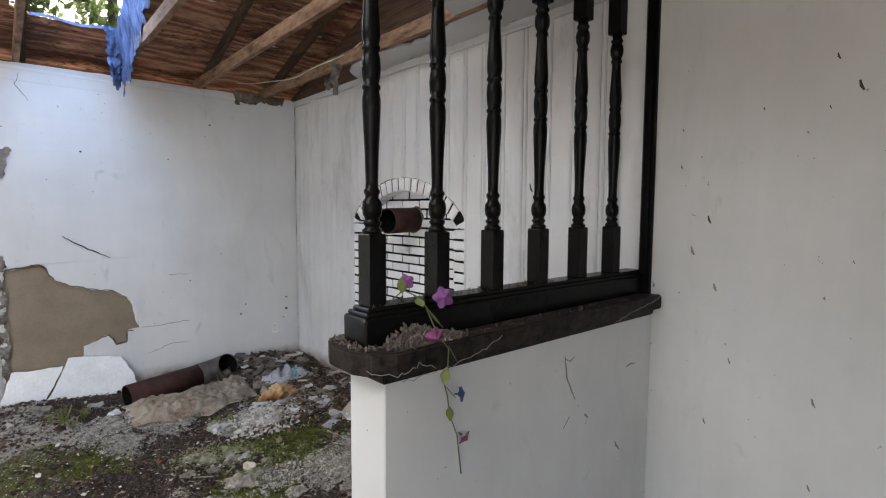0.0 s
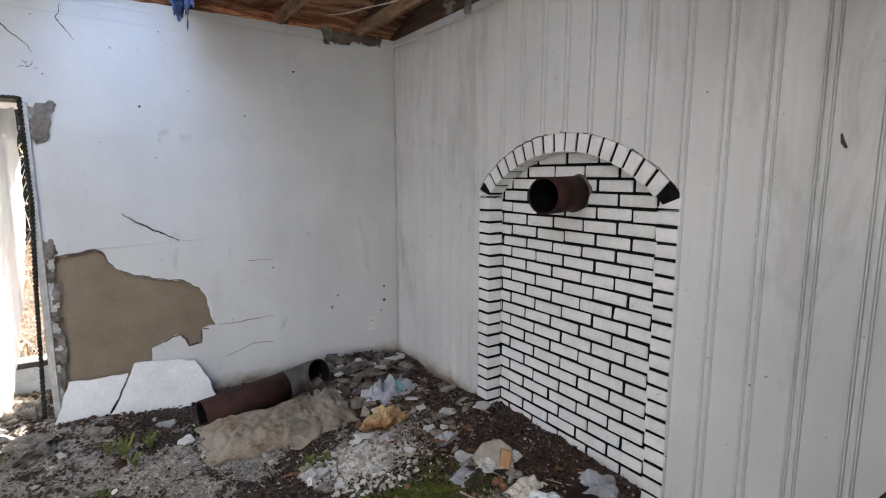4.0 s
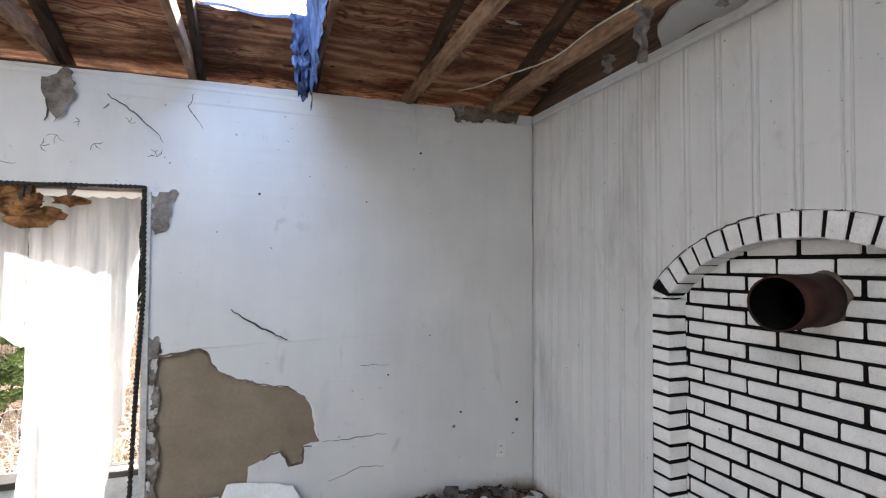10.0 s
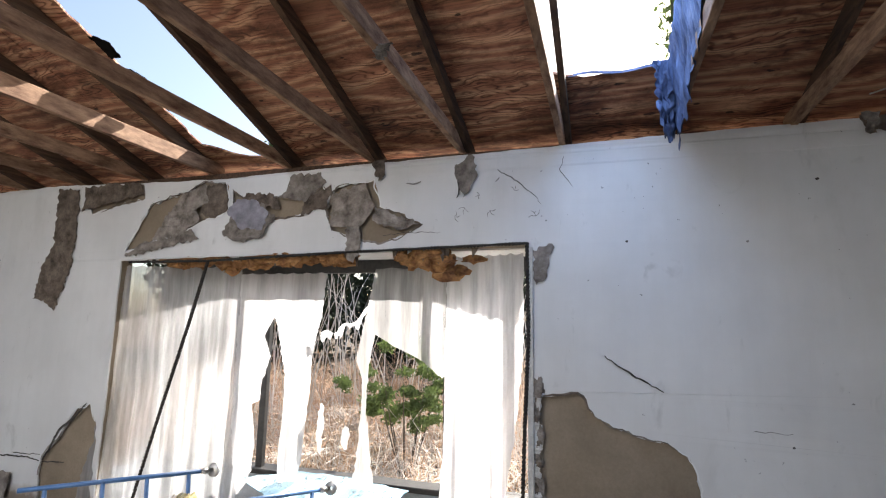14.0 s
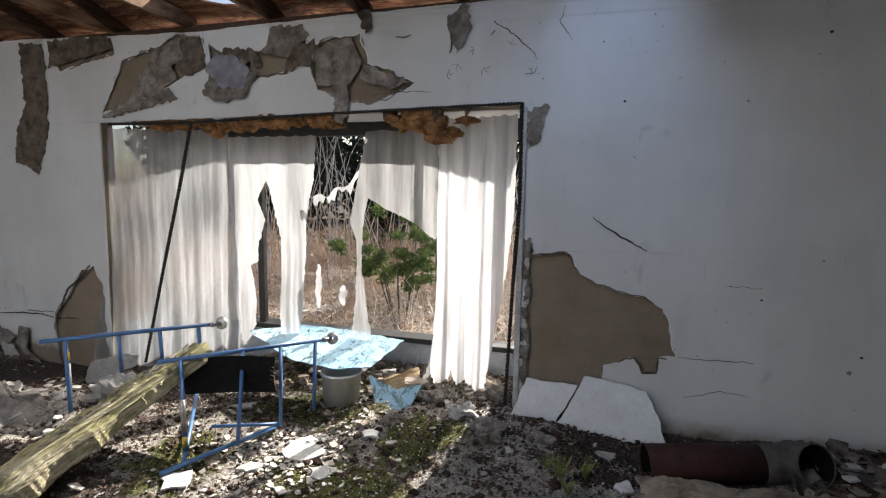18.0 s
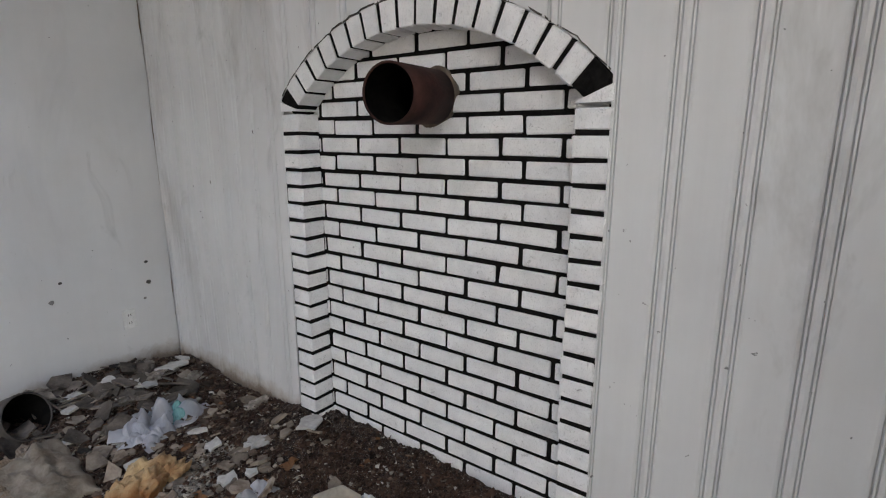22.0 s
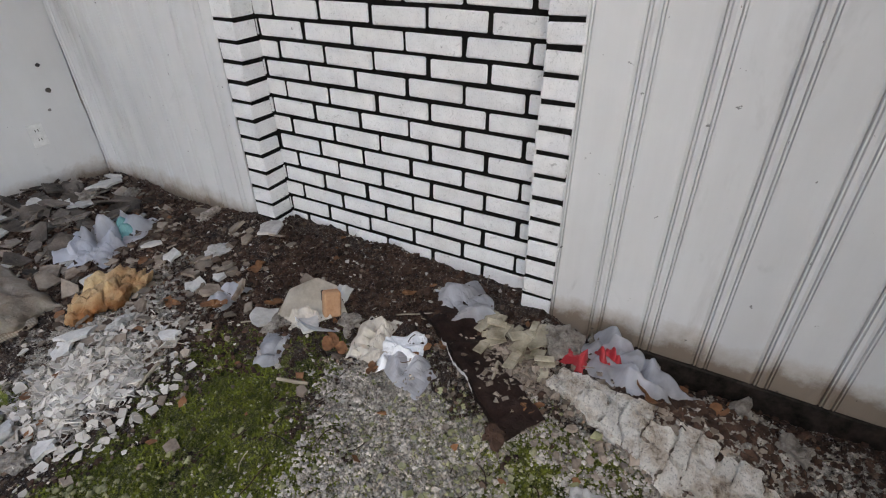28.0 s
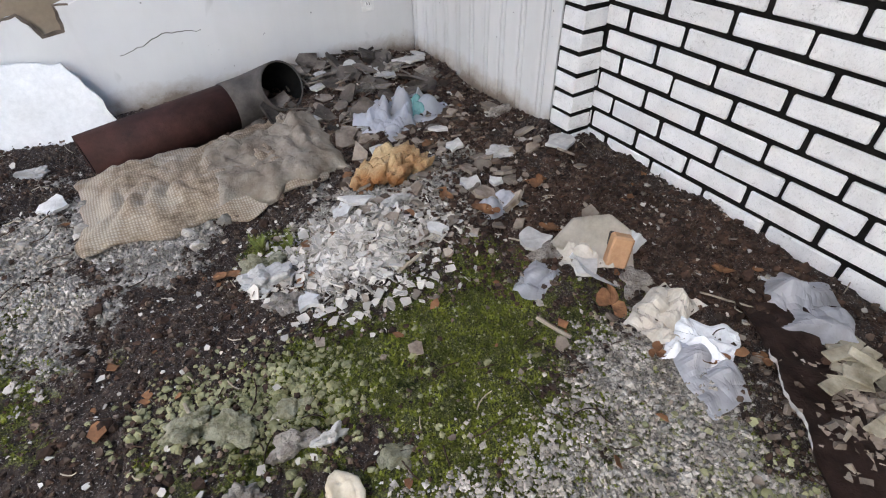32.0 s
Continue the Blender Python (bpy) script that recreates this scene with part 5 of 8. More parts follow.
bag = thing("plastic_bag", "crumpled translucent white plastic bag with teal print", "plastic bag", (1.98, 4.58, floor_h(1.98, 4.58)))
part("film", crumpled((1.95, 4.57), 0.42, 0.26, 0.22, 3.3, 0.3, 40), M_BAG, bag, smooth=True)
part("knot", crumpled((1.84, 4.53), 0.18, 0.16, 0.15, 6.3, 0.9, 24), M_BAG, bag)
part("teal_print", crumpled((2.03, 4.57), 0.14, 0.11, 0.19, 4.1, 0.1, 18), M_TEAL, bag, "teal printed patch")

wrap = thing("red_white_bag", "white plastic bag with red print by the panelled wall", "plastic bag", (2.18, 2.42, floor_h(2.18, 2.42)))
part("film", crumpled((2.23, 2.42), 0.20, 0.36, 0.21, 7.7, -0.60, 40), M_BAG, wrap, smooth=True)
part("fold", crumpled((2.16, 2.36), 0.18, 0.22, 0.19, 9.1, -0.5, 28), M_BAG, wrap, smooth=True)
part("red_print", crumpled((2.16, 2.55), 0.055, 0.12, 0.25, 5.2, -0.75, 20), M_RED, wrap, "red printed patch")
part("red_print", crumpled((2.20, 2.46), 0.045, 0.11, 0.27, 6.9, -0.6, 18), M_RED, wrap, "red printed patch")

part_paper = (
    ("torn_paper", (1.97, 3.06), 0.18, 0.14, 0.16, 1.2, 0.4, M_PAPERWHITE, "torn white paper lying on moss"),
    ("torn_paper", (1.90, 3.00), 0.20, 0.10, 0.11, 2.9, 1.2, M_BAG, "strip of torn white film"),
    ("paper_scrap", (1.98, 3.18), 0.20, 0.13, 0.17, 3.8, 0.2, M_IVORY, "tan crumpled paper scrap"),
    ("paper_scrap", (2.01, 3.50), 0.20, 0.14, 0.20, 4.7, 0.9, M_IVORY, "pale folded paper scrap"),
    ("paper_scrap", (1.80, 3.46), 0.15, 0.10, 0.09, 5.5, 0.4, M_BAG, "scrap of translucent film"),
    ("paper_scrap", (1.92, 3.82), 0.16, 0.10, 0.10, 8.8, 0.1, M_BAG, "scrap of translucent film"),
    ("grey_film", (2.30, 3.00), 0.24, 0.15, 0.17, 6.6, 0.8, M_BAG, "grey plastic film against the bricks"),
    ("paper_scrap", (2.11, 3.43), 0.10, 0.06, 0.15, 7.4, 0.3, M_WHITE, "small white paper scrap"),
)
for nm, at, sx, sy, h, seed, turn, mat, lab in part_paper:
    solo(nm, crumpled(at, sx, sy, h, seed, turn, 22), mat, lab, "litter", "paper litter")
block = thing("foam_block", "tan foam block with one dark side", "foam", (2.02, 3.39, floor_h(2.02, 3.39)))
bm = bmesh.new()
box(bm, -0.022, 0.022, -0.03, 0.03, 0.0, 0.095, 0.006, pose(2.02, 3.39, floor_h(2.02, 3.39) + 0.004, 10, 16, 55))
part("tan_side", bm, M_FOAMTAN, block)
bm = bmesh.new()
box(bm, 0.0225, 0.040, -0.032, 0.030, -0.004, 0.09, 0.004, pose(2.02, 3.39, floor_h(2.02, 3.39) + 0.004, 10, 16, 55))
part("dark_side", bm, M_RUSTGREY, block, "dark grey side")
for k, (x, y, ln, h, turn, lean) in enumerate(((1.985, 3.45, 0.26, 0.14, 118, 38), (1.955, 3.40, 0.18, 0.10, 100, -42), (2.03, 3.50, 0.18, 0.10, 150, 55))):
    bm = bmesh.new()
    grid(bm, 16, 8, lambda a, b: ((a - 0.5) * ln * (1 - 0.35 * b), 0.018 * math.sin(3 * a + k) * b, h * b * (1 - 0.5 * abs(a - 0.4))))
    bmesh.ops.solidify(bm, geom=bm.faces[:], thickness=0.0015)
    ob = solo("folded_card", bm, (M_IVORY, M_PAPERWHITE, M_IVORY)[k], "pale folded card leaning in the debris", "litter", "paper litter", smooth=True)
    ob.matrix_basis = pose(x, y, floor_h(x, y) + 0.004, lean, 0, turn)

def dry_leaf(at, size, turn, seed):
    bm = bmesh.new()
    def f(a, b):
        r = (0.25 + 0.75 * abs(math.sin(2.5 * b * math.pi + 0.3))) * a
        x = r * math.cos(2 * math.pi * b) * size
        y = r * math.sin(2 * math.pi * b) * size * 0.75
        return (x, y, 0.012 + size * 0.5 * a * a * (0.4 + nz(x * 20, y * 20, 1.0, seed)))
    grid(bm, 4, 20, f)
    ob = solo("dry_leaf", bm, M_LEAFDRY, "curled brown dead leaf on the debris", "leaf", "dead leaves")
    ob.matrix_basis = pose(at[0], at[1], floor_h(*at) + 0.004, 10 * math.sin(seed), 14 * math.cos(seed), turn)
for k, (x, y, r) in enumerate(((2.08, 2.33, 0.065), (1.90, 3.28, 0.055), (1.92, 3.01, 0.04), (1.86, 3.10, 0.035), (1.85, 3.80, 0.06), (1.98, 3.62, 0.05), (2.03, 2.95, 0.03), (1.92, 2.60, 0.035), (2.12, 3.86, 0.05), (1.77, 3.92, 0.045), (2.2, 2.15, 0.04), (1.93, 4.3, 0.05), (2.25, 3.2, 0.035), (1.05, 3.95, 0.045))):
    dry_leaf((x, y), r, k * 67, k + 0.5)

# shell, sticks
bm = blob_mesh((1.10, 3.17, floor_h(1.10, 3.17) + 0.02), (0.034, 0.052, 0.018), 5.0, 0.22, 4, 0.05)
for v in bm.verts:
    v.co.z -= 0.026 * math.exp(-((v.co.x - 1.10) ** 2 + ((v.co.y - 3.17) / 1.5) ** 2) / 0.00035) if v.co.z > floor_h(1.1, 3.17) + 0.02 else 0
solo("shell", bm, M_BONE, "pale ivory shell-shaped fragment on moss", "shell", smooth=True)
def stick(at, length, turn, tilt, r, mat=M_STICK, lab="pale broken stick lying on debris"):
    bm = bmesh.new()
    d = Vector((math.cos(turn), math.sin(turn), tilt))
    base = Vector((at[0], at[1], floor_h(*at) + 0.012))
    pts = [base + d * (length * (k / 6 - 0.5)) + Vector((nz(k, turn, 0.7), nz(k, turn, 0.9, 5), 0)) * length * 0.02 for k in range(7)]
    pts = [(p.x, p.y, max(p.z, floor_h(p.x, p.y) + r)) for p in pts]
    tube(bm, pts, r, 6)
    solo("stick", bm, mat, lab, "stick", "sticks in the debris")
for k, a in enumerate(((0.86, 3.23, 0.11, 2.6), (1.0, 3.20, 0.09, 0.7), (1.02, 3.13, 0.10, 1.3), (0.95, 3.11, 0.12, 2.4), (0.88, 3.50, 0.09, 1.7), (1.52, 3.70, 0.10, 0.3), (1.60, 4.62, 0.16, 0.75), (1.66, 4.70, 0.12, 0.6), (1.72, 3.30, 0.10, 1.9), (2.18, 3.10, 0.20, 2.2), (0.8, 3.30, 0.08, 0.4), (0.93, 3.02, 0.10, 0.9), (1.95, 2.05, 0.16, 1.6), (1.82, 2.15, 0.14, 1.9), (2.0, 2.75, 0.10, 0.2), (1.87, 3.62, 0.09, 2.3))):
    stick(a[:2], a[2], a[3], 0.05, 0.0028 + 0.0014 * (k % 3))

# corroded strip, crumbling board by the panelled wall, rubble chunks
strip_sheet = thing("metal_strip", "broad dark rusty metal sheet across the debris", "metal strip", (2.05, 2.84, floor_h(2.05, 2.84)))
def band(a, b, lift=0.0):
    wide = 0.17 - 0.03 * a + 0.02 * nz(a, 0, 7.0)
    x = 2.235 - 0.40 * a + (b - 0.5) * wide * 0.73 + 0.006 * nz(a * 4, b, 9.0, 8)
    y = 3.06 - 0.46 * a - (b - 0.5) * wide * 0.68 + 0.01 * nz(a, b, 6.0, 2)
    curl = 0.020 * max(0.0, 0.12 - b) / 0.12
    return (x, y, floor_h(x, y) + 0.014 + lift + curl + 0.012 * nz(x, y, 9.0, 3) + 0.003 * nz(x, y, 40.0, 3))
bm = bmesh.new()
grid(bm, 70, 22, band)
bmesh.ops.solidify(bm, geom=bm.faces[:], thickness=0.002)
part("sheet", bm, M_DARKMETAL, strip_sheet)
# pale strip along part of the curled edge
bm = bmesh.new()
grid(bm, 40, 2, lambda a, b: Vector(band(0.35 + 0.4 * a, 0.0, 0.002)) + Vector((0.009 * (b - 0.5), 0.006 * (b - 0.5), 0.004 * b)))
part("bare_edge", bm, M_GYPSUM, strip_sheet, "pale strip along the curled edge")
# dark lump put in where a dark hole lies beside the sheet
bm = bmesh.new()
lump(bm, (1.80, 2.665, floor_h(1.80, 2.665) + 0.012), (0.034, 0.028, 0.022), 4.2, 0.6, 3)
solo("dark_clod", bm, M_CRUMB, "dark lump in place of a hole beside the metal sheet", "debris")

board = thing("crumbling_board", "crumbling cream board, broken into pieces, lying on debris", "plaster board", (1.95, 2.3, 0.05))
rb = random.Random(12)
ROWS, COLS = 12, 3
def board_at(a, c):
    """A point of the board: a runs from its far end to its near end, c across it."""
    lx, ly = 2.02 - 0.38 * a, 2.60 - 0.66 * a
    rx, ry = 2.10 - 0.10 * a, 2.57 - 0.64 * a
    return Vector((lx + (rx - lx) * c, ly + (ry - ly) * c))
knots = [[board_at((r + (0.3 * rb.uniform(-1, 1) if 0 < r < ROWS else 0)) / ROWS, max(0.0, min(1.0, (c + (0.26 * rb.uniform(-1, 1))) / COLS))) for c in range(COLS + 1)] for r in range(ROWS + 1)]
for r in range(ROWS):
    for c in range(COLS):
        if rb.random() < 0.14 and c == COLS - 1:
            continue
        quad = [knots[r][c], knots[r][c + 1], knots[r + 1][c + 1], knots[r + 1][c]]
        mid = sum(quad, Vector((0, 0))) / 4
        quad = [tuple(mid + (p - mid) * rb.uniform(0.90, 0.99)) for p in quad]
        lean_x, lean_y, lift = rb.uniform(-0.14, 0.14), rb.uniform(-0.14, 0.14), 0.018 + 0.022 * rb.random()
        base = floor_h(mid.x, mid.y)
        bm = bmesh.new()
        sheet(bm, ragged(quad, 0.008, 0.007, r * 3 + c), [], lambda u, v, d: (u, v, base + lift - 0.03 + d + lean_x * (u - mid.x) + lean_y * (v - mid.y) + (0.010 * nz(u, v, 45, r) + 0.006 * nz(u, v, 120, c)) * (d > 0.01)), 0.03)
        part("board_piece", bm, M_CRUMBLE, board)
bm = bmesh.new()
rs = random.Random(31)
for k in range(34):
    x, y = 2.07 + 0.22 * rs.random(), 2.62 + 0.26 * rs.random()
    box(bm, -0.015 - 0.045 * rs.random(), 0.03, -0.008 - 0.018 * rs.random(), 0.014, 0, 0.003 + 0.004 * rs.random(), 0.001, pose(x, y, floor_h(x, y) + 0.008 + 0.001 * k, 12 * rs.uniform(-1, 1), 14 * rs.uniform(-1, 1), -35 + 50 * rs.uniform(-1, 1)))
solo("split_boards", bm, M_CREAM, "cream and green flaking board splinters on debris", "debris", kind="stuff")

def chunk(x, y, r, seed, mat=M_STONE, flat=0.55, lab="broken grey plaster chunk lying on debris"):
    bm = bmesh.new()
    vs = lump(bm, (x, y, floor_h(x, y) + r * flat * 0.45), (r, r * (0.65 + 0.3 * math.sin(seed)), r * flat), seed, 0.5, 4)
    for v in vs:
        v.co += (v.co - Vector((x, y, floor_h(x, y)))) * (0.22 * noise.noise(v.co * 40) + 0.12 * noise.noise(v.co * 110))
    solo("rubble_chunk", bm, mat, lab, "rubble", "rubble chunks")
random.seed(4)
for k, (x, y, r, fl) in enumerate(((1.13, 3.86, 0.06, 0.5), (1.16, 3.76, 0.04, 0.5), (1.05, 3.33, 0.045, 0.7), (1.12, 3.30, 0.03, 0.8), (0.93, 3.28, 0.03, 0.8), (1.0, 3.02, 0.08, 0.5), (1.62, 3.98, 0.05, 0.4), (1.9, 3.55, 0.06, 0.3), (2.02, 3.30, 0.04, 0.4), (1.78, 4.55, 0.05, 0.3), (1.9, 4.85, 0.06, 0.4), (2.1, 5.0, 0.07, 0.35), (1.75, 5.05, 0.06, 0.4), (2.25, 4.85, 0.05, 0.5), (2.3, 4.35, 0.06, 0.3), (2.12, 4.1, 0.05, 0.4), (2.22, 2.62, 0.06, 0.6), (2.30, 2.52, 0.05, 0.6), (2.28, 2.33, 0.05, 0.5), (2.2, 1.95, 0.04, 0.8), (2.3, 2.08, 0.035, 0.8), (0.55, 4.95, 0.05, 0.5), (0.2, 4.9, 0.06, 0.5), (-0.1, 4.85, 0.09, 0.5), (-0.3, 5.0, 0.08, 0.6), (-0.15, 5.35, 0.07, 0.8), (-0.55, 5.2, 0.08, 0.6), (-2.6, 4.66, 0.15, 0.9), (-0.7, 4.9, 0.07, 0.5), (1.45, 2.62, 0.05, 0.4), (1.7, 2.4, 0.06, 0.4), (1.2, 2.75, 0.05, 0.4))):
    chunk(x, y, r, k * 1.7 + 0.3, M_STONE if k % 3 else M_GYPSUM, fl)
for k, (x, y, r) in enumerate(((0.95, 3.43, 0.045), (1.07, 3.42, 0.035), (0.87, 3.47, 0.045), (1.16, 3.94, 0.055), (1.02, 3.03, 0.075), (1.22, 3.20, 0.03), (0.80, 3.30, 0.035))):
    chunk(x, y, r, k * 2.9 + 0.7, M_LICHENPALE, 0.5, "pale crumbling lump grown over with lichen")
# Pieces from x -1.16 on also brighten the sun patch below the window.
for k, (x, y, w, d, a) in enumerate(((2.33, 3.98, 0.2, 0.1, 20), (1.9, 3.61, 0.13, 0.09, -15), (1.98, 4.2, 0.1, 0.06, 40), (1.92, 5.07, 0.09, 0.06, 70), (1.62, 4.69, 0.08, 0.04, 10), (1.51, 4.04, 0.14, 0.06, -30), (2.24, 5.03, 0.24, 0.12, 15), (2.0, 4.35, 0.09, 0.07, 80), (1.91, 3.98, 0.1, 0.07, 30), (1.99, 4.98, 0.11, 0.08, 100), (1.71, 4.94, 0.1, 0.07, 45), (1.99, 3.93, 0.07, 0.05, 60), (2.05, 4.92, 0.14, 0.08, 10), (1.72, 4.32, 0.12, 0.07, 50), (1.93, 3.42, 0.10, 0.07, 5), (0.62, 4.6, 0.13, 0.08, 70), (2.33, 5.12, 0.05, 0.09, 20), (1.45, 4.03, 0.10, 0.06, 40), (1.22, 3.72, 0.10, 0.06, 60), (1.66, 3.78, 0.09, 0.05, 100), (-1.16, 4.60, 0.34, 0.22, 25), (-1.62, 4.10, 0.18, 0.16, 70), (-1.34, 4.34, 0.15, 0.10, 10), (-0.95, 4.42, 0.16, 0.11, 130), (-1.88, 5.0, 0.2, 0.12, 40), (-0.8, 4.75, 0.14, 0.1, 95), (-1.5, 4.72, 0.13, 0.1, 150))):
    bm = bmesh.new()
    pts = [(w * (0.4 + 0.15 * math.sin(q * 3.3 + k)) * math.cos(q), d * (0.5 + 0.15 * math.sin(q * 5.1 + k)) * math.sin(q)) for q in np.linspace(0, 5.5, 9)]
    sheet(bm, ragged(pts, 0.02, 0.004, k), [], lambda u, v, q: (u, v, q + 0.01 * nz(u, v, 12, k)), 0.011)
    ob = solo("plaster_piece", bm, M_GYPSUM, "flat broken piece of plaster board on debris", "plaster piece", "plaster pieces")
    ob.matrix_basis = pose(x, y, floor_h(x, y) + 0.016, 6 * math.sin(k), 8 * math.cos(k), a)

# small weeds in the debris
def weed(x, y, h, seed):
    bm = bmesh.new()
    rnd = random.Random(seed)
    base = floor_h(x, y)
    for k in range(9):
        a, ln = rnd.uniform(0, 6.28), h * rnd.uniform(0.5, 1.0)
        pts = [Vector((x + 0.4 * ln * q * q * math.cos(a), y + 0.4 * ln * q * q * math.sin(a), base + ln * q)) for q in (0, 0.35, 0.7, 1.0)]
        tube(bm, pts, lambda q: 0.002 * (1.1 - q), 4)
        for q in range(2, 9):
            p = pts[0].lerp(pts[3], q / 9) + Vector((0, 0, 0.1 * ln))
            for sgn in (-1, 1):
                d = Vector((math.cos(a + sgn * 1.4), math.sin(a + sgn * 1.4), 0.6)) * h * 0.16
                w = d.cross(Vector((0, 0, 1))).normalized() * h * 0.035
                bm.faces.new([bm.verts.new(p), bm.verts.new(p + d * 0.5 + w), bm.verts.new(p + d), bm.verts.new(p + d * 0.5 - w)])
    solo("weed", bm, M_LICHENGREEN, "small yellow-green weed growing in the debris", "weed", "weeds in the debris")
M_LICHENGREEN = basic("weed_leaves", (0.12, 0.16, 0.03), (0.30, 0.33, 0.08), 12, 0.7, 0.2, per="island")
for k, (x, y, h) in enumerate(((0.32, 4.55, 0.14), (0.44, 4.62, 0.12), (0.36, 4.45, 0.10), (0.25, 4.62, 0.09), (1.17, 4.02, 0.08), (1.25, 3.98, 0.06))):
    weed(x, y, h, k + 3)

# ---------------------------------------------------------------- ledge litter and flower vine
def fluff(n, pick, material, label, name="dust_heap", size=(0.004, 0.0095)):
    bm = bmesh.new()
    rnd = random.Random(len(label))
    for k in range(n):
        x, y, z = pick(rnd)
        s = rnd.uniform(*size)
        r = bmesh.ops.create_icosphere(bm, subdivisions=1, radius=1.0)
        mm = pose(x, y, z, rnd.uniform(0, 360), rnd.uniform(0, 360), rnd.uniform(0, 360)) @ Matrix.Diagonal((s * 2.2, s * 0.75, s * 0.35, 1))
        bmesh.ops.transform(bm, verts=r["verts"], matrix=mm)
    return solo(name, bm, material, label, "debris", kind="stuff")
def heap(rnd):
    x = 0.86 + 0.30 * rnd.betavariate(2, 2.2)
    y = 1.365 + 0.065 * rnd.random()
    top = 0.05 * math.exp(-((x - 0.975) / 0.085) ** 2) * (0.3 + 0.7 * (y - 1.365) / 0.065)
    return x, y, 1.252 + top * rnd.random()
fluff(1100, heap, M_DUST, "heap of grey-brown fluffy debris on the ledge")
fluff(160, lambda r: (0.785 + 0.07 * r.random(), 1.40 + 0.20 * r.random(), 1.253 + 0.006 * r.random()), M_DUST, "grey grit scattered on the ledge end", "grit", (0.002, 0.0045))
fluff(150, lambda r: (0.88 + 1.3 * r.random() ** 1.8, 1.372 + 0.05 * r.random(), 1.252 + 0.002 * r.random()), M_DUST, "small grey crumbs along the ledge", "grit", (0.0015, 0.004))
fluff(130, lambda r: (0.86 + 0.9 * r.random() ** 1.5, 1.46 + 0.08 * r.random(), 1.362 + 0.003 * r.random()), M_DUST, "grey crumbs between the balusters", "grit", (0.0015, 0.0045))

for k, pts in enumerate(((
        (0.80, 1.350, 1.10), (0.95, 1.349, 1.105), (1.10, 1.348, 1.13), (1.22, 1.349, 1.17)),
        ((1.9, 1.350, 1.11), (2.05, 1.348, 1.14), (2.2, 1.346, 1.16), (2.30, 1.348, 1.18)),
        ((0.70, 1.372, 1.14), (0.80, 1.349, 1.12), (0.86, 1.349, 1.14), (0.93, 1.349, 1.12)))):
    bm = bmesh.new()
    q = [Vector(a).lerp(Vector(b), i / 8) + Vector((0.08, -0.003, 0.066 + 0.012 * nz(i, k, 0.8))) for a, b in zip(pts, pts[1:]) for i in range(8)]
    tube(bm, q, 0.0012, 4)
    solo("cobweb", bm, M_WEB, "dusty cobweb strand on the black ledge", "cobweb", "cobwebs")
for k, (pts, w) in enumerate(((((1.712, 1.07), (1.722, 0.99), (1.75, 0.94), (1.785, 0.88)), 0.008), (((1.715, 1.06), (1.745, 1.045), (1.775, 1.06)), 0.005), (((1.855, 0.80), (1.88, 0.78)), 0.02), (((1.71, 0.78), (1.75, 0.82)), 0.004), (((2.18, 0.935), (2.26, 0.94)), 0.008), (((2.10, 0.61), (2.14, 0.56)), 0.01))):
    bm = bmesh.new()
    strip(bm, list(pts), w, lambda u, v, d: (u, 1.3985 + d * 0.7, v), seed=k)
    solo("wall_cobweb", bm, M_GREYWEB, "grey cobweb smear on the half wall", "cobweb", "cobwebs")

def hung(p):
    """The vine slides along the ledge and hangs a little outward."""
    k = 1.36 - p[2]
    return (p[0] + 0.055 + 0.10 * k, p[1], p[2] + 0.068 - 0.06 * k)
vine = thing("flower_vine", "artificial flower vine draped over the black ledge", "flower vine", (0.99, 1.34, 1.25))
line = [(0.87, 1.48, 1.30), (0.91, 1.46, 1.335), (0.945, 1.44, 1.315), (0.965, 1.425, 1.285), (0.97, 1.405, 1.24), (0.965, 1.37, 1.205), (0.975, 1.343, 1.175), (0.965, 1.343, 1.11), (0.97, 1.372, 1.075), (0.995, 1.388, 1.02), (1.0, 1.39, 0.96), (1.025, 1.39, 0.89), (1.032, 1.39, 0.762)]
bm = bmesh.new()
tube(bm, [hung(p) for p in line], 0.0022, 6)
part("stem", bm, M_STEM, vine, smooth=True)
def bloom(at, aim, r, mat):
    bm = bmesh.new()
    m = look(hung(at), hung(aim))
    def f(a, b):
        q = 2 * math.pi * b
        rad = r * a * (0.86 + 0.14 * math.cos(5 * q))
        return m @ Vector((rad * math.cos(q), rad * math.sin(q), r * 0.55 * (1 - a) ** 1.3 * -1 + r * 0.1 * math.sin(5 * q) * a))
    grid(bm, 6, 30, f)
    fl = part("flower", bm, mat, vine, smooth=True)
    bm = bmesh.new()
    lathe(bm, [(0.001, -r * 0.9), (r * 0.12, -r * 0.6), (r * 0.10, -r * 0.35)], 8, m @ Matrix.Rotation(math.pi, 4, "X"))
    part("flower_base", bm, M_STEM, fl)
for at, aim, r, mat in (((0.92, 1.455, 1.358), (0.4, 0.9, 1.55), 0.026, M_PURPLE), ((1.028, 1.415, 1.308), (0.7, 0.6, 1.4), 0.036, M_PURPLE), ((0.935, 1.352, 1.218), (0.8, 0.9, 1.0), 0.034, M_MAGENTA), ((1.04, 1.375, 1.02), (1.35, 0.9, 1.15), 0.027, M_NAVY), ((1.045, 1.378, 0.88), (1.2, 0.9, 0.6), 0.027, M_MAGENTA)):
    bloom(at, aim, r, mat)
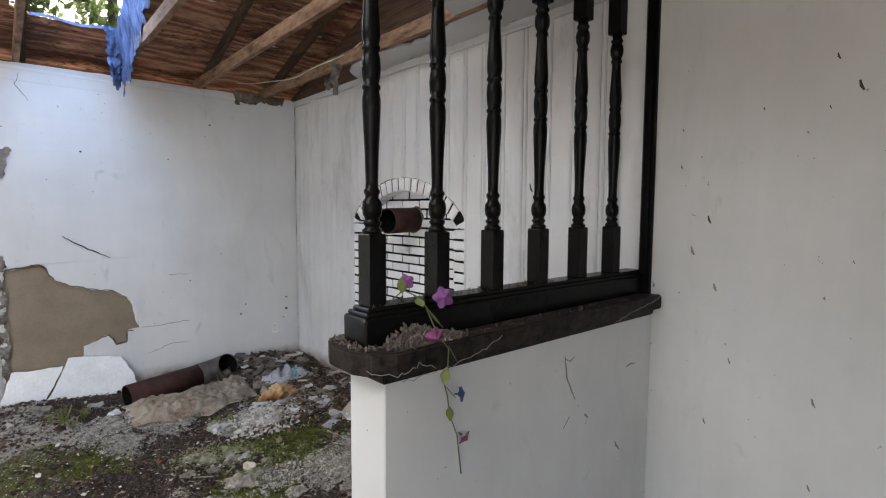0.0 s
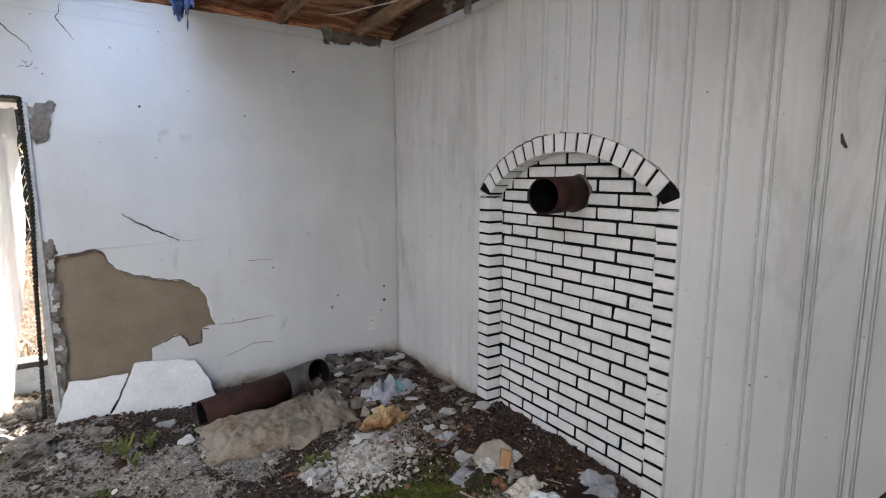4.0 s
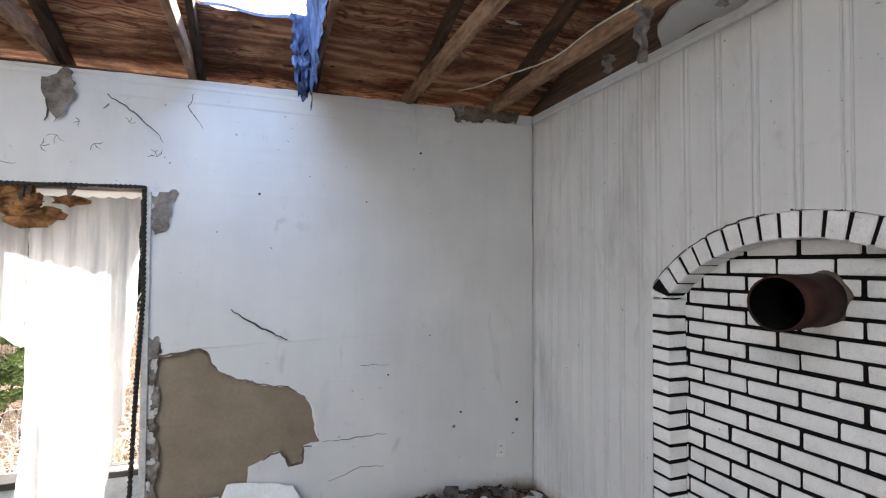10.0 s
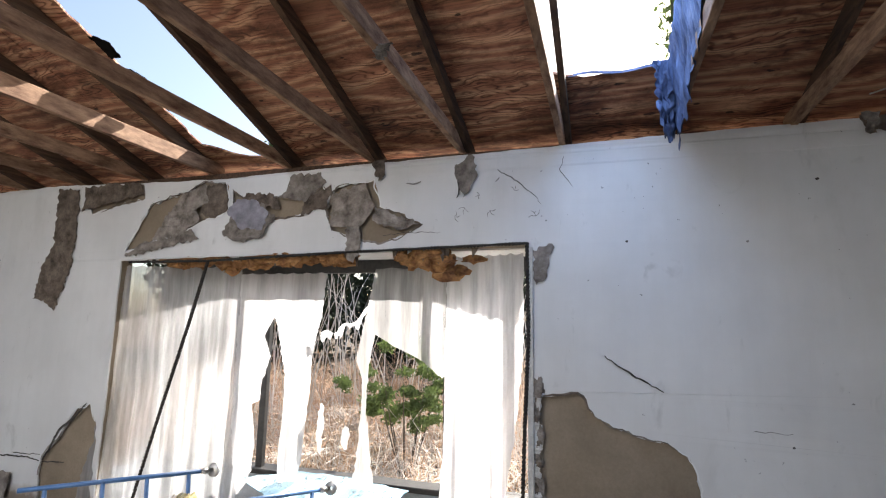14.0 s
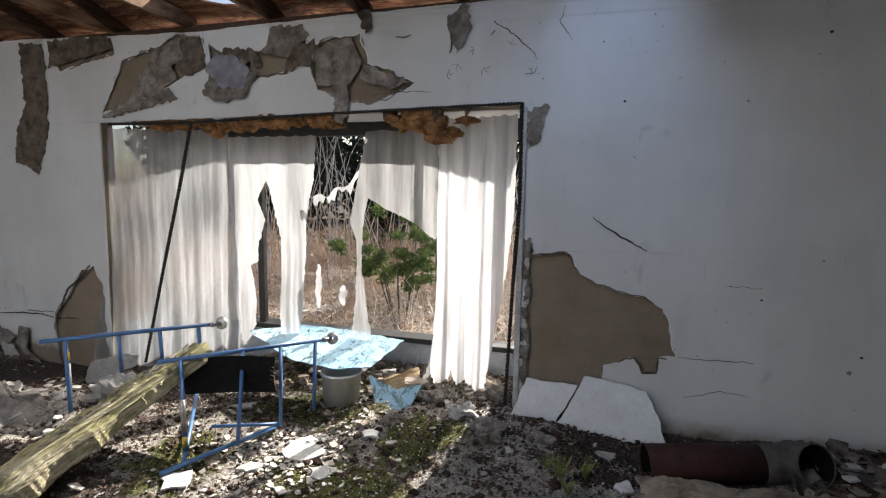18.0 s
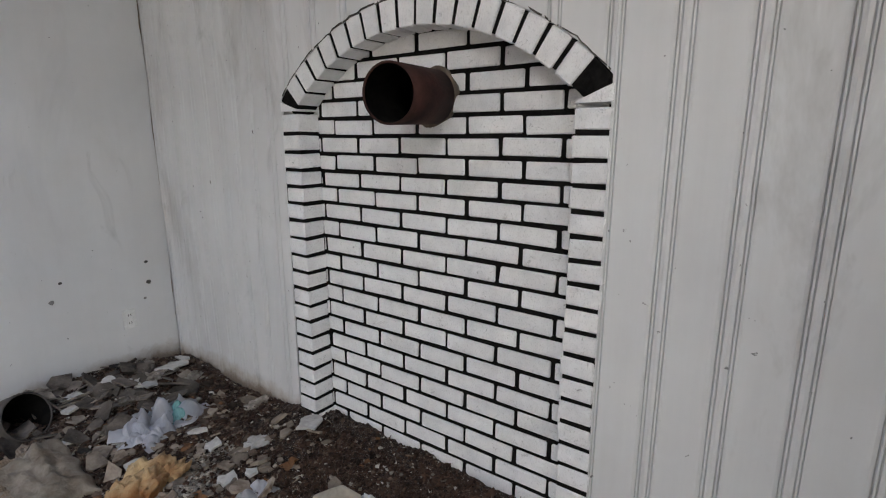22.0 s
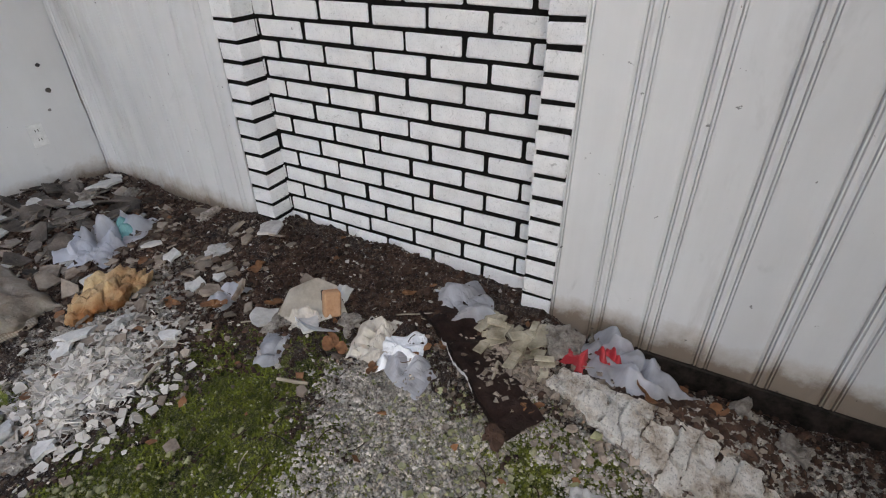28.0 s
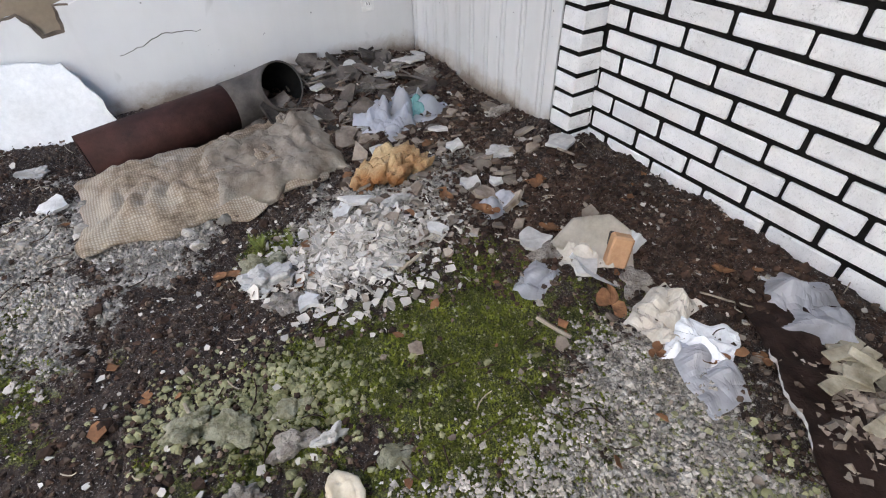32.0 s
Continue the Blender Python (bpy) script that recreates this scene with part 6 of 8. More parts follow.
def vine_leaf(at, aim, ln, w):
    bm = bmesh.new()
    m = look(hung(at), hung(aim))
    grid(bm, 8, 4, lambda a, b: m @ Vector(((b - 0.5) * 2 * w * math.sin(math.pi * min(0.97, a + 0.03)) , 0.25 * w * abs(b - 0.5) + 0.10 * ln * a * a, -ln * a)))
    part("leaf", bm, M_GREEN, vine, smooth=True)
for at, aim, ln, w in (((0.905, 1.46, 1.325), (0.88, 1.43, 1.42), 0.055, 0.014), ((0.945, 1.44, 1.31), (0.92, 1.36, 1.26), 0.045, 0.016), ((0.965, 1.42, 1.28), (1.0, 1.36, 1.18), 0.075, 0.014), ((0.975, 1.343, 1.185), (1.01, 1.33, 1.08), 0.065, 0.008), ((0.962, 1.345, 1.12), (0.935, 1.33, 1.06), 0.05, 0.016), ((0.985, 1.38, 1.05), (1.01, 1.36, 1.0), 0.045, 0.014), ((1.0, 1.388, 0.985), (0.975, 1.36, 0.93), 0.045, 0.013)):
    vine_leaf(at, aim, ln, w)

# ---------------------------------------------------------------- bay: curtains, rope, insulation, blue panel, bucket
def curtain_y(x):
    k = (x - WIN0) / (WIN1 - WIN0)
    return 5.37 + 0.22 * min(1.0, 4.2 * k, 4.2 * (1 - k))

def fold_y(u, z, zt, folds, amp, seed):
    """How far the cloth swings out of its plane: slow gathers that deepen downwards."""
    k = (zt - z) / 2.0
    ph = folds * u + 1.6 * nz(u * 1.7, k * 0.5, 1.0, seed)
    swing = math.sin(ph) + 0.45 * math.sin(2.1 * ph + 1.3 + 0.8 * k) + 0.22 * math.sin(4.7 * ph + seed)
    return amp * (0.35 + 0.8 * k) * (0.5 + 0.9 * abs(nz(u * 2.3, k * 0.7, 1.0, seed + 1))) * swing + 0.02 * nz(u * 5, z * 2.5, 1.0, seed + 4)

def cloth(label, material, pieces, folds, amp, seed, gather=0.012, nu=34, nv=70):
    """A hanging curtain. Each piece is a list of (z, left, right) from its top down."""
    zt = max(rows[0][0] for rows in pieces)
    mid = 0.5 * (pieces[0][0][1] + pieces[0][0][2])
    owner = thing("curtain", label, "curtain", (mid, curtain_y(mid), zt), "torn curtains of the window")
    for q, rows in enumerate(pieces):
        bm = bmesh.new()
        zs = [r[0] for r in rows]
        def edge(z, side):
            for (z0, *e0), (z1, *e1) in zip(rows, rows[1:]):
                if z1 <= z <= z0:
                    k = (z0 - z) / (z0 - z1)
                    return e0[side] * (1 - k) + e1[side] * k
            return rows[-1][1 + side]
        def f(a, b):
            z = zs[0] + (zs[-1] - zs[0]) * b
            inner = q > 0 or len(pieces) == 1
            rag = min(1.0, 6 * b) if inner else 0.6
            ul = edge(z, 0) + rag * (0.014 * nz(z, q, 9.0, seed) + 0.014 * nz(z, q, 27.0, seed) + 0.007 * nz(z, q, 70.0, seed))
            ur = edge(z, 1) + rag * (0.014 * nz(z, q, 9.0, seed + 6) + 0.014 * nz(z, q, 27.0, seed + 7) + 0.007 * nz(z, q, 70.0, seed))
            u = ul + (ur - ul) * a
            if b > 0.9 and inner:
                z += (b - 0.9) * 10 * (0.03 * nz(u, 0, 14.0, seed) + 0.02 * nz(u, 0, 40.0, seed))
            if b < 0.02 and q == 0:
                z -= gather * abs(math.sin(u * folds * 0.9))
            return (u, curtain_y(u) + fold_y(u, z, zt, folds, amp, seed) - 0.05 * ((zt - z) / 2.0) ** 2, z)
        grid(bm, nu, nv, f)
        part("cloth" if q == 0 else "torn_strip", bm, material, owner, smooth=True)

cloth("long white sheer curtain, pleated and stained", M_CURTAIN_SOFT, [[(2.03, -3.42, -2.42), (1.3, -3.45, -2.38), (0.6, -3.52, -2.34), (0.04, -3.60, -2.30)]], 34, 0.026, 1, nu=90)
cloth("torn white sheer curtain with long rips", M_CURTAIN, [
    [(1.97, -2.42, -1.63), (1.62, -2.42, -1.66)],
    [(1.62, -2.42, -2.09), (1.47, -2.42, -2.16), (1.29, -2.41, -2.10), (1.14, -2.41, -2.15), (0.97, -2.41, -2.15), (0.94, -2.40, -2.24), (0.78, -2.40, -2.20), (0.66, -2.38, -2.17), (0.46, -2.36, -2.17), (0.27, -2.36, -2.30)],
    [(1.62, -2.09, -1.66), (1.52, -2.05, -1.68), (1.29, -2.0, -1.72), (1.17, -1.95, -1.73), (0.86, -1.94, -1.75), (0.60, -1.94, -1.77), (0.36, -1.95, -1.80)]], 27, 0.024, 2)
cloth("thin torn curtain hanging in a ragged strip", M_CURTAIN_THIN, [
    [(2.0, -1.21, -0.62), (1.69, -1.28, -0.63), (1.50, -1.315, -0.635)],
    [(1.50, -1.315, -1.20), (1.30, -1.35, -1.235), (1.18, -1.29, -1.245), (0.98, -1.285, -1.245), (0.82, -1.29, -1.22), (0.5, -1.33, -1.18), (0.38, -1.36, -1.15), (0.20, -1.36, -1.18), (0.08, -1.30, -1.26)],
    [(1.50, -1.20, -0.635), (1.42, -1.06, -0.635), (1.39, -0.96, -0.635), (1.32, -0.82, -0.64), (1.22, -0.68, -0.645)]], 16, 0.016, 3)
cloth("long white sheer curtain gathered in pleats", M_CURTAIN, [
    [(2.06, -0.63, -0.07), (1.4, -0.64, -0.075), (0.85, -0.63, -0.14), (0.5, -0.66, -0.20), (0.30, -0.69, -0.235)],
    [(0.30, -0.69, -0.50), (0.20, -0.72, -0.54), (0.10, -0.74, -0.60)],
    [(0.30, -0.50, -0.235), (0.15, -0.46, -0.26), (0.02, -0.37, -0.29)]], 44, 0.030, 4, nu=80)
bm = bmesh.new()
grid(bm, 40, 6, lambda a, b: (-1.74 + 0.40 * a, 5.72 + 0.02 * math.sin(9 * a), 1.50 + 0.20 * a * a + 0.02 * math.sin(15 * a) - (0.05 + 0.03 * math.sin(17 * a) + 0.02 * math.sin(41 * a)) * b))
solo("curtain_shred", bm, M_CURTAIN, "white shred of curtain strung across the window", "curtain")
for k, (x, z, ln, w) in enumerate(((-1.72, 0.95, 0.37, 0.05), (-1.50, 0.79, 0.17, 0.07))):
    bm = bmesh.new()
    grid(bm, 5, 26, lambda a, b: (x + (a - 0.5) * (0.02 + w * abs(math.sin(math.pi * b)) * (0.6 + 0.8 * abs(nz(b * 9, k, 1.0)))) + 0.015 * nz(b * 7, k, 1.0), 5.75 + 0.01 * math.sin(7 * b), z - ln * b))
    solo("curtain_shred", bm, M_CURTAIN, "small white shred of curtain cloth in the window", "curtain")

def twisted(pts, r, name, label):
    bm = bmesh.new()
    pts = [Vector(p) for p in pts]
    path = [a.lerp(b, i / 60) for a, b in zip(pts, pts[1:]) for i in range(60)] + [pts[-1]]
    dist = 0.0
    turns = [0.0]
    for a, b in zip(path, path[1:]):
        dist += (b - a).length
        turns.append(dist / 0.05 * 2 * math.pi)
    for ph in (0, math.pi):
        q = []
        for i, p in enumerate(path):
            d = (path[min(i + 1, len(path) - 1)] - path[max(i - 1, 0)]).normalized()
            s1 = d.cross(Vector((0, 1, 0))).normalized()
            s2 = d.cross(s1)
            q.append(p + r * 0.75 * (math.cos(turns[i] + ph) * s1 + math.sin(turns[i] + ph) * s2))
        tube(bm, q, r * 0.8, 5)
    return solo(name, bm, M_ROPE, label, "rope", smooth=True)
twisted([(-3.30, 5.285, 2.045), (-2.5, 5.28, 2.04), (-1.4, 5.28, 2.075), (-0.035, 5.285, 2.105)], 0.009, "twisted_rope", "dark twisted rope along the window head")
twisted([(-0.035, 5.285, 2.105), (-0.03, 5.287, 1.5), (-0.055, 5.285, 0.98), (-0.085, 5.28, 0.12)], 0.010, "twisted_rope", "dark twisted rope down the window side")
twisted([(-2.49, 5.27, 2.04), (-2.62, 5.265, 1.55), (-2.78, 5.26, 1.0), (-3.02, 5.25, 0.14)], 0.010, "hanging_rope", "dark twisted rope hanging before the curtain")

for k, (x, w, h) in enumerate(((-2.28, 0.20, 0.16), (-2.02, 0.22, 0.10), (-1.78, 0.14, 0.07), (-1.44, 0.09, 0.09), (-0.58, 0.20, 0.22), (-0.80, 0.14, 0.11), (-2.9, 0.10, 0.07), (-2.65, 0.12, 0.06))):
    bm = bmesh.new()
    rk = random.Random(k)
    for q in range(20):
        px = x + w * rk.uniform(-1, 1)
        fall = h * (1 - 0.8 * abs(px - x) / w)
        vs = lump(bm, (px, 5.38 + rk.uniform(-0.05, 0.05), WTOP - 0.005 - fall * rk.uniform(0.1, 0.9)), (0.06 * rk.uniform(0.6, 1.4), 0.035, 0.040 * rk.uniform(0.5, 1.3)), k + q * 1.3, 0.5, 2)
        for v in vs:
            v.co += Vector((0.8, 0.5, 1)) * 0.012 * noise.noise(v.co * 60)
    solo("insulation_tuft", bm, M_FOAMB, "orange-brown insulation hanging from the broken window head", "insulation", "insulation tufts")
bm = bmesh.new()
for k in range(26):
    x = random.uniform(-3.3, -0.4)
    pts = [(x, 2.09), (x + 0.05, 2.09), (x + 0.045 * random.random(), 2.09 - random.uniform(0.03, 0.12))]
    sheet(bm, pts, [], lambda u, v, d: (u, 5.31 + 0.004 * k % 0.03 + d, v), 0.003)
solo("torn_shreds", bm, M_STAIN, "dark torn paper shreds along the window head", "debris", kind="stuff")
solo("window_casing", boxes((-0.035, 0.0, 5.285, 5.30, 0.12, 2.08), bevel=0.003), M_GYPSUM, "crusted white casing strip beside the window", "casing")

bm = bmesh.new()
BLUE_EDGE = [(-1.70, 5.20), (-1.45, 5.14), (-1.209, 5.12), (-1.004, 5.20), (-0.912, 5.60), (-1.415, 5.68), (-1.857, 5.68), (-2.243, 5.55)]
sheet(bm, ragged(BLUE_EDGE, 0.05, 0.012, 6), [], lambda u, v, d: (u, v, 0.335 + 0.20 * (v - 5.14) - 0.05 * max(0.0, -1.75 - u) + 0.012 * nz(u, v, 3.0, 2) + d), 0.006)
solo("blue_plastic_sheet", bm, M_BLUEPANEL, "pale blue wet plastic sheet lying below the window", "plastic sheet")
bm = bmesh.new()
sheet(bm, [(-1.02, 5.20), (-0.80, 5.16), (-0.64, 5.22), (-0.68, 5.06), (-0.84, 4.98)], [], lambda u, v, d: (u, v, 0.10 + 0.85 * (v - 4.98) - 0.12 * (u + 1.02) + d), 0.006)
solo("blue_shard", bm, M_BLUEPANEL, "pale blue plastic shard leaning on rubble", "plastic sheet")
for k, (x, y, w, r) in enumerate(((-0.86, 5.42, 0.17, 18), (-0.72, 5.34, 0.12, -30), (-0.98, 5.36, 0.10, 50))):
    bm = bmesh.new()
    pts = [(w * (0.8 + 0.3 * math.sin(q * 2.3 + k)) * math.cos(q), 0.6 * w * (0.8 + 0.3 * math.sin(q * 3.1 + k)) * math.sin(q)) for q in np.linspace(0, 5.6, 9)]
    sheet(bm, ragged(pts, 0.03, 0.008, k), [], lambda u, v, d: (u, v, d + 0.02 * nz(u, v, 8, k)), 0.02)
    ob = solo("broken_board", bm, (M_FOAM, M_PLATE, M_ROT)[k], "broken tan wallboard piece heaped under the window", "board", "broken boards under the window")
    ob.matrix_basis = pose(x, y, floor_h(x, y) + 0.05 + 0.05 * k, 34 - 20 * k, 12 * k - 20, r)
bucket = thing("bucket", "dirty white plastic bucket under the blue sheet", "bucket", (-1.25, 5.24, floor_h(-1.25, 5.24)))
bm = bmesh.new()
lathe(bm, [(0.001, 0.0), (0.125, 0.0), (0.140, 0.22), (0.146, 0.22), (0.146, 0.24), (0.136, 0.24), (0.12, 0.02)], 24, pose(-1.25, 5.24, floor_h(-1.25, 5.24) - 0.03))
part("body", bm, M_WHITE, bucket, smooth=True)

# ---------------------------------------------------------------- overturned walker and mossy plank
walker = thing("walking_frame", "overturned blue walking frame with castor wheels", "walking frame", (-1.8, 4.5, 0.06))
def tube_part(name, pts, r, mat=M_BLUE, lab=""):
    bm = bmesh.new()
    tube(bm, pts, r, 10)
    return part(name, bm, mat, walker, lab, smooth=True)
B0, B1, A0, A1 = Vector((-1.95, 4.34, 0.56)), Vector((-1.29, 5.09, 0.55)), Vector((-2.66, 4.20, 0.65)), Vector((-2.0, 4.86, 0.65))
tube_part("side_rail", (B0, B1), 0.0135)
tube_part("side_rail", (A0, A1), 0.0135)
def along(a, b, k):
    return a.lerp(b, k)
for k, foot in ((0.12, (-1.72, 4.28, 0.06)), (0.47, (-1.50, 4.44, 0.08)), (0.70, (-1.40, 4.72, 0.08)), (0.93, (-1.31, 4.96, 0.10))):
    tube_part("leg", (along(B0, B1, k), foot), 0.012)
for k, dz in ((0.13, 0.47), (0.42, 0.24), (0.66, 0.24), (0.90, 0.24)):
    p = along(A0, A1, k)
    tube_part("leg", (p, (p.x + 0.03, p.y - 0.02, p.z - dz)), 0.012)
tube_part("lower_rail", ((-1.70, 4.08, 0.07), (-1.42, 4.70, 0.09)), 0.013)
tube_part("cross_bar", ((-1.66, 4.2, 0.07), (-2.2, 4.9, 0.12)), 0.012)
tube_part("cross_bar", ((-1.75, 4.52, 0.12), (-1.40, 4.74, 0.09)), 0.011)
for p, q in (((-1.725, 4.285, 0.20), (-1.74, 4.295, 0.38)), ((-2.56, 4.28, 0.32), (-2.565, 4.285, 0.50))):
    tube_part("leg_extension", (p, q), 0.0145, M_STEEL, "bare steel extension tube")
tube_part("sticker", ((-2.567, 4.287, 0.52), (-2.57, 4.287, 0.57)), 0.0146, M_YELLOW, "yellow sticker")
tube_part("sticker", ((-1.722, 4.281, 0.12), (-1.724, 4.283, 0.17)), 0.0146, M_YELLOW, "yellow sticker")
for end in (B1, A1):
    bm = bmesh.new()
    lathe(bm, [(0.012, -0.014), (0.038, -0.014), (0.042, -0.008), (0.042, 0.008), (0.038, 0.014), (0.012, 0.014)], 20, Matrix.Translation(end + Vector((0.035, 0.035, 0.0))) @ Matrix.Rotation(radians(80), 4, "X"))
    wh = part("castor", bm, M_STEEL, walker, "grey castor wheel", smooth=True)
    bm = bmesh.new()
    box(bm, -0.02, 0.02, -0.025, 0.025, -0.015, 0.015, 0.004, Matrix.Translation(end))
    part("castor_fork", bm, M_STEEL, wh)
seat_bm = bmesh.new()
S0, S1 = Vector((-1.93, 4.52, 0.53)), Vector((-1.43, 4.72, 0.52))
grid(seat_bm, 20, 8, lambda a, b: S0.lerp(S1, a) + Vector((0.01 * math.sin(3 * a), -0.02 * math.sin(math.pi * b), -0.23 * b + 0.015 * math.sin(2.5 * a))))
bmesh.ops.solidify(seat_bm, geom=seat_bm.faces[:], thickness=0.02)
back = part("backrest", seat_bm, M_CLOTH, walker, "black cloth backrest panel")
bm = bmesh.new()
for k in range(3):
    rg = bmesh.ops.create_circle(bm, segments=14, radius=0.013)
    bmesh.ops.transform(bm, verts=rg["verts"], matrix=Matrix.Translation((-1.437, 4.695, 0.46 - 0.028 * k)) @ Matrix.Rotation(radians(70), 4, "X"))
r2 = bmesh.ops.extrude_edge_only(bm, edges=bm.edges[:])
bmesh.ops.translate(bm, verts=[v for v in r2["geom"] if isinstance(v, bmesh.types.BMVert)], vec=(0.003, -0.006, 0))
part("badge", bm, M_STEEL, back, "small pale round badges")

plank = bmesh.new()
P0, P1 = Vector((-2.30, 3.57, 0.03)), Vector((-1.885, 4.63, 0.555))
along_d = (P1 - P0).normalized()
side_d = along_d.cross(Vector((0, 0, 1))).normalized()
up_d = side_d.cross(along_d)
L = (P1 - P0).length
def plank_pt(a, b, top):
    w = 0.165 * (1.0 - 0.40 * a) * (1 + 0.22 * nz(a * 4, 7 if b > 0.5 else 2, 2.0) + 0.10 * nz(a * 18, 3 if b > 0.5 else 5, 2.0))
    p = P0 + along_d * (L * a * (1 + 0.05 * nz(b, a, 8.0))) + side_d * ((b - 0.5) * 2 * w)
    t = 0.045 * (1 - 0.4 * a)
    rough_top = 0.035 * abs(nz(a * 1.0, b * 7, 2.0, 4)) + 0.014 * nz(a * 1.5, b * 30, 2.0, 9) + 0.006 * nz(a * 9, b * 20, 2.0, 6) - 0.05 * max(0, 0.25 - a) * 4 * abs(nz(a * 6, b * 6, 2.0, 2))
    return p + up_d * (t + rough_top if top else -t)
v1, f1 = grid(plank, 90, 36, lambda a, b: plank_pt(a, b, True))
v2, f2 = grid(plank, 90, 36, lambda a, b: plank_pt(a, b, False))
for i in range(90):
    for j in (0, 36):
        plank.faces.new((v1[i][j], v1[i + 1][j], v2[i + 1][j], v2[i][j]))
for j in range(36):
    for i in (0, 90):
        plank.faces.new((v1[i][j], v1[i][j + 1], v2[i][j + 1], v2[i][j]))
bmesh.ops.recalc_face_normals(plank, faces=plank.faces)
solo("mossy_plank", plank, M_OLDWOOD, "thick mossy rotten plank leaning on the walking frame", "plank")
bm = bmesh.new()
rp = random.Random(77)
for k in range(60):
    a, b = rp.uniform(0.30, 0.97), rp.uniform(0.02, 0.34) if k % 4 else rp.uniform(0.3, 0.9)
    p = plank_pt(a, b, True)
    w, d = rp.uniform(0.008, 0.028), rp.uniform(0.004, 0.012)
    frame_m = Matrix((along_d, side_d, up_d)).transposed().to_4x4()
    box(bm, -w, w, -d, d, 0.0, 0.005, 0.001, Matrix.Translation(p + up_d * 0.004) @ frame_m @ pose(0, 0, 0, rp.gauss(0, 22), rp.gauss(0, 14), rp.gauss(0, 25)))
tagged(new("bark_flakes", mesh_of(bm, "bark_flakes", M_ROT)), "pale flakes splitting off the rotten plank", "debris", kind="stuff")
log = bmesh.new()
def rot(a, b):
    x = -4.7 + 2.0 * a + 0.06 * nz(a * 5, b * 3, 2.0, 1)
    y = 3.80 + 0.35 * a + (b - 0.5) * (0.46 - 0.12 * a) + 0.04 * nz(a * 9, b * 2, 2.0, 2)
    edge = max(0.0, math.sin(math.pi * b)) ** 0.5 * min(1.0, 6 * a, 6 * (1 - a))
    layers = 0.03 * math.floor(4 * (b + 0.25 * nz(a * 3, b * 2, 1.5, 6))) 
    rough = 0.05 * abs(nz(x * 2, y * 9, 1.0, 3)) + 0.035 * abs(nz(x * 9, y * 14, 1.0, 4)) + 0.022 * nz(x * 24, y * 30, 1.0, 5)
    return (x, y, floor_h(x, y) - 0.02 + edge * (0.16 * (1 - 0.4 * a) + layers + rough))
grid(log, 150, 50, rot)
solo("rotten_board", log, M_ROT, "crumbled grey rotten boards heaped on debris", "board", smooth=False)
for k in range(7):
    x = -5.95 + 0.17 * k
    structure("wall_stud", boxes((x, x + 0.12, 5.36, 5.40, -0.1, 0.52 + 0.1 * math.sin(k * 2.1))), M_SIDING, "dark brown board inside the torn wall", "stud")
structure("corner_post", boxes((-6.36, -6.26, 5.12, 5.24, -0.1, 2.72), bevel=0.006), M_SIDING, "dark wooden post in the far corner", "post")

# ---------------------------------------------------------------- tarp in the roof hole
bm = bmesh.new()
def tarp(a, b):
    y = 3.84 + 1.04 * a
    drop = (0.46 + 0.10 * nz(a, 0, 5.0, 2) + 0.07 * nz(a, 0, 17.0, 3) + 0.04 * nz(a, 0, 45.0, 3)) * (0.72 + 0.28 * min(1.0, 3 * a))
    x = 0.775 + 0.035 * min(1.0, 1.6 * b) + 0.022 * nz(a * 8, b * 2, 2.0, 1) + 0.014 * nz(a * 22, b * 2, 1.0, 5) + 0.006 * nz(a * 60, b * 3, 1.0, 5)
    return (x, y, roof_z(y) - 0.002 - drop * b)
grid(bm, 130, 20, tarp)
solo("blue_tarp", bm, M_TARP, "torn blue tarp hanging from the edge of the roof hole", "tarp", smooth=True)
bm = bmesh.new()
grid(bm, 18, 40, lambda a, b: (0.80 + (a - 0.5) * 0.21 * (1 - 0.60 * b) - 0.02 * b + 0.03 * nz(a * 3, b * 5, 2.0) + 0.010 * nz(a * 14, b * 3, 2.0), 4.87 + 0.05 * (a - 0.5) + 0.03 * nz(b * 4, a * 4, 2.0, 4), roof_z(4.86) + 0.01 - (0.47 - 0.16 * abs(nz(a * 6, 0, 1.0, 3)) - 0.12 * abs(a - 0.4)) * b))
solo("tarp_strip", bm, M_TARP, "frayed strip of blue tarp hanging before the wall", "tarp", smooth=True)
bm = bmesh.new()
grid(bm, 14, 3, lambda a, b: (0.26 + 0.55 * a, 4.885 + 0.03 * b, roof_z(4.885) - 0.005 + 0.03 * b + 0.01 * math.sin(9 * a)))
solo("tarp_edge", bm, M_TARP, "blue tarp edge along the roof hole", "tarp")
bm = bmesh.new()
rag = [(0.15, 0.02), (0.84, 0.02), (0.84, -0.01), (0.60, -0.015), (0.58, 0.0), (0.55, -0.02), (0.42, -0.012), (0.40, 0.012), (0.37, -0.03), (0.34, -0.05), (0.30, -0.045), (0.27, -0.07), (0.22, -0.06), (0.18, -0.075), (0.15, -0.04)]
sheet(bm, ragged(rag, 0.012, 0.006, 3), [], lambda u, v, d: (u, 3.83 - v * 1.1 + d, roof_z(3.83) - 0.004 + v * 0.35), 0.003)
solo("torn_felt", bm, M_NEARBLACK, "black torn roofing felt at the hole edge", "roofing felt")
bm = bmesh.new()
sheet(bm, ragged([(0, 0), (0.03, 0.0), (0.06, 0.16), (0.045, 0.26), (0.02, 0.2), (0.01, 0.1)], 0.015, 0.006, 5), [], lambda u, v, d: (0.23 + u, 3.98 + v, roof_z(3.98 + v) - 0.012 + d), 0.003)
solo("torn_felt", bm, M_NEARBLACK, "black strip of torn roofing felt in the hole", "roofing felt")
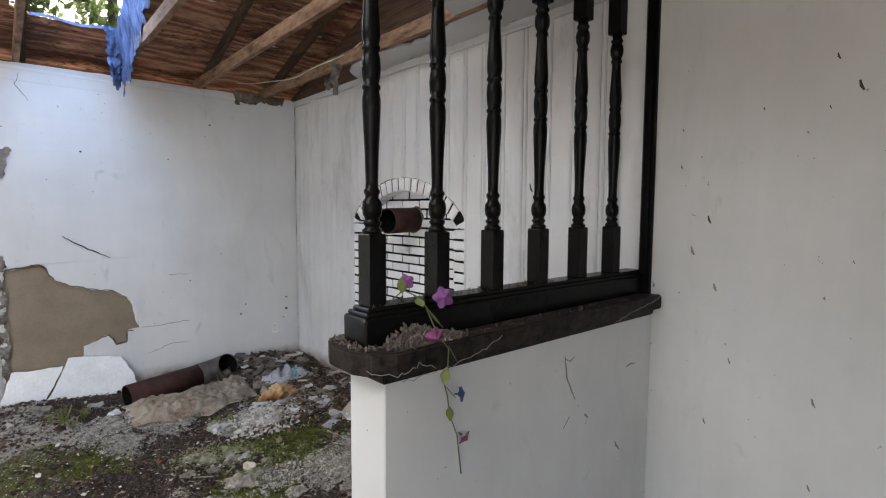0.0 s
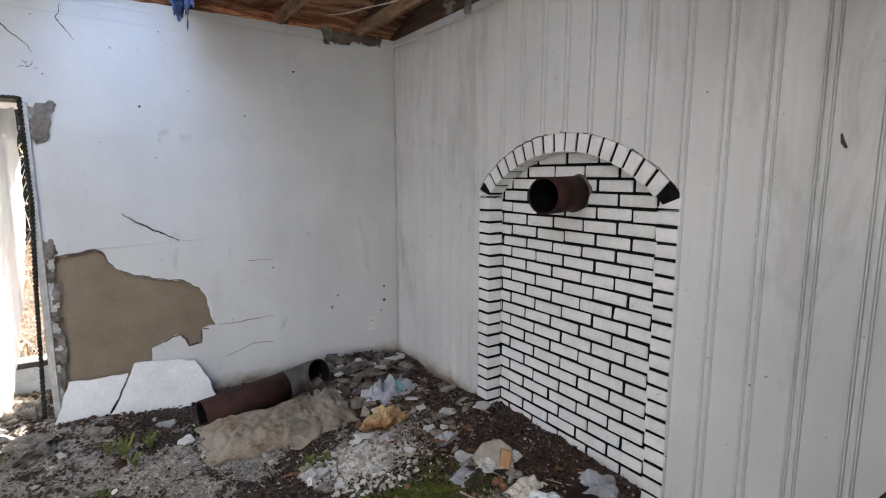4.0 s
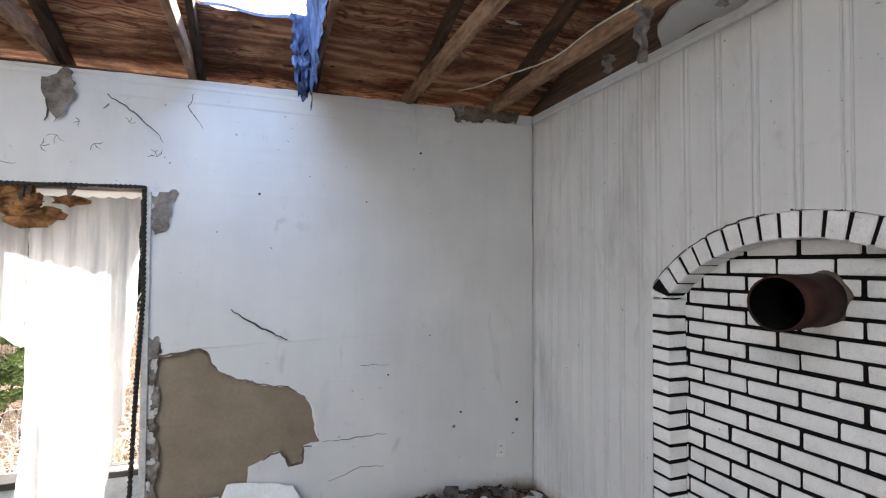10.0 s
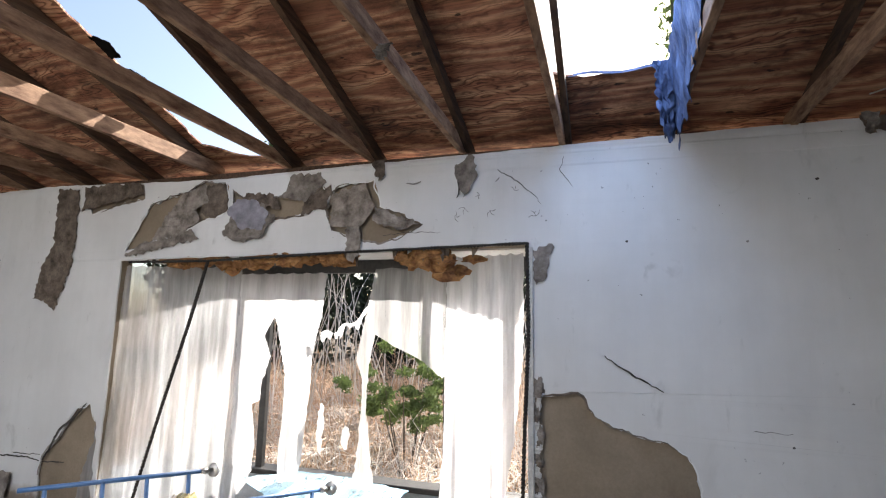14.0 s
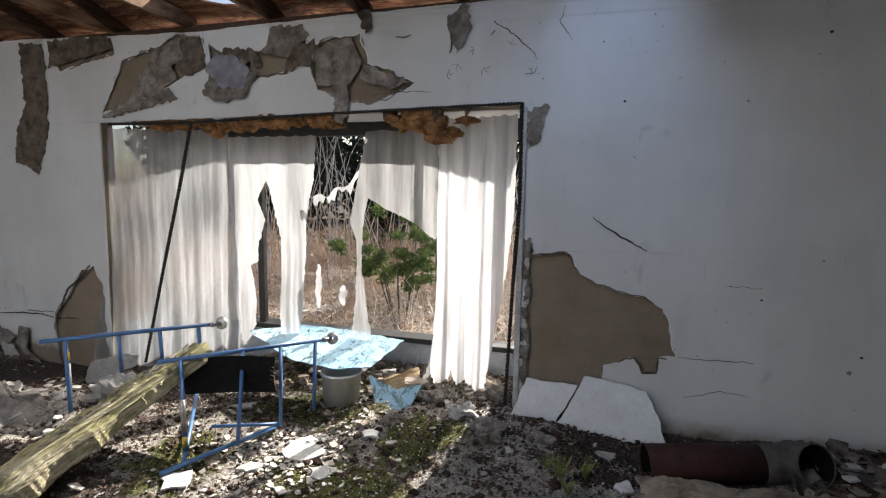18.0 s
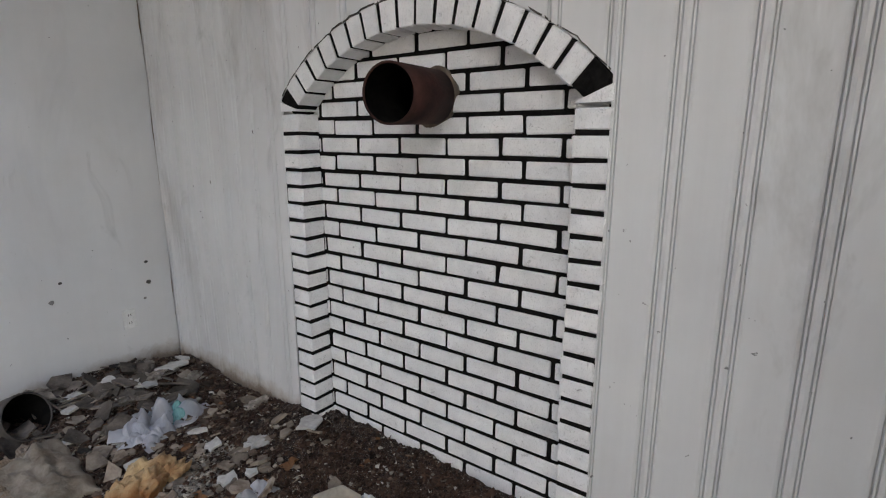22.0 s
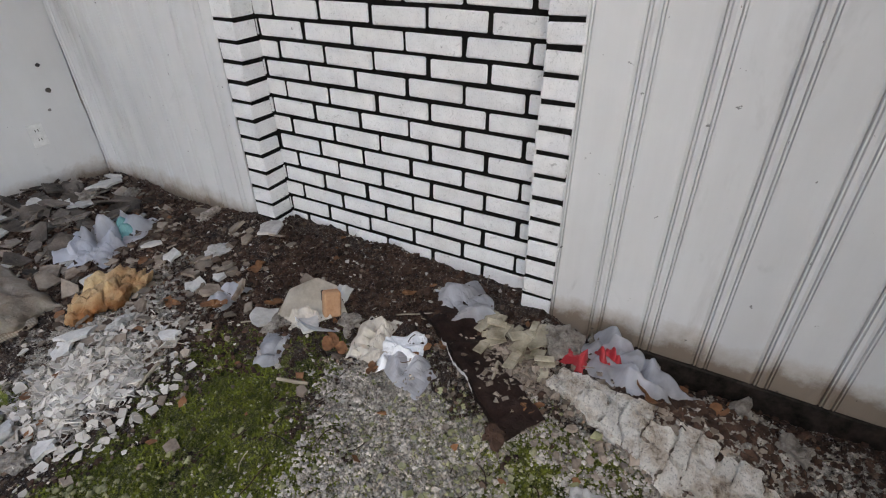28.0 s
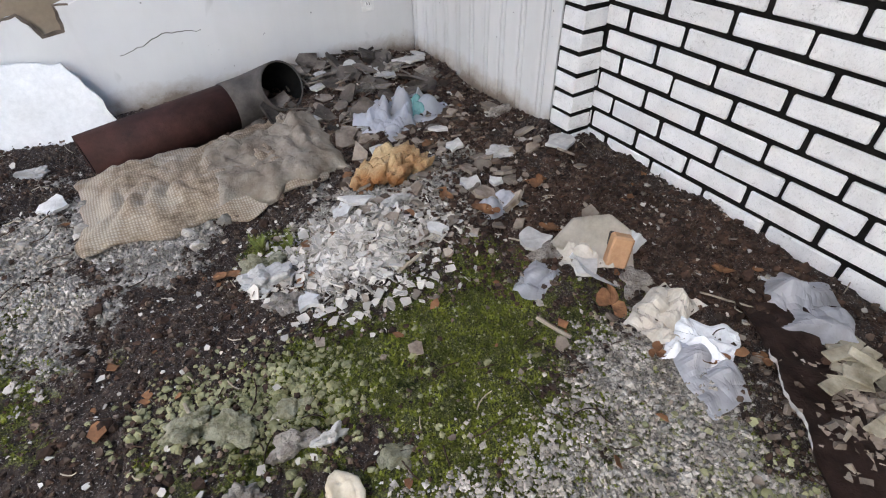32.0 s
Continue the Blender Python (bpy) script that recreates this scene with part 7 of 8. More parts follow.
for k, (y, w, ln) in enumerate(((4.12, 0.10, 0.17), (4.36, 0.09, 0.24), (4.62, 0.05, 0.12))):
    bm = bmesh.new()
    sheet(bm, ragged([(0, 0), (w * 0.6, 0.02), (w, 0.4 * ln), (0.7 * w, ln), (0, ln)], 0.02, 0.008, k), [], lambda u, v, d: (-2.45 + u, y + v, roof_z(y + v) - 0.008 + d), 0.003)
    solo("torn_felt", bm, M_NEARBLACK, "dark torn roofing felt along the long roof hole", "roofing felt")
bm = bmesh.new()
sheet(bm, ragged([(-2.44, 3.74), (-1.84, 3.80), (-1.84, 3.92), (-1.90, 3.95), (-1.95, 3.90), (-2.02, 3.93), (-2.12, 3.85), (-2.25, 3.86), (-2.44, 3.80)], 0.02, 0.010, 8), [], lambda u, v, d: (u, v, roof_z(v) - 0.008 + d), 0.003)
solo("torn_felt", bm, M_NEARBLACK, "black torn roofing felt over the long roof hole", "roofing felt")
for k, (x, y, ln) in enumerate(((2.02, 3.75, 0.24), (2.10, 3.45, 0.14), (1.80, 5.22, 0.12), (2.2, 4.2, 0.10), (-0.46, 3.1, 0.10), (-0.44, 3.9, 0.07), (0.2, 3.4, 0.06))):
    bm = bmesh.new()
    grid(bm, 5, 12, lambda a, b: (x + (a - 0.5) * 0.09 * (1 - 0.6 * b) + 0.03 * nz(b * 3, k, 1.0), y + 0.03 * nz(b * 3, a, 2.0, k), CEIL + 0.01 - ln * b))
    solo("hanging_shred", bm, M_PAPER, "grey torn paper hanging from a joist", "paper shred", "hanging shreds")
bm = bmesh.new()
tube(bm, [Vector((1.75, 5.1, 2.80)).lerp(Vector((2.1, 3.5, 2.86)), k / 16) + Vector((0.02 * math.sin(k), 0, -0.10 * math.sin(math.pi * k / 16))) for k in range(17)], 0.004, 6)
solo("loose_cable", bm, M_IVORY, "pale loose cable sagging under the roof", "cable", smooth=True)

# ---------------------------------------------------------------- vegetation outside
def mesh_fast(name, verts, faces, material):
    me = bpy.data.meshes.new(name)
    me.from_pydata(verts, [], faces)
    me.materials.append(material)
    return me

def twig_field(name, n, x0, x1, y0, y1, h0, h1, material, label, seed, r=0.006, lean=0.5, base=-0.15, bend=0.45):
    rnd = random.Random(seed)
    vs, fs = [], []
    for _ in range(n):
        x, y = rnd.uniform(x0, x1), rnd.uniform(y0, y1)
        h, a, le = rnd.uniform(h0, h1) * min(1.0, 0.45 + 0.22 * (y - 6.2)), rnd.uniform(0, 6.283), rnd.uniform(0.1, lean)
        b0 = base + 0.06 * max(0, y - 6)
        pts = []
        for k in range(6):
            q = k / 5
            pts.append(Vector((x + math.cos(a) * le * h * q ** 1.6 + 0.10 * rnd.uniform(-1, 1) * q, y + math.sin(a) * le * h * q ** 1.6 + 0.10 * rnd.uniform(-1, 1) * q, b0 + h * (q - bend * q ** 3 * le))))
        start = len(vs)
        for k, p in enumerate(pts):
            rr = r * (1.05 - 0.85 * k / 5)
            for c, s in ((1, 0), (-0.5, 0.87), (-0.5, -0.87)):
                vs.append((p.x + rr * c, p.y + rr * s, p.z + rr * 0.3 * s))
        for k in range(5):
            for c in range(3):
                i, j = start + 3 * k, start + 3 * k + 3
                fs.append((i + c, i + (c + 1) % 3, j + (c + 1) % 3, j + c))
    ob = new(name, mesh_fast(name, vs, fs, material))
    return tagged(ob, label, "shrubs", kind="stuff")

twig_field("brambles", 4200, -6.5, 1.5, 6.3, 10.5, 0.6, 1.45, M_TWIG, "dense red-brown leafless brambles outside the window", 1, 0.0065, 1.8)
twig_field("pale_twigs", 1900, -6.0, 1.2, 6.2, 8.5, 0.6, 1.6, M_TWIGPALE, "pale grey bare twigs among the brambles", 2, 0.0062, 1.9)
twig_field("thin_branches", 140, -6.0, 1.2, 7.5, 11.0, 2.0, 3.6, M_TWIGPALE, "thin bare saplings behind the brambles", 3, 0.012, 0.5)

def leaf_cloud(centres, n, leaf, seed):
    rnd = random.Random(seed)
    vs, fs = [], []
    for (cx, cy, cz, rx, ry, rz) in centres:
        for _ in range(n):
            d = Vector((rnd.gauss(0, 1), rnd.gauss(0, 1), rnd.gauss(0, 1))).normalized()
            k = rnd.random() ** 0.45 * (0.75 + 0.4 * noise.noise(d * 2.2 + Vector((cx, cy, cz))))
            p = Vector((cx + d.x * rx * k, cy + d.y * ry * k, cz + d.z * rz * k))
            u = Vector((rnd.uniform(-1, 1), rnd.uniform(-1, 1), rnd.uniform(-1, 1))).normalized() * leaf * rnd.uniform(0.6, 1.3)
            w = u.orthogonal().normalized() * leaf * 0.45
            s = len(vs)
            vs += [tuple(p - u), tuple(p + w), tuple(p + u), tuple(p - w)]
            fs.append((s, s + 1, s + 2, s + 3))
    return vs, fs

def tree(x, y, base, height, crown, n, leaf, mat, label, name, seed, r=0.12):
    rnd = random.Random(seed)
    t = thing(name, label, "tree", (x, y, base))
    bm = bmesh.new()
    tube(bm, [Vector((x + 0.15 * nz(k, seed, 0.5), y + 0.15 * nz(k, seed, 0.5, 3), base + height * k / 8)) for k in range(9)], lambda q: r * (1 - 0.85 * q), 8)
    for c in crown:
        b = Vector((x, y, min(c[2] - c[5] * 0.7, base + height * 0.9)))
        e = Vector(c[:3])
        tube(bm, [b, b.lerp(e, 0.5) + Vector((0, 0, 0.1)), e], lambda q: r * 0.3 * (1 - 0.8 * q), 5)
    part("trunk", bm, M_BARK, t)
    vs, fs = leaf_cloud(crown, n, leaf, seed)
    ob = new("crown", mesh_fast("crown", vs, fs, mat))
    ob.parent = t
    ob.matrix_parent_inverse = Matrix.Translation(t.location).inverted()
    return t

# evergreen bush before the window
bush = thing("evergreen_bush", "green evergreen bush standing among brambles", "bush", (-1.55, 7.2, -0.1))
bm = bmesh.new()
for k in range(9):
    a = k * 0.7
    bm = bmesh.new()
    tube(bm, [(-1.55, 7.2, -0.15), (-1.55 + 0.2 * math.cos(a), 7.2 + 0.2 * math.sin(a), 0.5), (-1.55 + 0.33 * math.cos(a), 7.2 + 0.3 * math.sin(a), 1.0)], lambda q: 0.012 * (1.1 - q), 5)
    part("stem", bm, M_BARK, bush)
rl = random.Random(15)
tufts = [(-1.58 + rl.gauss(0, 0.30), 7.2 + rl.gauss(0, 0.14), 0.88 + rl.gauss(0, 0.22), rl.uniform(0.07, 0.17), 0.12, rl.uniform(0.05, 0.12)) for _ in range(46)]
vs, fs = leaf_cloud(tufts, 170, 0.022, 7)
ob = new("leaves", mesh_fast("leaves", vs, fs, M_LEAF))
ob.parent = bush
ob.matrix_parent_inverse = Matrix.Translation(bush.location).inverted()

# dark wooded bank behind
cl = [(-9.5 + 1.15 * k + 0.4 * math.sin(k * 2.3), 13.0 + 1.1 * math.sin(k * 1.7), 1.6 + 0.5 * math.sin(k * 3.1), 1.3, 1.0, 1.9) for k in range(13)]
vs, fs = leaf_cloud(cl, 1500, 0.10, 12)
ob = new("woods", mesh_fast("woods", vs, fs, M_LEAFDARK))
tagged(ob, "dark evergreen woodland bank behind the brambles", "woods", kind="stuff")
cl = [(-16 + 2.3 * k, 19.0 + 1.5 * math.sin(k * 2.1), 3.6 + 0.9 * math.sin(k * 1.3), 2.2, 1.6, 3.4) for k in range(13)]
vs, fs = leaf_cloud(cl, 1300, 0.18, 13)
ob = new("woods", mesh_fast("woods", vs, fs, M_LEAFDARK))
tagged(ob, "dark far evergreen trees beyond the bank", "woods", kind="stuff")
far = [(5.2, 34.6, 15.6, 1.9, 1.9, 3.0), (5.3, 34.2, 20.4, 2.0, 1.9, 3.2), (5.5, 34.4, 25.6, 1.6, 1.6, 3.2), (4.6, 34.8, 12.0, 1.9, 1.9, 2.3), (5.7, 34.6, 29.3, 0.9, 0.9, 2.0)]
tree(5.3, 35.0, 0.2, 31.0, far, 230, 0.34, M_LEAF, "tall green evergreen tree behind the house", "evergreen_tree", 21, 0.40)
tree(-11.2, 20.0, 0.2, 11.5, [(-11.2, 19.8, 7.6, 1.7, 1.4, 1.6), (-10.4, 19.8, 9.4, 1.3, 1.2, 1.2), (-12.2, 20.0, 8.8, 1.3, 1.2, 1.4), (-11.0, 19.8, 11.2, 0.7, 0.7, 1.2)], 420, 0.20, M_LEAF, "tall green conifer beyond the brambles", "evergreen_tree", 22, 0.2)
tree(0.8, 22.0, 0.2, 11.0, [(1.0, 22.0, 8.4, 1.2, 1.2, 1.0), (2.4, 21.6, 9.0, 1.0, 1.0, 0.9)], 300, 0.18, M_LEAF, "slender green tree beyond the house", "evergreen_tree", 23, 0.15)
# dark plant in the far corner of the room
vs, fs = leaf_cloud([(-5.9, 4.7, 0.45, 0.35, 0.35, 0.45), (-6.1, 4.95, 0.8, 0.25, 0.25, 0.4), (-5.6, 4.8, 0.25, 0.3, 0.3, 0.25)], 700, 0.05, 31)
shrub = thing("corner_shrub", "dark green shrub growing inside the ruined corner", "shrub", (-5.9, 4.7, 0.0))
bm = bmesh.new()
for k in range(5):
    tube(bm, [(-5.9, 4.7, 0.0), (-5.9 + 0.15 * math.cos(k * 1.3), 4.75 + 0.15 * math.sin(k * 1.3), 0.5), (-6.0 + 0.25 * math.cos(k * 1.3), 4.8, 0.9)], 0.008, 5)
part("stems", bm, M_BARK, shrub)
ob = new("leaves", mesh_fast("leaves", vs, fs, M_LEAFDARK))
ob.parent = shrub
ob.matrix_parent_inverse = Matrix.Translation(shrub.location).inverted()

# ---------------------------------------------------------------- scattered debris
def scatter(name, n, where, size, flat, material, label, seed, kind="chip", tilt=0.28):
    """Many small pieces joined in one mesh. where(rnd) gives x, y or None."""
    rnd = random.Random(seed)
    vs, fs = [], []
    made = 0
    tries = 0
    while made < n and tries < n * 30:
        tries += 1
        p = where(rnd)
        if p is None:
            continue
        x, y = p
        if x > 2.375 and not (FY0 + 0.12 < y < FY1 - 0.12 and x < 2.495):
            continue
        if y > 1.36 and y < 1.64 and x > 0.75:
            continue
        made += 1
        z = floor_h(x, y)
        s = rnd.uniform(*size) * (0.6 + 0.8 * rnd.random() ** 2)
        m = Euler((rnd.gauss(0, tilt), rnd.gauss(0, tilt), rnd.uniform(0, 6.28))).to_matrix()
        st = len(vs)
        if kind == "chip":
            k = rnd.choice((4, 5, 5, 6))
            ring = []
            for i in range(k):
                a = 2 * math.pi * (i + 0.6 * rnd.random()) / k
                ring.append((s * rnd.uniform(0.55, 1.0) * math.cos(a), s * rnd.uniform(0.45, 0.9) * math.sin(a)))
            th = s * flat
            lift = 0.004 + s * 0.28
            for dz in (-th / 2, th / 2):
                for u, v in ring:
                    q = m @ Vector((u, v, dz))
                    vs.append((x + q.x, y + q.y, z + lift + q.z))
            fs.append(tuple(range(st + k, st + 2 * k)))
            for i in range(k):
                fs.append((st + i, st + (i + 1) % k, st + k + (i + 1) % k, st + k + i))
        elif kind == "clod":
            r = bmesh.new()
            bmesh.ops.create_icosphere(r, subdivisions=1, radius=1.0)
            off = Vector((rnd.uniform(0, 99), rnd.uniform(0, 99), 0))
            for v in r.verts:
                q = m @ (v.co * s * (1 + 0.7 * noise.noise(v.co * 1.4 + off)))
                vs.append((x + q.x, y + q.y * 0.85, z + s * flat * 0.35 + q.z * flat))
            fs += [tuple(st + v.index for v in f.verts) for f in r.faces]
            r.free()
        elif kind == "straw":
            d = Vector((math.cos(m[0][0] * 9), math.sin(m[0][0] * 9), 0))
            w = Vector((-d.y, d.x, 0)) * 0.0016
            bend = rnd.uniform(-0.4, 0.4)
            for k in range(5):
                q = (k / 4 - 0.5) * 2 * s
                c = Vector((x, y, 0)) + d * q + Vector((-d.y, d.x, 0)) * bend * q * q / s
                hz = floor_h(c.x, c.y) + 0.012 + 0.004 * rnd.random()
                for sg in (-1, 1):
                    vs.append((c.x + sg * w.x, c.y + sg * w.y, hz))
                vs.append((c.x, c.y, hz + 0.0025))
            for k in range(4):
                i, j = st + 3 * k, st + 3 * k + 3
                fs += [(i, i + 2, j + 2, j), (i + 2, i + 1, j + 1, j + 2)]
        elif kind == "grain":
            for d in ((1, 0, 0), (0, 1, 0), (-1, 0, 0), (0, -1, 0), (0, 0, 1), (0, 0, -0.6)):
                q = m @ Vector((d[0] * s * rnd.uniform(0.6, 1.2), d[1] * s * rnd.uniform(0.6, 1.2), d[2] * s * rnd.uniform(0.5, 1.0) * flat))
                vs.append((x + q.x, y + q.y, z + s * 0.35 * flat + 0.002 + q.z))
            for i in range(4):
                fs.append((st + i, st + (i + 1) % 4, st + 4))
                fs.append((st + (i + 1) % 4, st + i, st + 5))
        else:
            for b in range(5):
                a, ln = rnd.uniform(0, 6.28), s * rnd.uniform(0.6, 1.2)
                w = 0.18 * s
                tx, ty = math.cos(a), math.sin(a)
                i = len(vs)
                vs += [(x - ty * w, y + tx * w, z), (x + ty * w, y - tx * w, z), (x + tx * ln * 0.7, y + ty * ln * 0.7, z + ln * rnd.uniform(0.3, 0.9))]
                fs.append((i, i + 1, i + 2))
    ob = new(name, mesh_fast(name, vs, fs, material))
    return tagged(ob, label, "debris", kind="stuff")

def around(cx, cy, rx, ry, soft=1.0):
    return lambda r: (min(2.49, cx + rx * r.gauss(0, 0.5) * soft), min(NORTH - 0.04, cy + ry * r.gauss(0, 0.5) * soft))

def by_cover(ch, least, x0=0.3, x1=2.50, y0=1.65, y1=NORTH - 0.04):
    def f(r):
        x, y = r.uniform(x0, x1), r.uniform(y0, y1)
        return (x, y) if cover_at(x, y)[ch] > least + 0.25 * r.random() else None
    return f

def whole(x0=0.3, x1=2.50, y0=1.65, y1=NORTH - 0.04):
    return lambda r: (r.uniform(x0, x1), r.uniform(y0, y1))

def soil(x0=0.3, x1=2.50, y0=1.65, y1=NORTH - 0.04):
    def f(r):
        x, y = r.uniform(x0, x1), r.uniform(y0, y1)
        c = cover_at(x, y)
        return (x, y) if c[0] < 0.62 and c[1] < 0.50 else None
    return f

scatter("plaster_flakes", 1500, around(1.41, 3.84, 0.27, 0.20), (0.006, 0.024), 0.12, M_FLAKE, "loose white plaster flakes heaped on the floor", 51, "chip", 0.5)
scatter("flake_dust", 3500, around(1.45, 3.90, 0.34, 0.24), (0.002, 0.007), 0.8, M_GRIT, "crumbled plaster among the flakes", 90, "grain")
scatter("moss_lumps", 160, around(1.08, 3.38, 0.32, 0.26), (0.004, 0.011), 0.9, M_LICHEN, "pale lichen-covered crumbs on the moss", 91, "clod")
scatter("lime_flakes", 170, around(1.62, 2.62, 0.16, 0.24), (0.004, 0.013), 0.16, M_LICHEN, "lime-green stained plaster flakes on the grit", 92, "chip", 0.35)
scatter("white_rubble", 500, around(0.93, 4.42, 0.28, 0.16), (0.006, 0.024), 0.7, M_GRIT, "white crumbs before the carpet", 93, "clod")
scatter("pebble_rubble", 900, around(2.06, 2.72, 0.13, 0.16), (0.005, 0.018), 0.55, M_PLATE, "pale rubble crumbs beside the board", 94, "chip", 0.5)
scatter("plaster_flakes", 1000, soil(), (0.003, 0.014), 0.14, M_FLAKE, "scattered white plaster flakes over the debris", 52)
scatter("grit", 42000, by_cover(1, 0.42), (0.002, 0.0085), 0.9, M_GRIT, "grey plaster grit covering the floor", 53, "grain")
scatter("brown_bits", 9000, soil(), (0.002, 0.010), 0.6, M_BROWNBITS, "brown and tan crumbs of rot over the floor", 101, "chip", 0.5)
scatter("crumbs", 20000, soil(), (0.002, 0.009), 0.8, M_CRUMB, "dark soil crumbs and rot over the floor", 54, "grain")
scatter("moss", 22000, by_cover(0, 0.44), (0.005, 0.013), 1.0, M_MOSS, "green moss tufts growing on the debris", 55, "tuft")
scatter("moss", 2600, around(1.76, 2.64, 0.20, 0.26), (0.003, 0.008), 1.0, M_MOSS, "thin green moss spreading over the grit", 85, "tuft")
scatter("moss", 3500, around(1.50, 2.98, 0.36, 0.22), (0.003, 0.009), 1.0, M_MOSS, "thin green moss spreading from the moss bed", 99, "tuft")
scatter("grit", 1000, around(1.48, 3.0, 0.40, 0.26), (0.002, 0.007), 0.9, M_GRIT, "grey grit strewn over the moss edge", 100, "grain")
scatter("moss_grit", 1200, around(1.72, 2.68, 0.22, 0.30), (0.002, 0.007), 0.7, M_LICHEN, "yellow-green overgrown grit", 86, "grain")
scatter("moss_grit", 2600, by_cover(0, 0.40), (0.0015, 0.005), 0.8, M_LICHEN, "pale yellow-green crumbs among the moss", 56, "grain")
scatter("plaster_specks", 5000, soil(), (0.001, 0.0036), 0.6, M_FLAKE, "fine white plaster specks over the soil", 79, "grain")
scatter("moss_lumps", 40, by_cover(0, 0.40), (0.005, 0.012), 0.8, M_LICHEN, "pale lichen lumps among the moss", 57, "grain")
scatter("brown_bits", 7000, by_cover(2, 0.36), (0.003, 0.012), 0.5, M_BROWNROT, "brown rotten crumbs before the brick niche", 58, "chip")
scatter("pale_bits", 160, by_cover(2, 0.36), (0.005, 0.020), 0.4, M_GRIT, "grey crumbs before the brick niche", 59, "chip")
scatter("corner_plates", 150, around(1.85, 4.95, 0.45, 0.35), (0.03, 0.085), 0.10, M_CORNER, "dark brown and grey broken plates in the room corner", 97, "chip", 0.35)
scatter("corner_rubble", 800, around(1.95, 4.7, 0.6, 0.6), (0.008, 0.026), 0.35, M_BROWNBITS, "grey rubble bits in the room corner", 60, "chip")
scatter("board_rubble", 1500, around(2.12, 2.22, 0.16, 0.34), (0.004, 0.016), 0.7, M_BROWNROT, "brown rubble spilling from under the board", 98, "clod")
scatter("board_crumbs", 900, around(1.98, 2.28, 0.22, 0.42), (0.004, 0.016), 0.5, M_PLATE, "white crumbs of broken board", 61, "chip")
scatter("lichen_crumbs", 900, around(1.07, 3.46, 0.16, 0.16), (0.003, 0.010), 0.8, M_LICHEN, "pale yellow-green lichen crumbs on the moss", 102, "clod")
scatter("lichen_crumbs", 500, around(0.87, 3.52, 0.16, 0.12), (0.003, 0.010), 0.8, M_LICHEN, "pale yellow-green lichen crumbs on the soil", 103, "clod")
scatter("lichen_flakes", 130, around(1.72, 2.85, 0.22, 0.3), (0.005, 0.014), 0.25, M_LICHEN, "yellow-green paint flakes on the grit", 62, "chip")
scatter("bay_rubble", 60, around(-0.75, 4.9, 1.2, 0.6), (0.012, 0.065), 0.22, M_PLATE, "pale rubble and plaster under the window", 63, "chip")
# Pale dust also makes the sunlit floor under the window brighter.
scatter("bay_dust", 5000, whole(-3.0, 0.3, 3.5, 5.25), (0.002, 0.009), 0.6, M_FLAKE, "white plaster dust and grit under the window", 80, "grain")
scatter("bay_crumbs", 16000, whole(-3.6, 0.4, 3.4, 5.75), (0.003, 0.015), 0.8, M_BROWNBITS, "dark crumbs and rot on the floor", 64, "grain")
# Extra pale flakes put the sun patch's brightness into the floor's colour.
scatter("bay_flakes", 650, around(-1.2, 4.5, 0.5, 0.45), (0.006, 0.026), 0.2, M_FLAKE, "white plaster flakes, thickened to brighten the sun patch", 84)
scatter("bay_flakes", 160, whole(-4.5, 0.6, 3.4, 5.25), (0.010, 0.035), 0.18, M_FLAKE, "white plaster flakes on the floor", 65, "chip")
scatter("heap_rubble", 160, around(-3.2, 4.25, 1.2, 0.5), (0.015, 0.075), 0.25, M_FLAKE, "pale rubble heaped on the floor", 66, "chip")
scatter("sill_rubble", 900, whole(-2.3, -0.1, 5.3, 5.78), (0.010, 0.040), 0.6, M_PLATE, "mossy rubble piled up to the window sill", 95, "clod")
scatter("sill_moss", 3000, whole(-2.3, -0.3, 5.25, 5.78), (0.010, 0.022), 1.0, M_MOSS, "moss on the rubble under the window sill", 96, "tuft")
scatter("moss", 7000, by_cover(0, 0.40, -3.4, 0.4, 3.3, 5.2), (0.008, 0.018), 1.0, M_MOSS, "green moss tufts on the floor", 67, "tuft")

scatter("clods", 900, soil(), (0.005, 0.015), 0.8, M_CRUMB, "dark clods of soil and rot on the floor", 71, "clod")
scatter("clods", 700, by_cover(2, 0.34), (0.006, 0.018), 0.7, M_BROWNROT, "brown clods before the brick niche", 72, "clod")
scatter("pale_clods", 420, by_cover(1, 0.36), (0.004, 0.012), 0.7, M_GRIT, "pale crumbs of plaster in the grit", 73, "clod")
scatter("pale_clods", 60, by_cover(0, 0.36), (0.005, 0.013), 0.8, M_LICHEN, "pale crumbs overgrown with moss", 74, "clod")
scatter("rubble_plates", 130, around(1.85, 4.2, 0.55, 0.75), (0.018, 0.055), 0.20, M_PLATE, "tan and grey broken rubble plates on the debris", 81)
scatter("rubble_bits", 420, around(1.75, 4.1, 0.6, 0.75), (0.006, 0.018), 0.45, M_PLATE, "small tan rubble bits on the debris", 82)
scatter("rubble_bits", 140, whole(0.6, 2.3, 2.3, 3.7), (0.003, 0.010), 0.6, M_PLATE, "pale crumbs of plaster on moss and grit", 83, "clod")
scatter("floor_fibres", 150, whole(), (0.012, 0.032), 1.0, M_STICK, "thin pale fibres and straws on the debris", 75, "straw")
scatter("floor_fibres", 350, whole(), (0.015, 0.04), 1.0, M_CRUMB, "thin dark fibres and roots on the debris", 76, "straw")
scatter("leaf_bits", 120, whole(0.6, 2.45, 1.8, 4.9), (0.010, 0.026), 0.05, M_LEAFDRY, "scraps of dead brown leaves on the debris", 77, "chip")
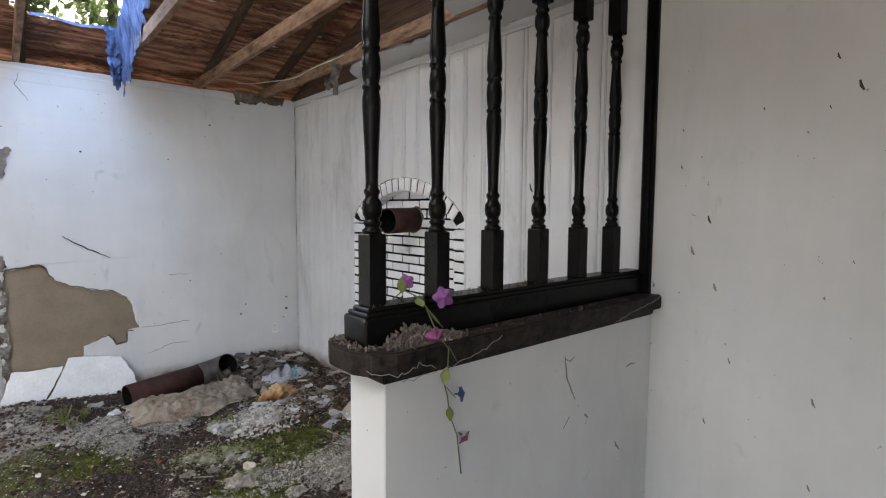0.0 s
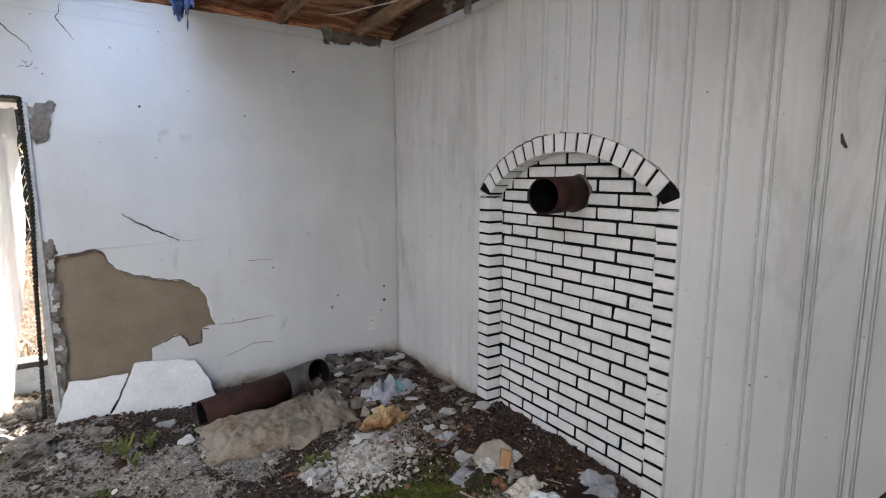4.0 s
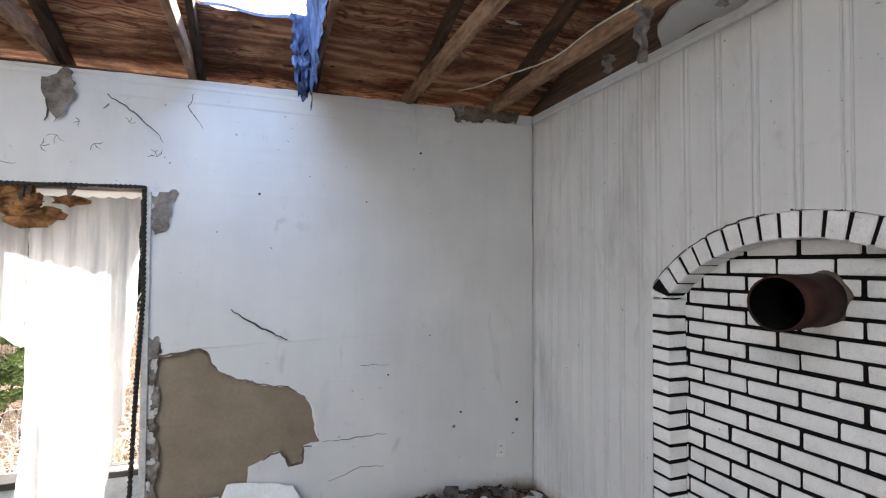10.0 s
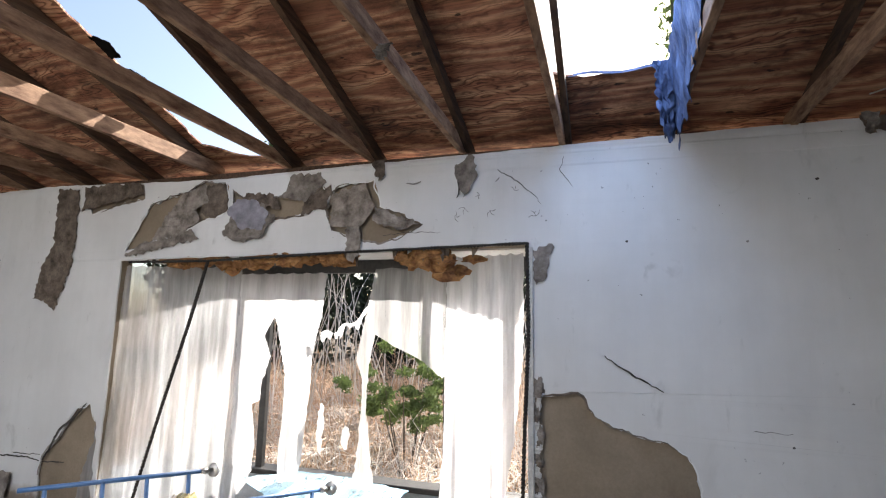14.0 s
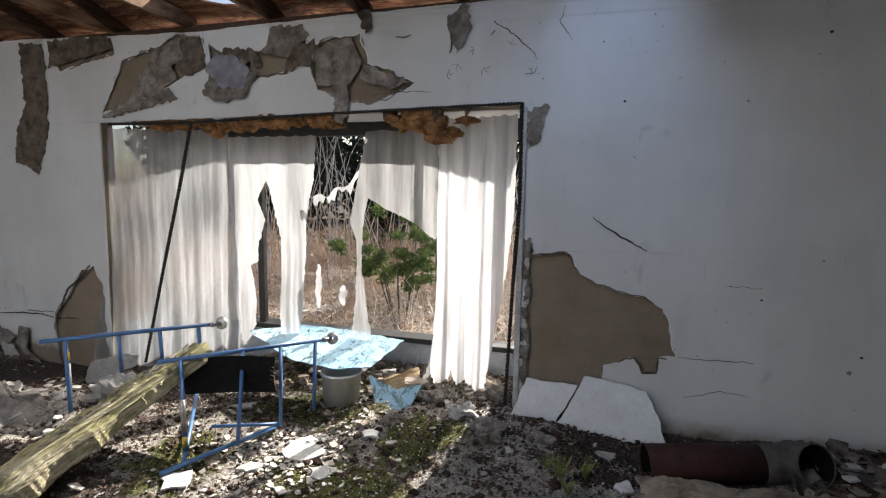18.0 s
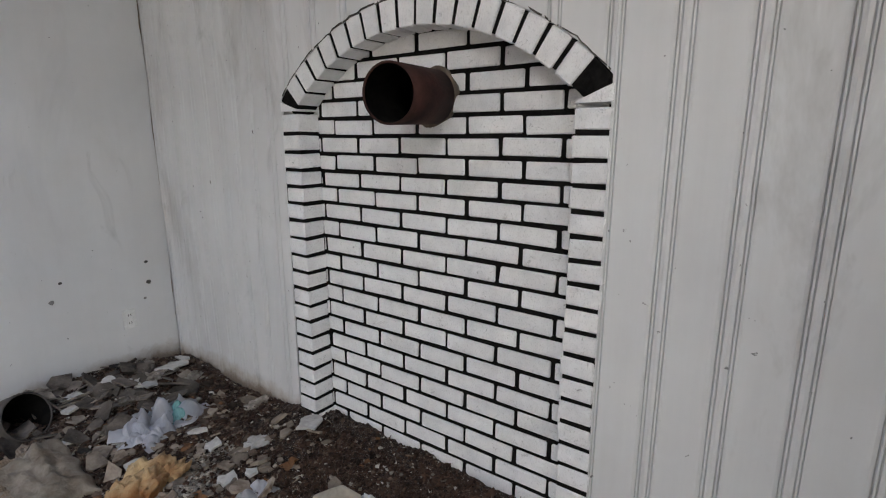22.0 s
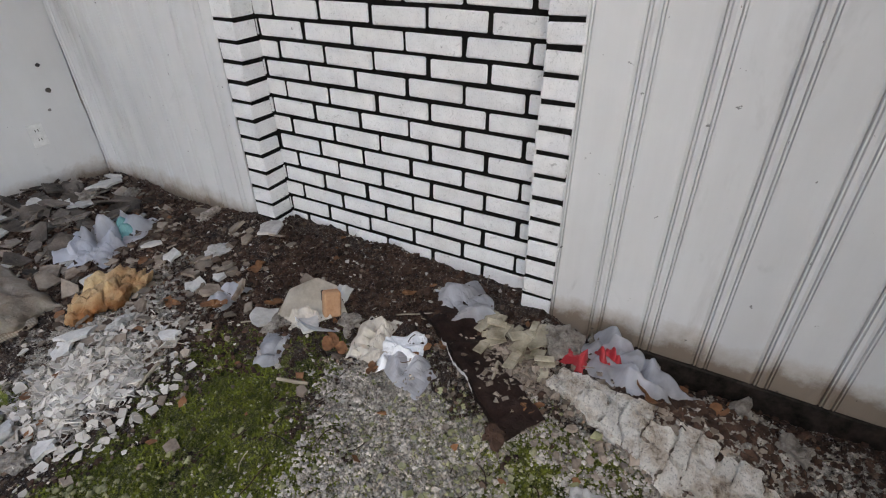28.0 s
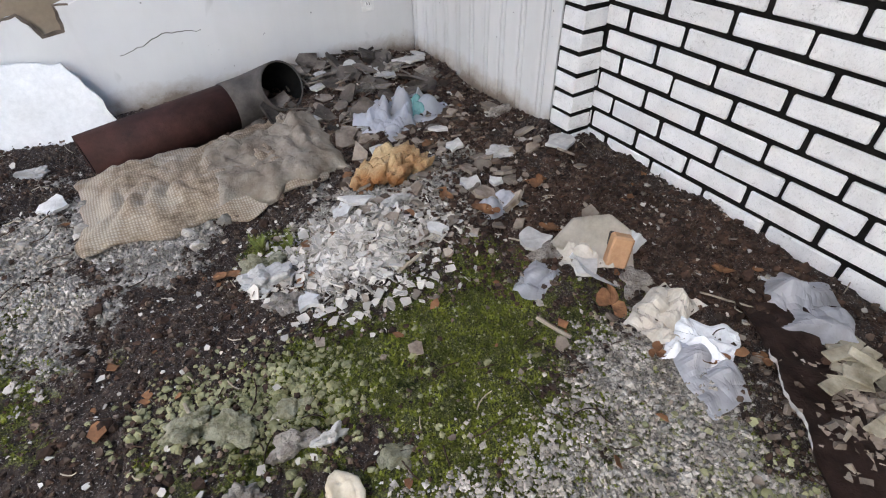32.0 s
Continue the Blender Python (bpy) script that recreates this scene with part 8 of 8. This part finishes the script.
scatter("bay_clods", 900, whole(-3.6, 0.3, 3.4, 5.25), (0.008, 0.026), 0.6, M_CRUMB, "dark clods on the floor under the window", 78, "clod")

# ---------------------------------------------------------------- panelling boards
rnd = random.Random(9)
edges = [1.60, 1.722, 1.890, 2.062, 2.234, 2.406, 2.574, 2.744, 2.918, 3.084, 3.252, 3.42, 3.59, 3.76, 3.93, 4.11, 4.24, 4.38, 4.51, 4.63, 4.75, 4.87, 4.98, 5.09, 5.19, 5.295]
for a, b in zip(edges, edges[1:]):
    bm = bmesh.new()
    # cross-section: a flat board and a double bead at its far edge
    sec = [(a - 0.002, 0.002), (a + 0.006, -0.001)]
    sec += [(y, -0.001 + 0.0012 * math.sin(7 * y)) for y in np.linspace(a + 0.015, b - 0.055, 5)]
    sec += [(b - 0.0475, -0.001), (b - 0.0455, 0.005), (b - 0.0435, -0.002), (b - 0.0395, -0.002), (b - 0.037, 0.006), (b - 0.0345, -0.001), (b - 0.026, -0.0035), (b - 0.0165, -0.001), (b - 0.014, 0.006), (b - 0.0115, -0.002), (b - 0.0075, -0.002), (b - 0.005, 0.006), (b - 0.003, 0.001)]
    lo, hi = [], []
    for y, dx in sec:
        bot = arch_out(y) + 0.002 if FY0 < y < FY1 else 0.075 if y < 2.42 else -0.1
        n = 9
        col = []
        for k in range(n):
            z = bot + (2.70 - bot) * k / (n - 1)
            wob = 0.004 * nz(y * 2, z * 1.5, 1.0, 4) * (2.2 if y > 4.1 else 1.0)
            col.append(bm.verts.new((EAST + dx + wob, y, z)))
        lo.append(col)
    for c1, c2 in zip(lo, lo[1:]):
        for k in range(len(c1) - 1):
            bm.faces.new((c1[k], c2[k], c2[k + 1], c1[k + 1]))
    part("board", bm, M_PANEL, wall_east, smooth=False)

# ---------------------------------------------------------------- bricks of the niche
def brick_mesh(w, d, h, seed, bevel=0.004):
    bm = bmesh.new()
    box(bm, 0, d, 0, w, 0, h, bevel)
    for v in bm.verts:
        v.co += Vector((0.003 * nz(v.co.y * 30, v.co.z * 30, 1.0, seed), 0.005 * nz(v.co.x * 30, v.co.z * 40, 1.0, seed + 3), 0.0045 * nz(v.co.y * 40, v.co.x * 30, 1.0, seed + 7)))
    return mesh_of(bm, "brick", M_BRICK)

def brick(me, at, turn=0.0):
    ob = new("brick", me)
    ob.parent = niche
    ob.matrix_parent_inverse = Matrix.Translation(niche.location).inverted()
    ob.location = at
    ob.rotation_euler = (turn, 0, 0)
    return ob

niche = thing("brick_niche", "arched niche of white-painted bricks with black joints", "fireplace", (2.5, FC, 0.0), kind="structure")
JOINT = 0.0155
PITCH = 0.2238
# heights of the bed joints, from the arch down to the floor
COURSES = [1.795, 1.722, 1.648, 1.575, 1.503, 1.431, 1.357, 1.2845, 1.2145, 1.143, 1.068, 0.992, 0.916, 0.840]
COURSES += [0.840 - 0.0765 * k for k in range(1, 13)]
cut_cache = {}
def brick_of(w, d, h, style):
    key = (round(w, 3), round(d, 3), round(h, 3), style)
    if key not in cut_cache:
        cut_cache[key] = brick_mesh(w, d, h, len(cut_cache) * 1.7 + 3)
    return cut_cache[key]
for row, (z1, z0) in enumerate(zip(COURSES, COURSES[1:])):
    phase = 3.566 if row % 2 else 3.478
    half = 0.66 if z1 < ARCH_Z + 0.62 else math.sqrt(max(0.0, (RI + 0.06) ** 2 - (z0 - ARCH_Z) ** 2))
    half = min(0.66, half)
    k0 = int((FC - half - phase) / PITCH) - 2
    for k in range(k0, k0 + 12):
        a, b = phase + PITCH * k + JOINT / 2, phase + PITCH * (k + 1) - JOINT / 2
        a, b = max(a, FC - half), min(b, FC + half)
        if b - a < 0.025:
            continue
        me = brick_of(b - a, 0.03, z1 - z0 - JOINT, (row * 3 + k) % 5)
        brick(me, (BACK + 0.002 * math.sin(row * 3 + k * 5), a + 0.002 * math.sin(row * 5 + k * 2), z0 + JOINT / 2 + 0.0015 * math.sin(row * 2 + k * 3)))
# piers
LEFT = [1.528, 1.442, 1.365, 1.290, 1.219, 1.146, 1.070, 0.991, 0.911, 0.836, 0.758, 0.682] + [0.682 - 0.0768 * k for k in range(1, 11)]
RIGHT = [1.515, 1.441, 1.365, 1.292, 1.217, 1.145, 1.072, 1.002, 0.928, 0.852, 0.775] + [0.775 - 0.0765 * k for k in range(1, 12)]
for k, (z1, z0) in enumerate(zip(LEFT, LEFT[1:])):
    brick(brick_of(0.108, 0.112, z1 - z0 - JOINT, k % 3), (EAST - 0.004 + 0.002 * math.sin(k * 5), FY1 - 0.110 + 0.003 * math.sin(k * 3), z0 + JOINT / 2))
for k, (z1, z0) in enumerate(zip(RIGHT, RIGHT[1:])):
    brick(brick_of(0.108, 0.112, z1 - z0 - JOINT, 3 + k % 3), (EAST - 0.004 + 0.002 * math.sin(k * 4), FY0 + 0.002 + 0.003 * math.sin(k * 7), z0 + JOINT / 2))
# black mortar of piers and arch, set back behind the brick faces
bm = boxes((EAST + 0.002, BACK + 0.02, FY1 - 0.106, FY1, -0.1, 1.50), (EAST + 0.002, BACK + 0.02, FY0, FY0 + 0.106, -0.1, 1.50))
half_a = math.asin(0.71 / RO)
ring = [(FC + (RO - 0.002) * math.sin(q), ARCH_Z + (RO - 0.002) * math.cos(q)) for q in np.linspace(-half_a, half_a, 40)]
inner = [(FC + (RI + 0.006) * math.sin(q), ARCH_Z + (RI + 0.006) * math.cos(q)) for q in np.linspace(half_a * 0.985, -half_a * 0.985, 40)]
sheet(bm, ring + inner, [], lambda u, v, d: (EAST + 0.002 + d, u, v), 0.114)
part("mortar", bm, M_MORTAR, niche, "black mortar joints")
NB, STEP = 17, 0.0885
wedges = []
for s in range(4):
    bm = bmesh.new()
    q = STEP / 2 * 0.82
    pts = [((RI) * math.sin(-q), RI * math.cos(q)), (RI * math.sin(q), RI * math.cos(q)), (RO * math.sin(q), RO * math.cos(q)), (RO * math.sin(-q), RO * math.cos(q))]
    sheet(bm, pts, [], lambda u, v, d: (d, u, v), 0.112)
    bmesh.ops.bevel(bm, geom=bm.edges[:], offset=0.004, segments=1, affect="EDGES")
    for v in bm.verts:
        v.co += Vector((0.002 * nz(v.co.y * 60, v.co.z * 60, 1.0, s), 0.003 * nz(v.co.x * 60, v.co.z * 60, 1.0, s + 2), 0.003 * nz(v.co.y * 60, v.co.x * 60, 1.0, s + 5)))
    wedges.append(mesh_of(bm, "brick", M_BRICK))
for k in range(NB):
    ang = 0.7625 - STEP * (k + 0.5)
    brick(wedges[k % 4], (EAST - 0.005 + 0.002 * math.sin(k * 4), FC, ARCH_Z), -ang)
# thin white wedges where the arch meets the piers
for pts in (((2.712, 1.521), (2.712, 1.570), (2.812, 1.528), (2.822, 1.521)), ((4.128, 1.533), (4.128, 1.570), (4.032, 1.541), (4.016, 1.533))):
    bm = bmesh.new()
    sheet(bm, list(pts), [], lambda u, v, d: (EAST - 0.004 + d, u, v), 0.112)
    part("brick", bm, M_BRICK, niche)
# ragged black gap round the outside of the arch
bm = bmesh.new()
strip(bm, [(FC + (RO + 0.004) * math.sin(q), ARCH_Z + (RO + 0.004 + 0.003 * math.sin(37 * q)) * math.cos(q)) for q in np.linspace(-0.80, 0.80, 40)], 0.008, on_east, 0.003, 71)
part("gap", bm, M_CRACK, niche, "ragged black gap over the arch")
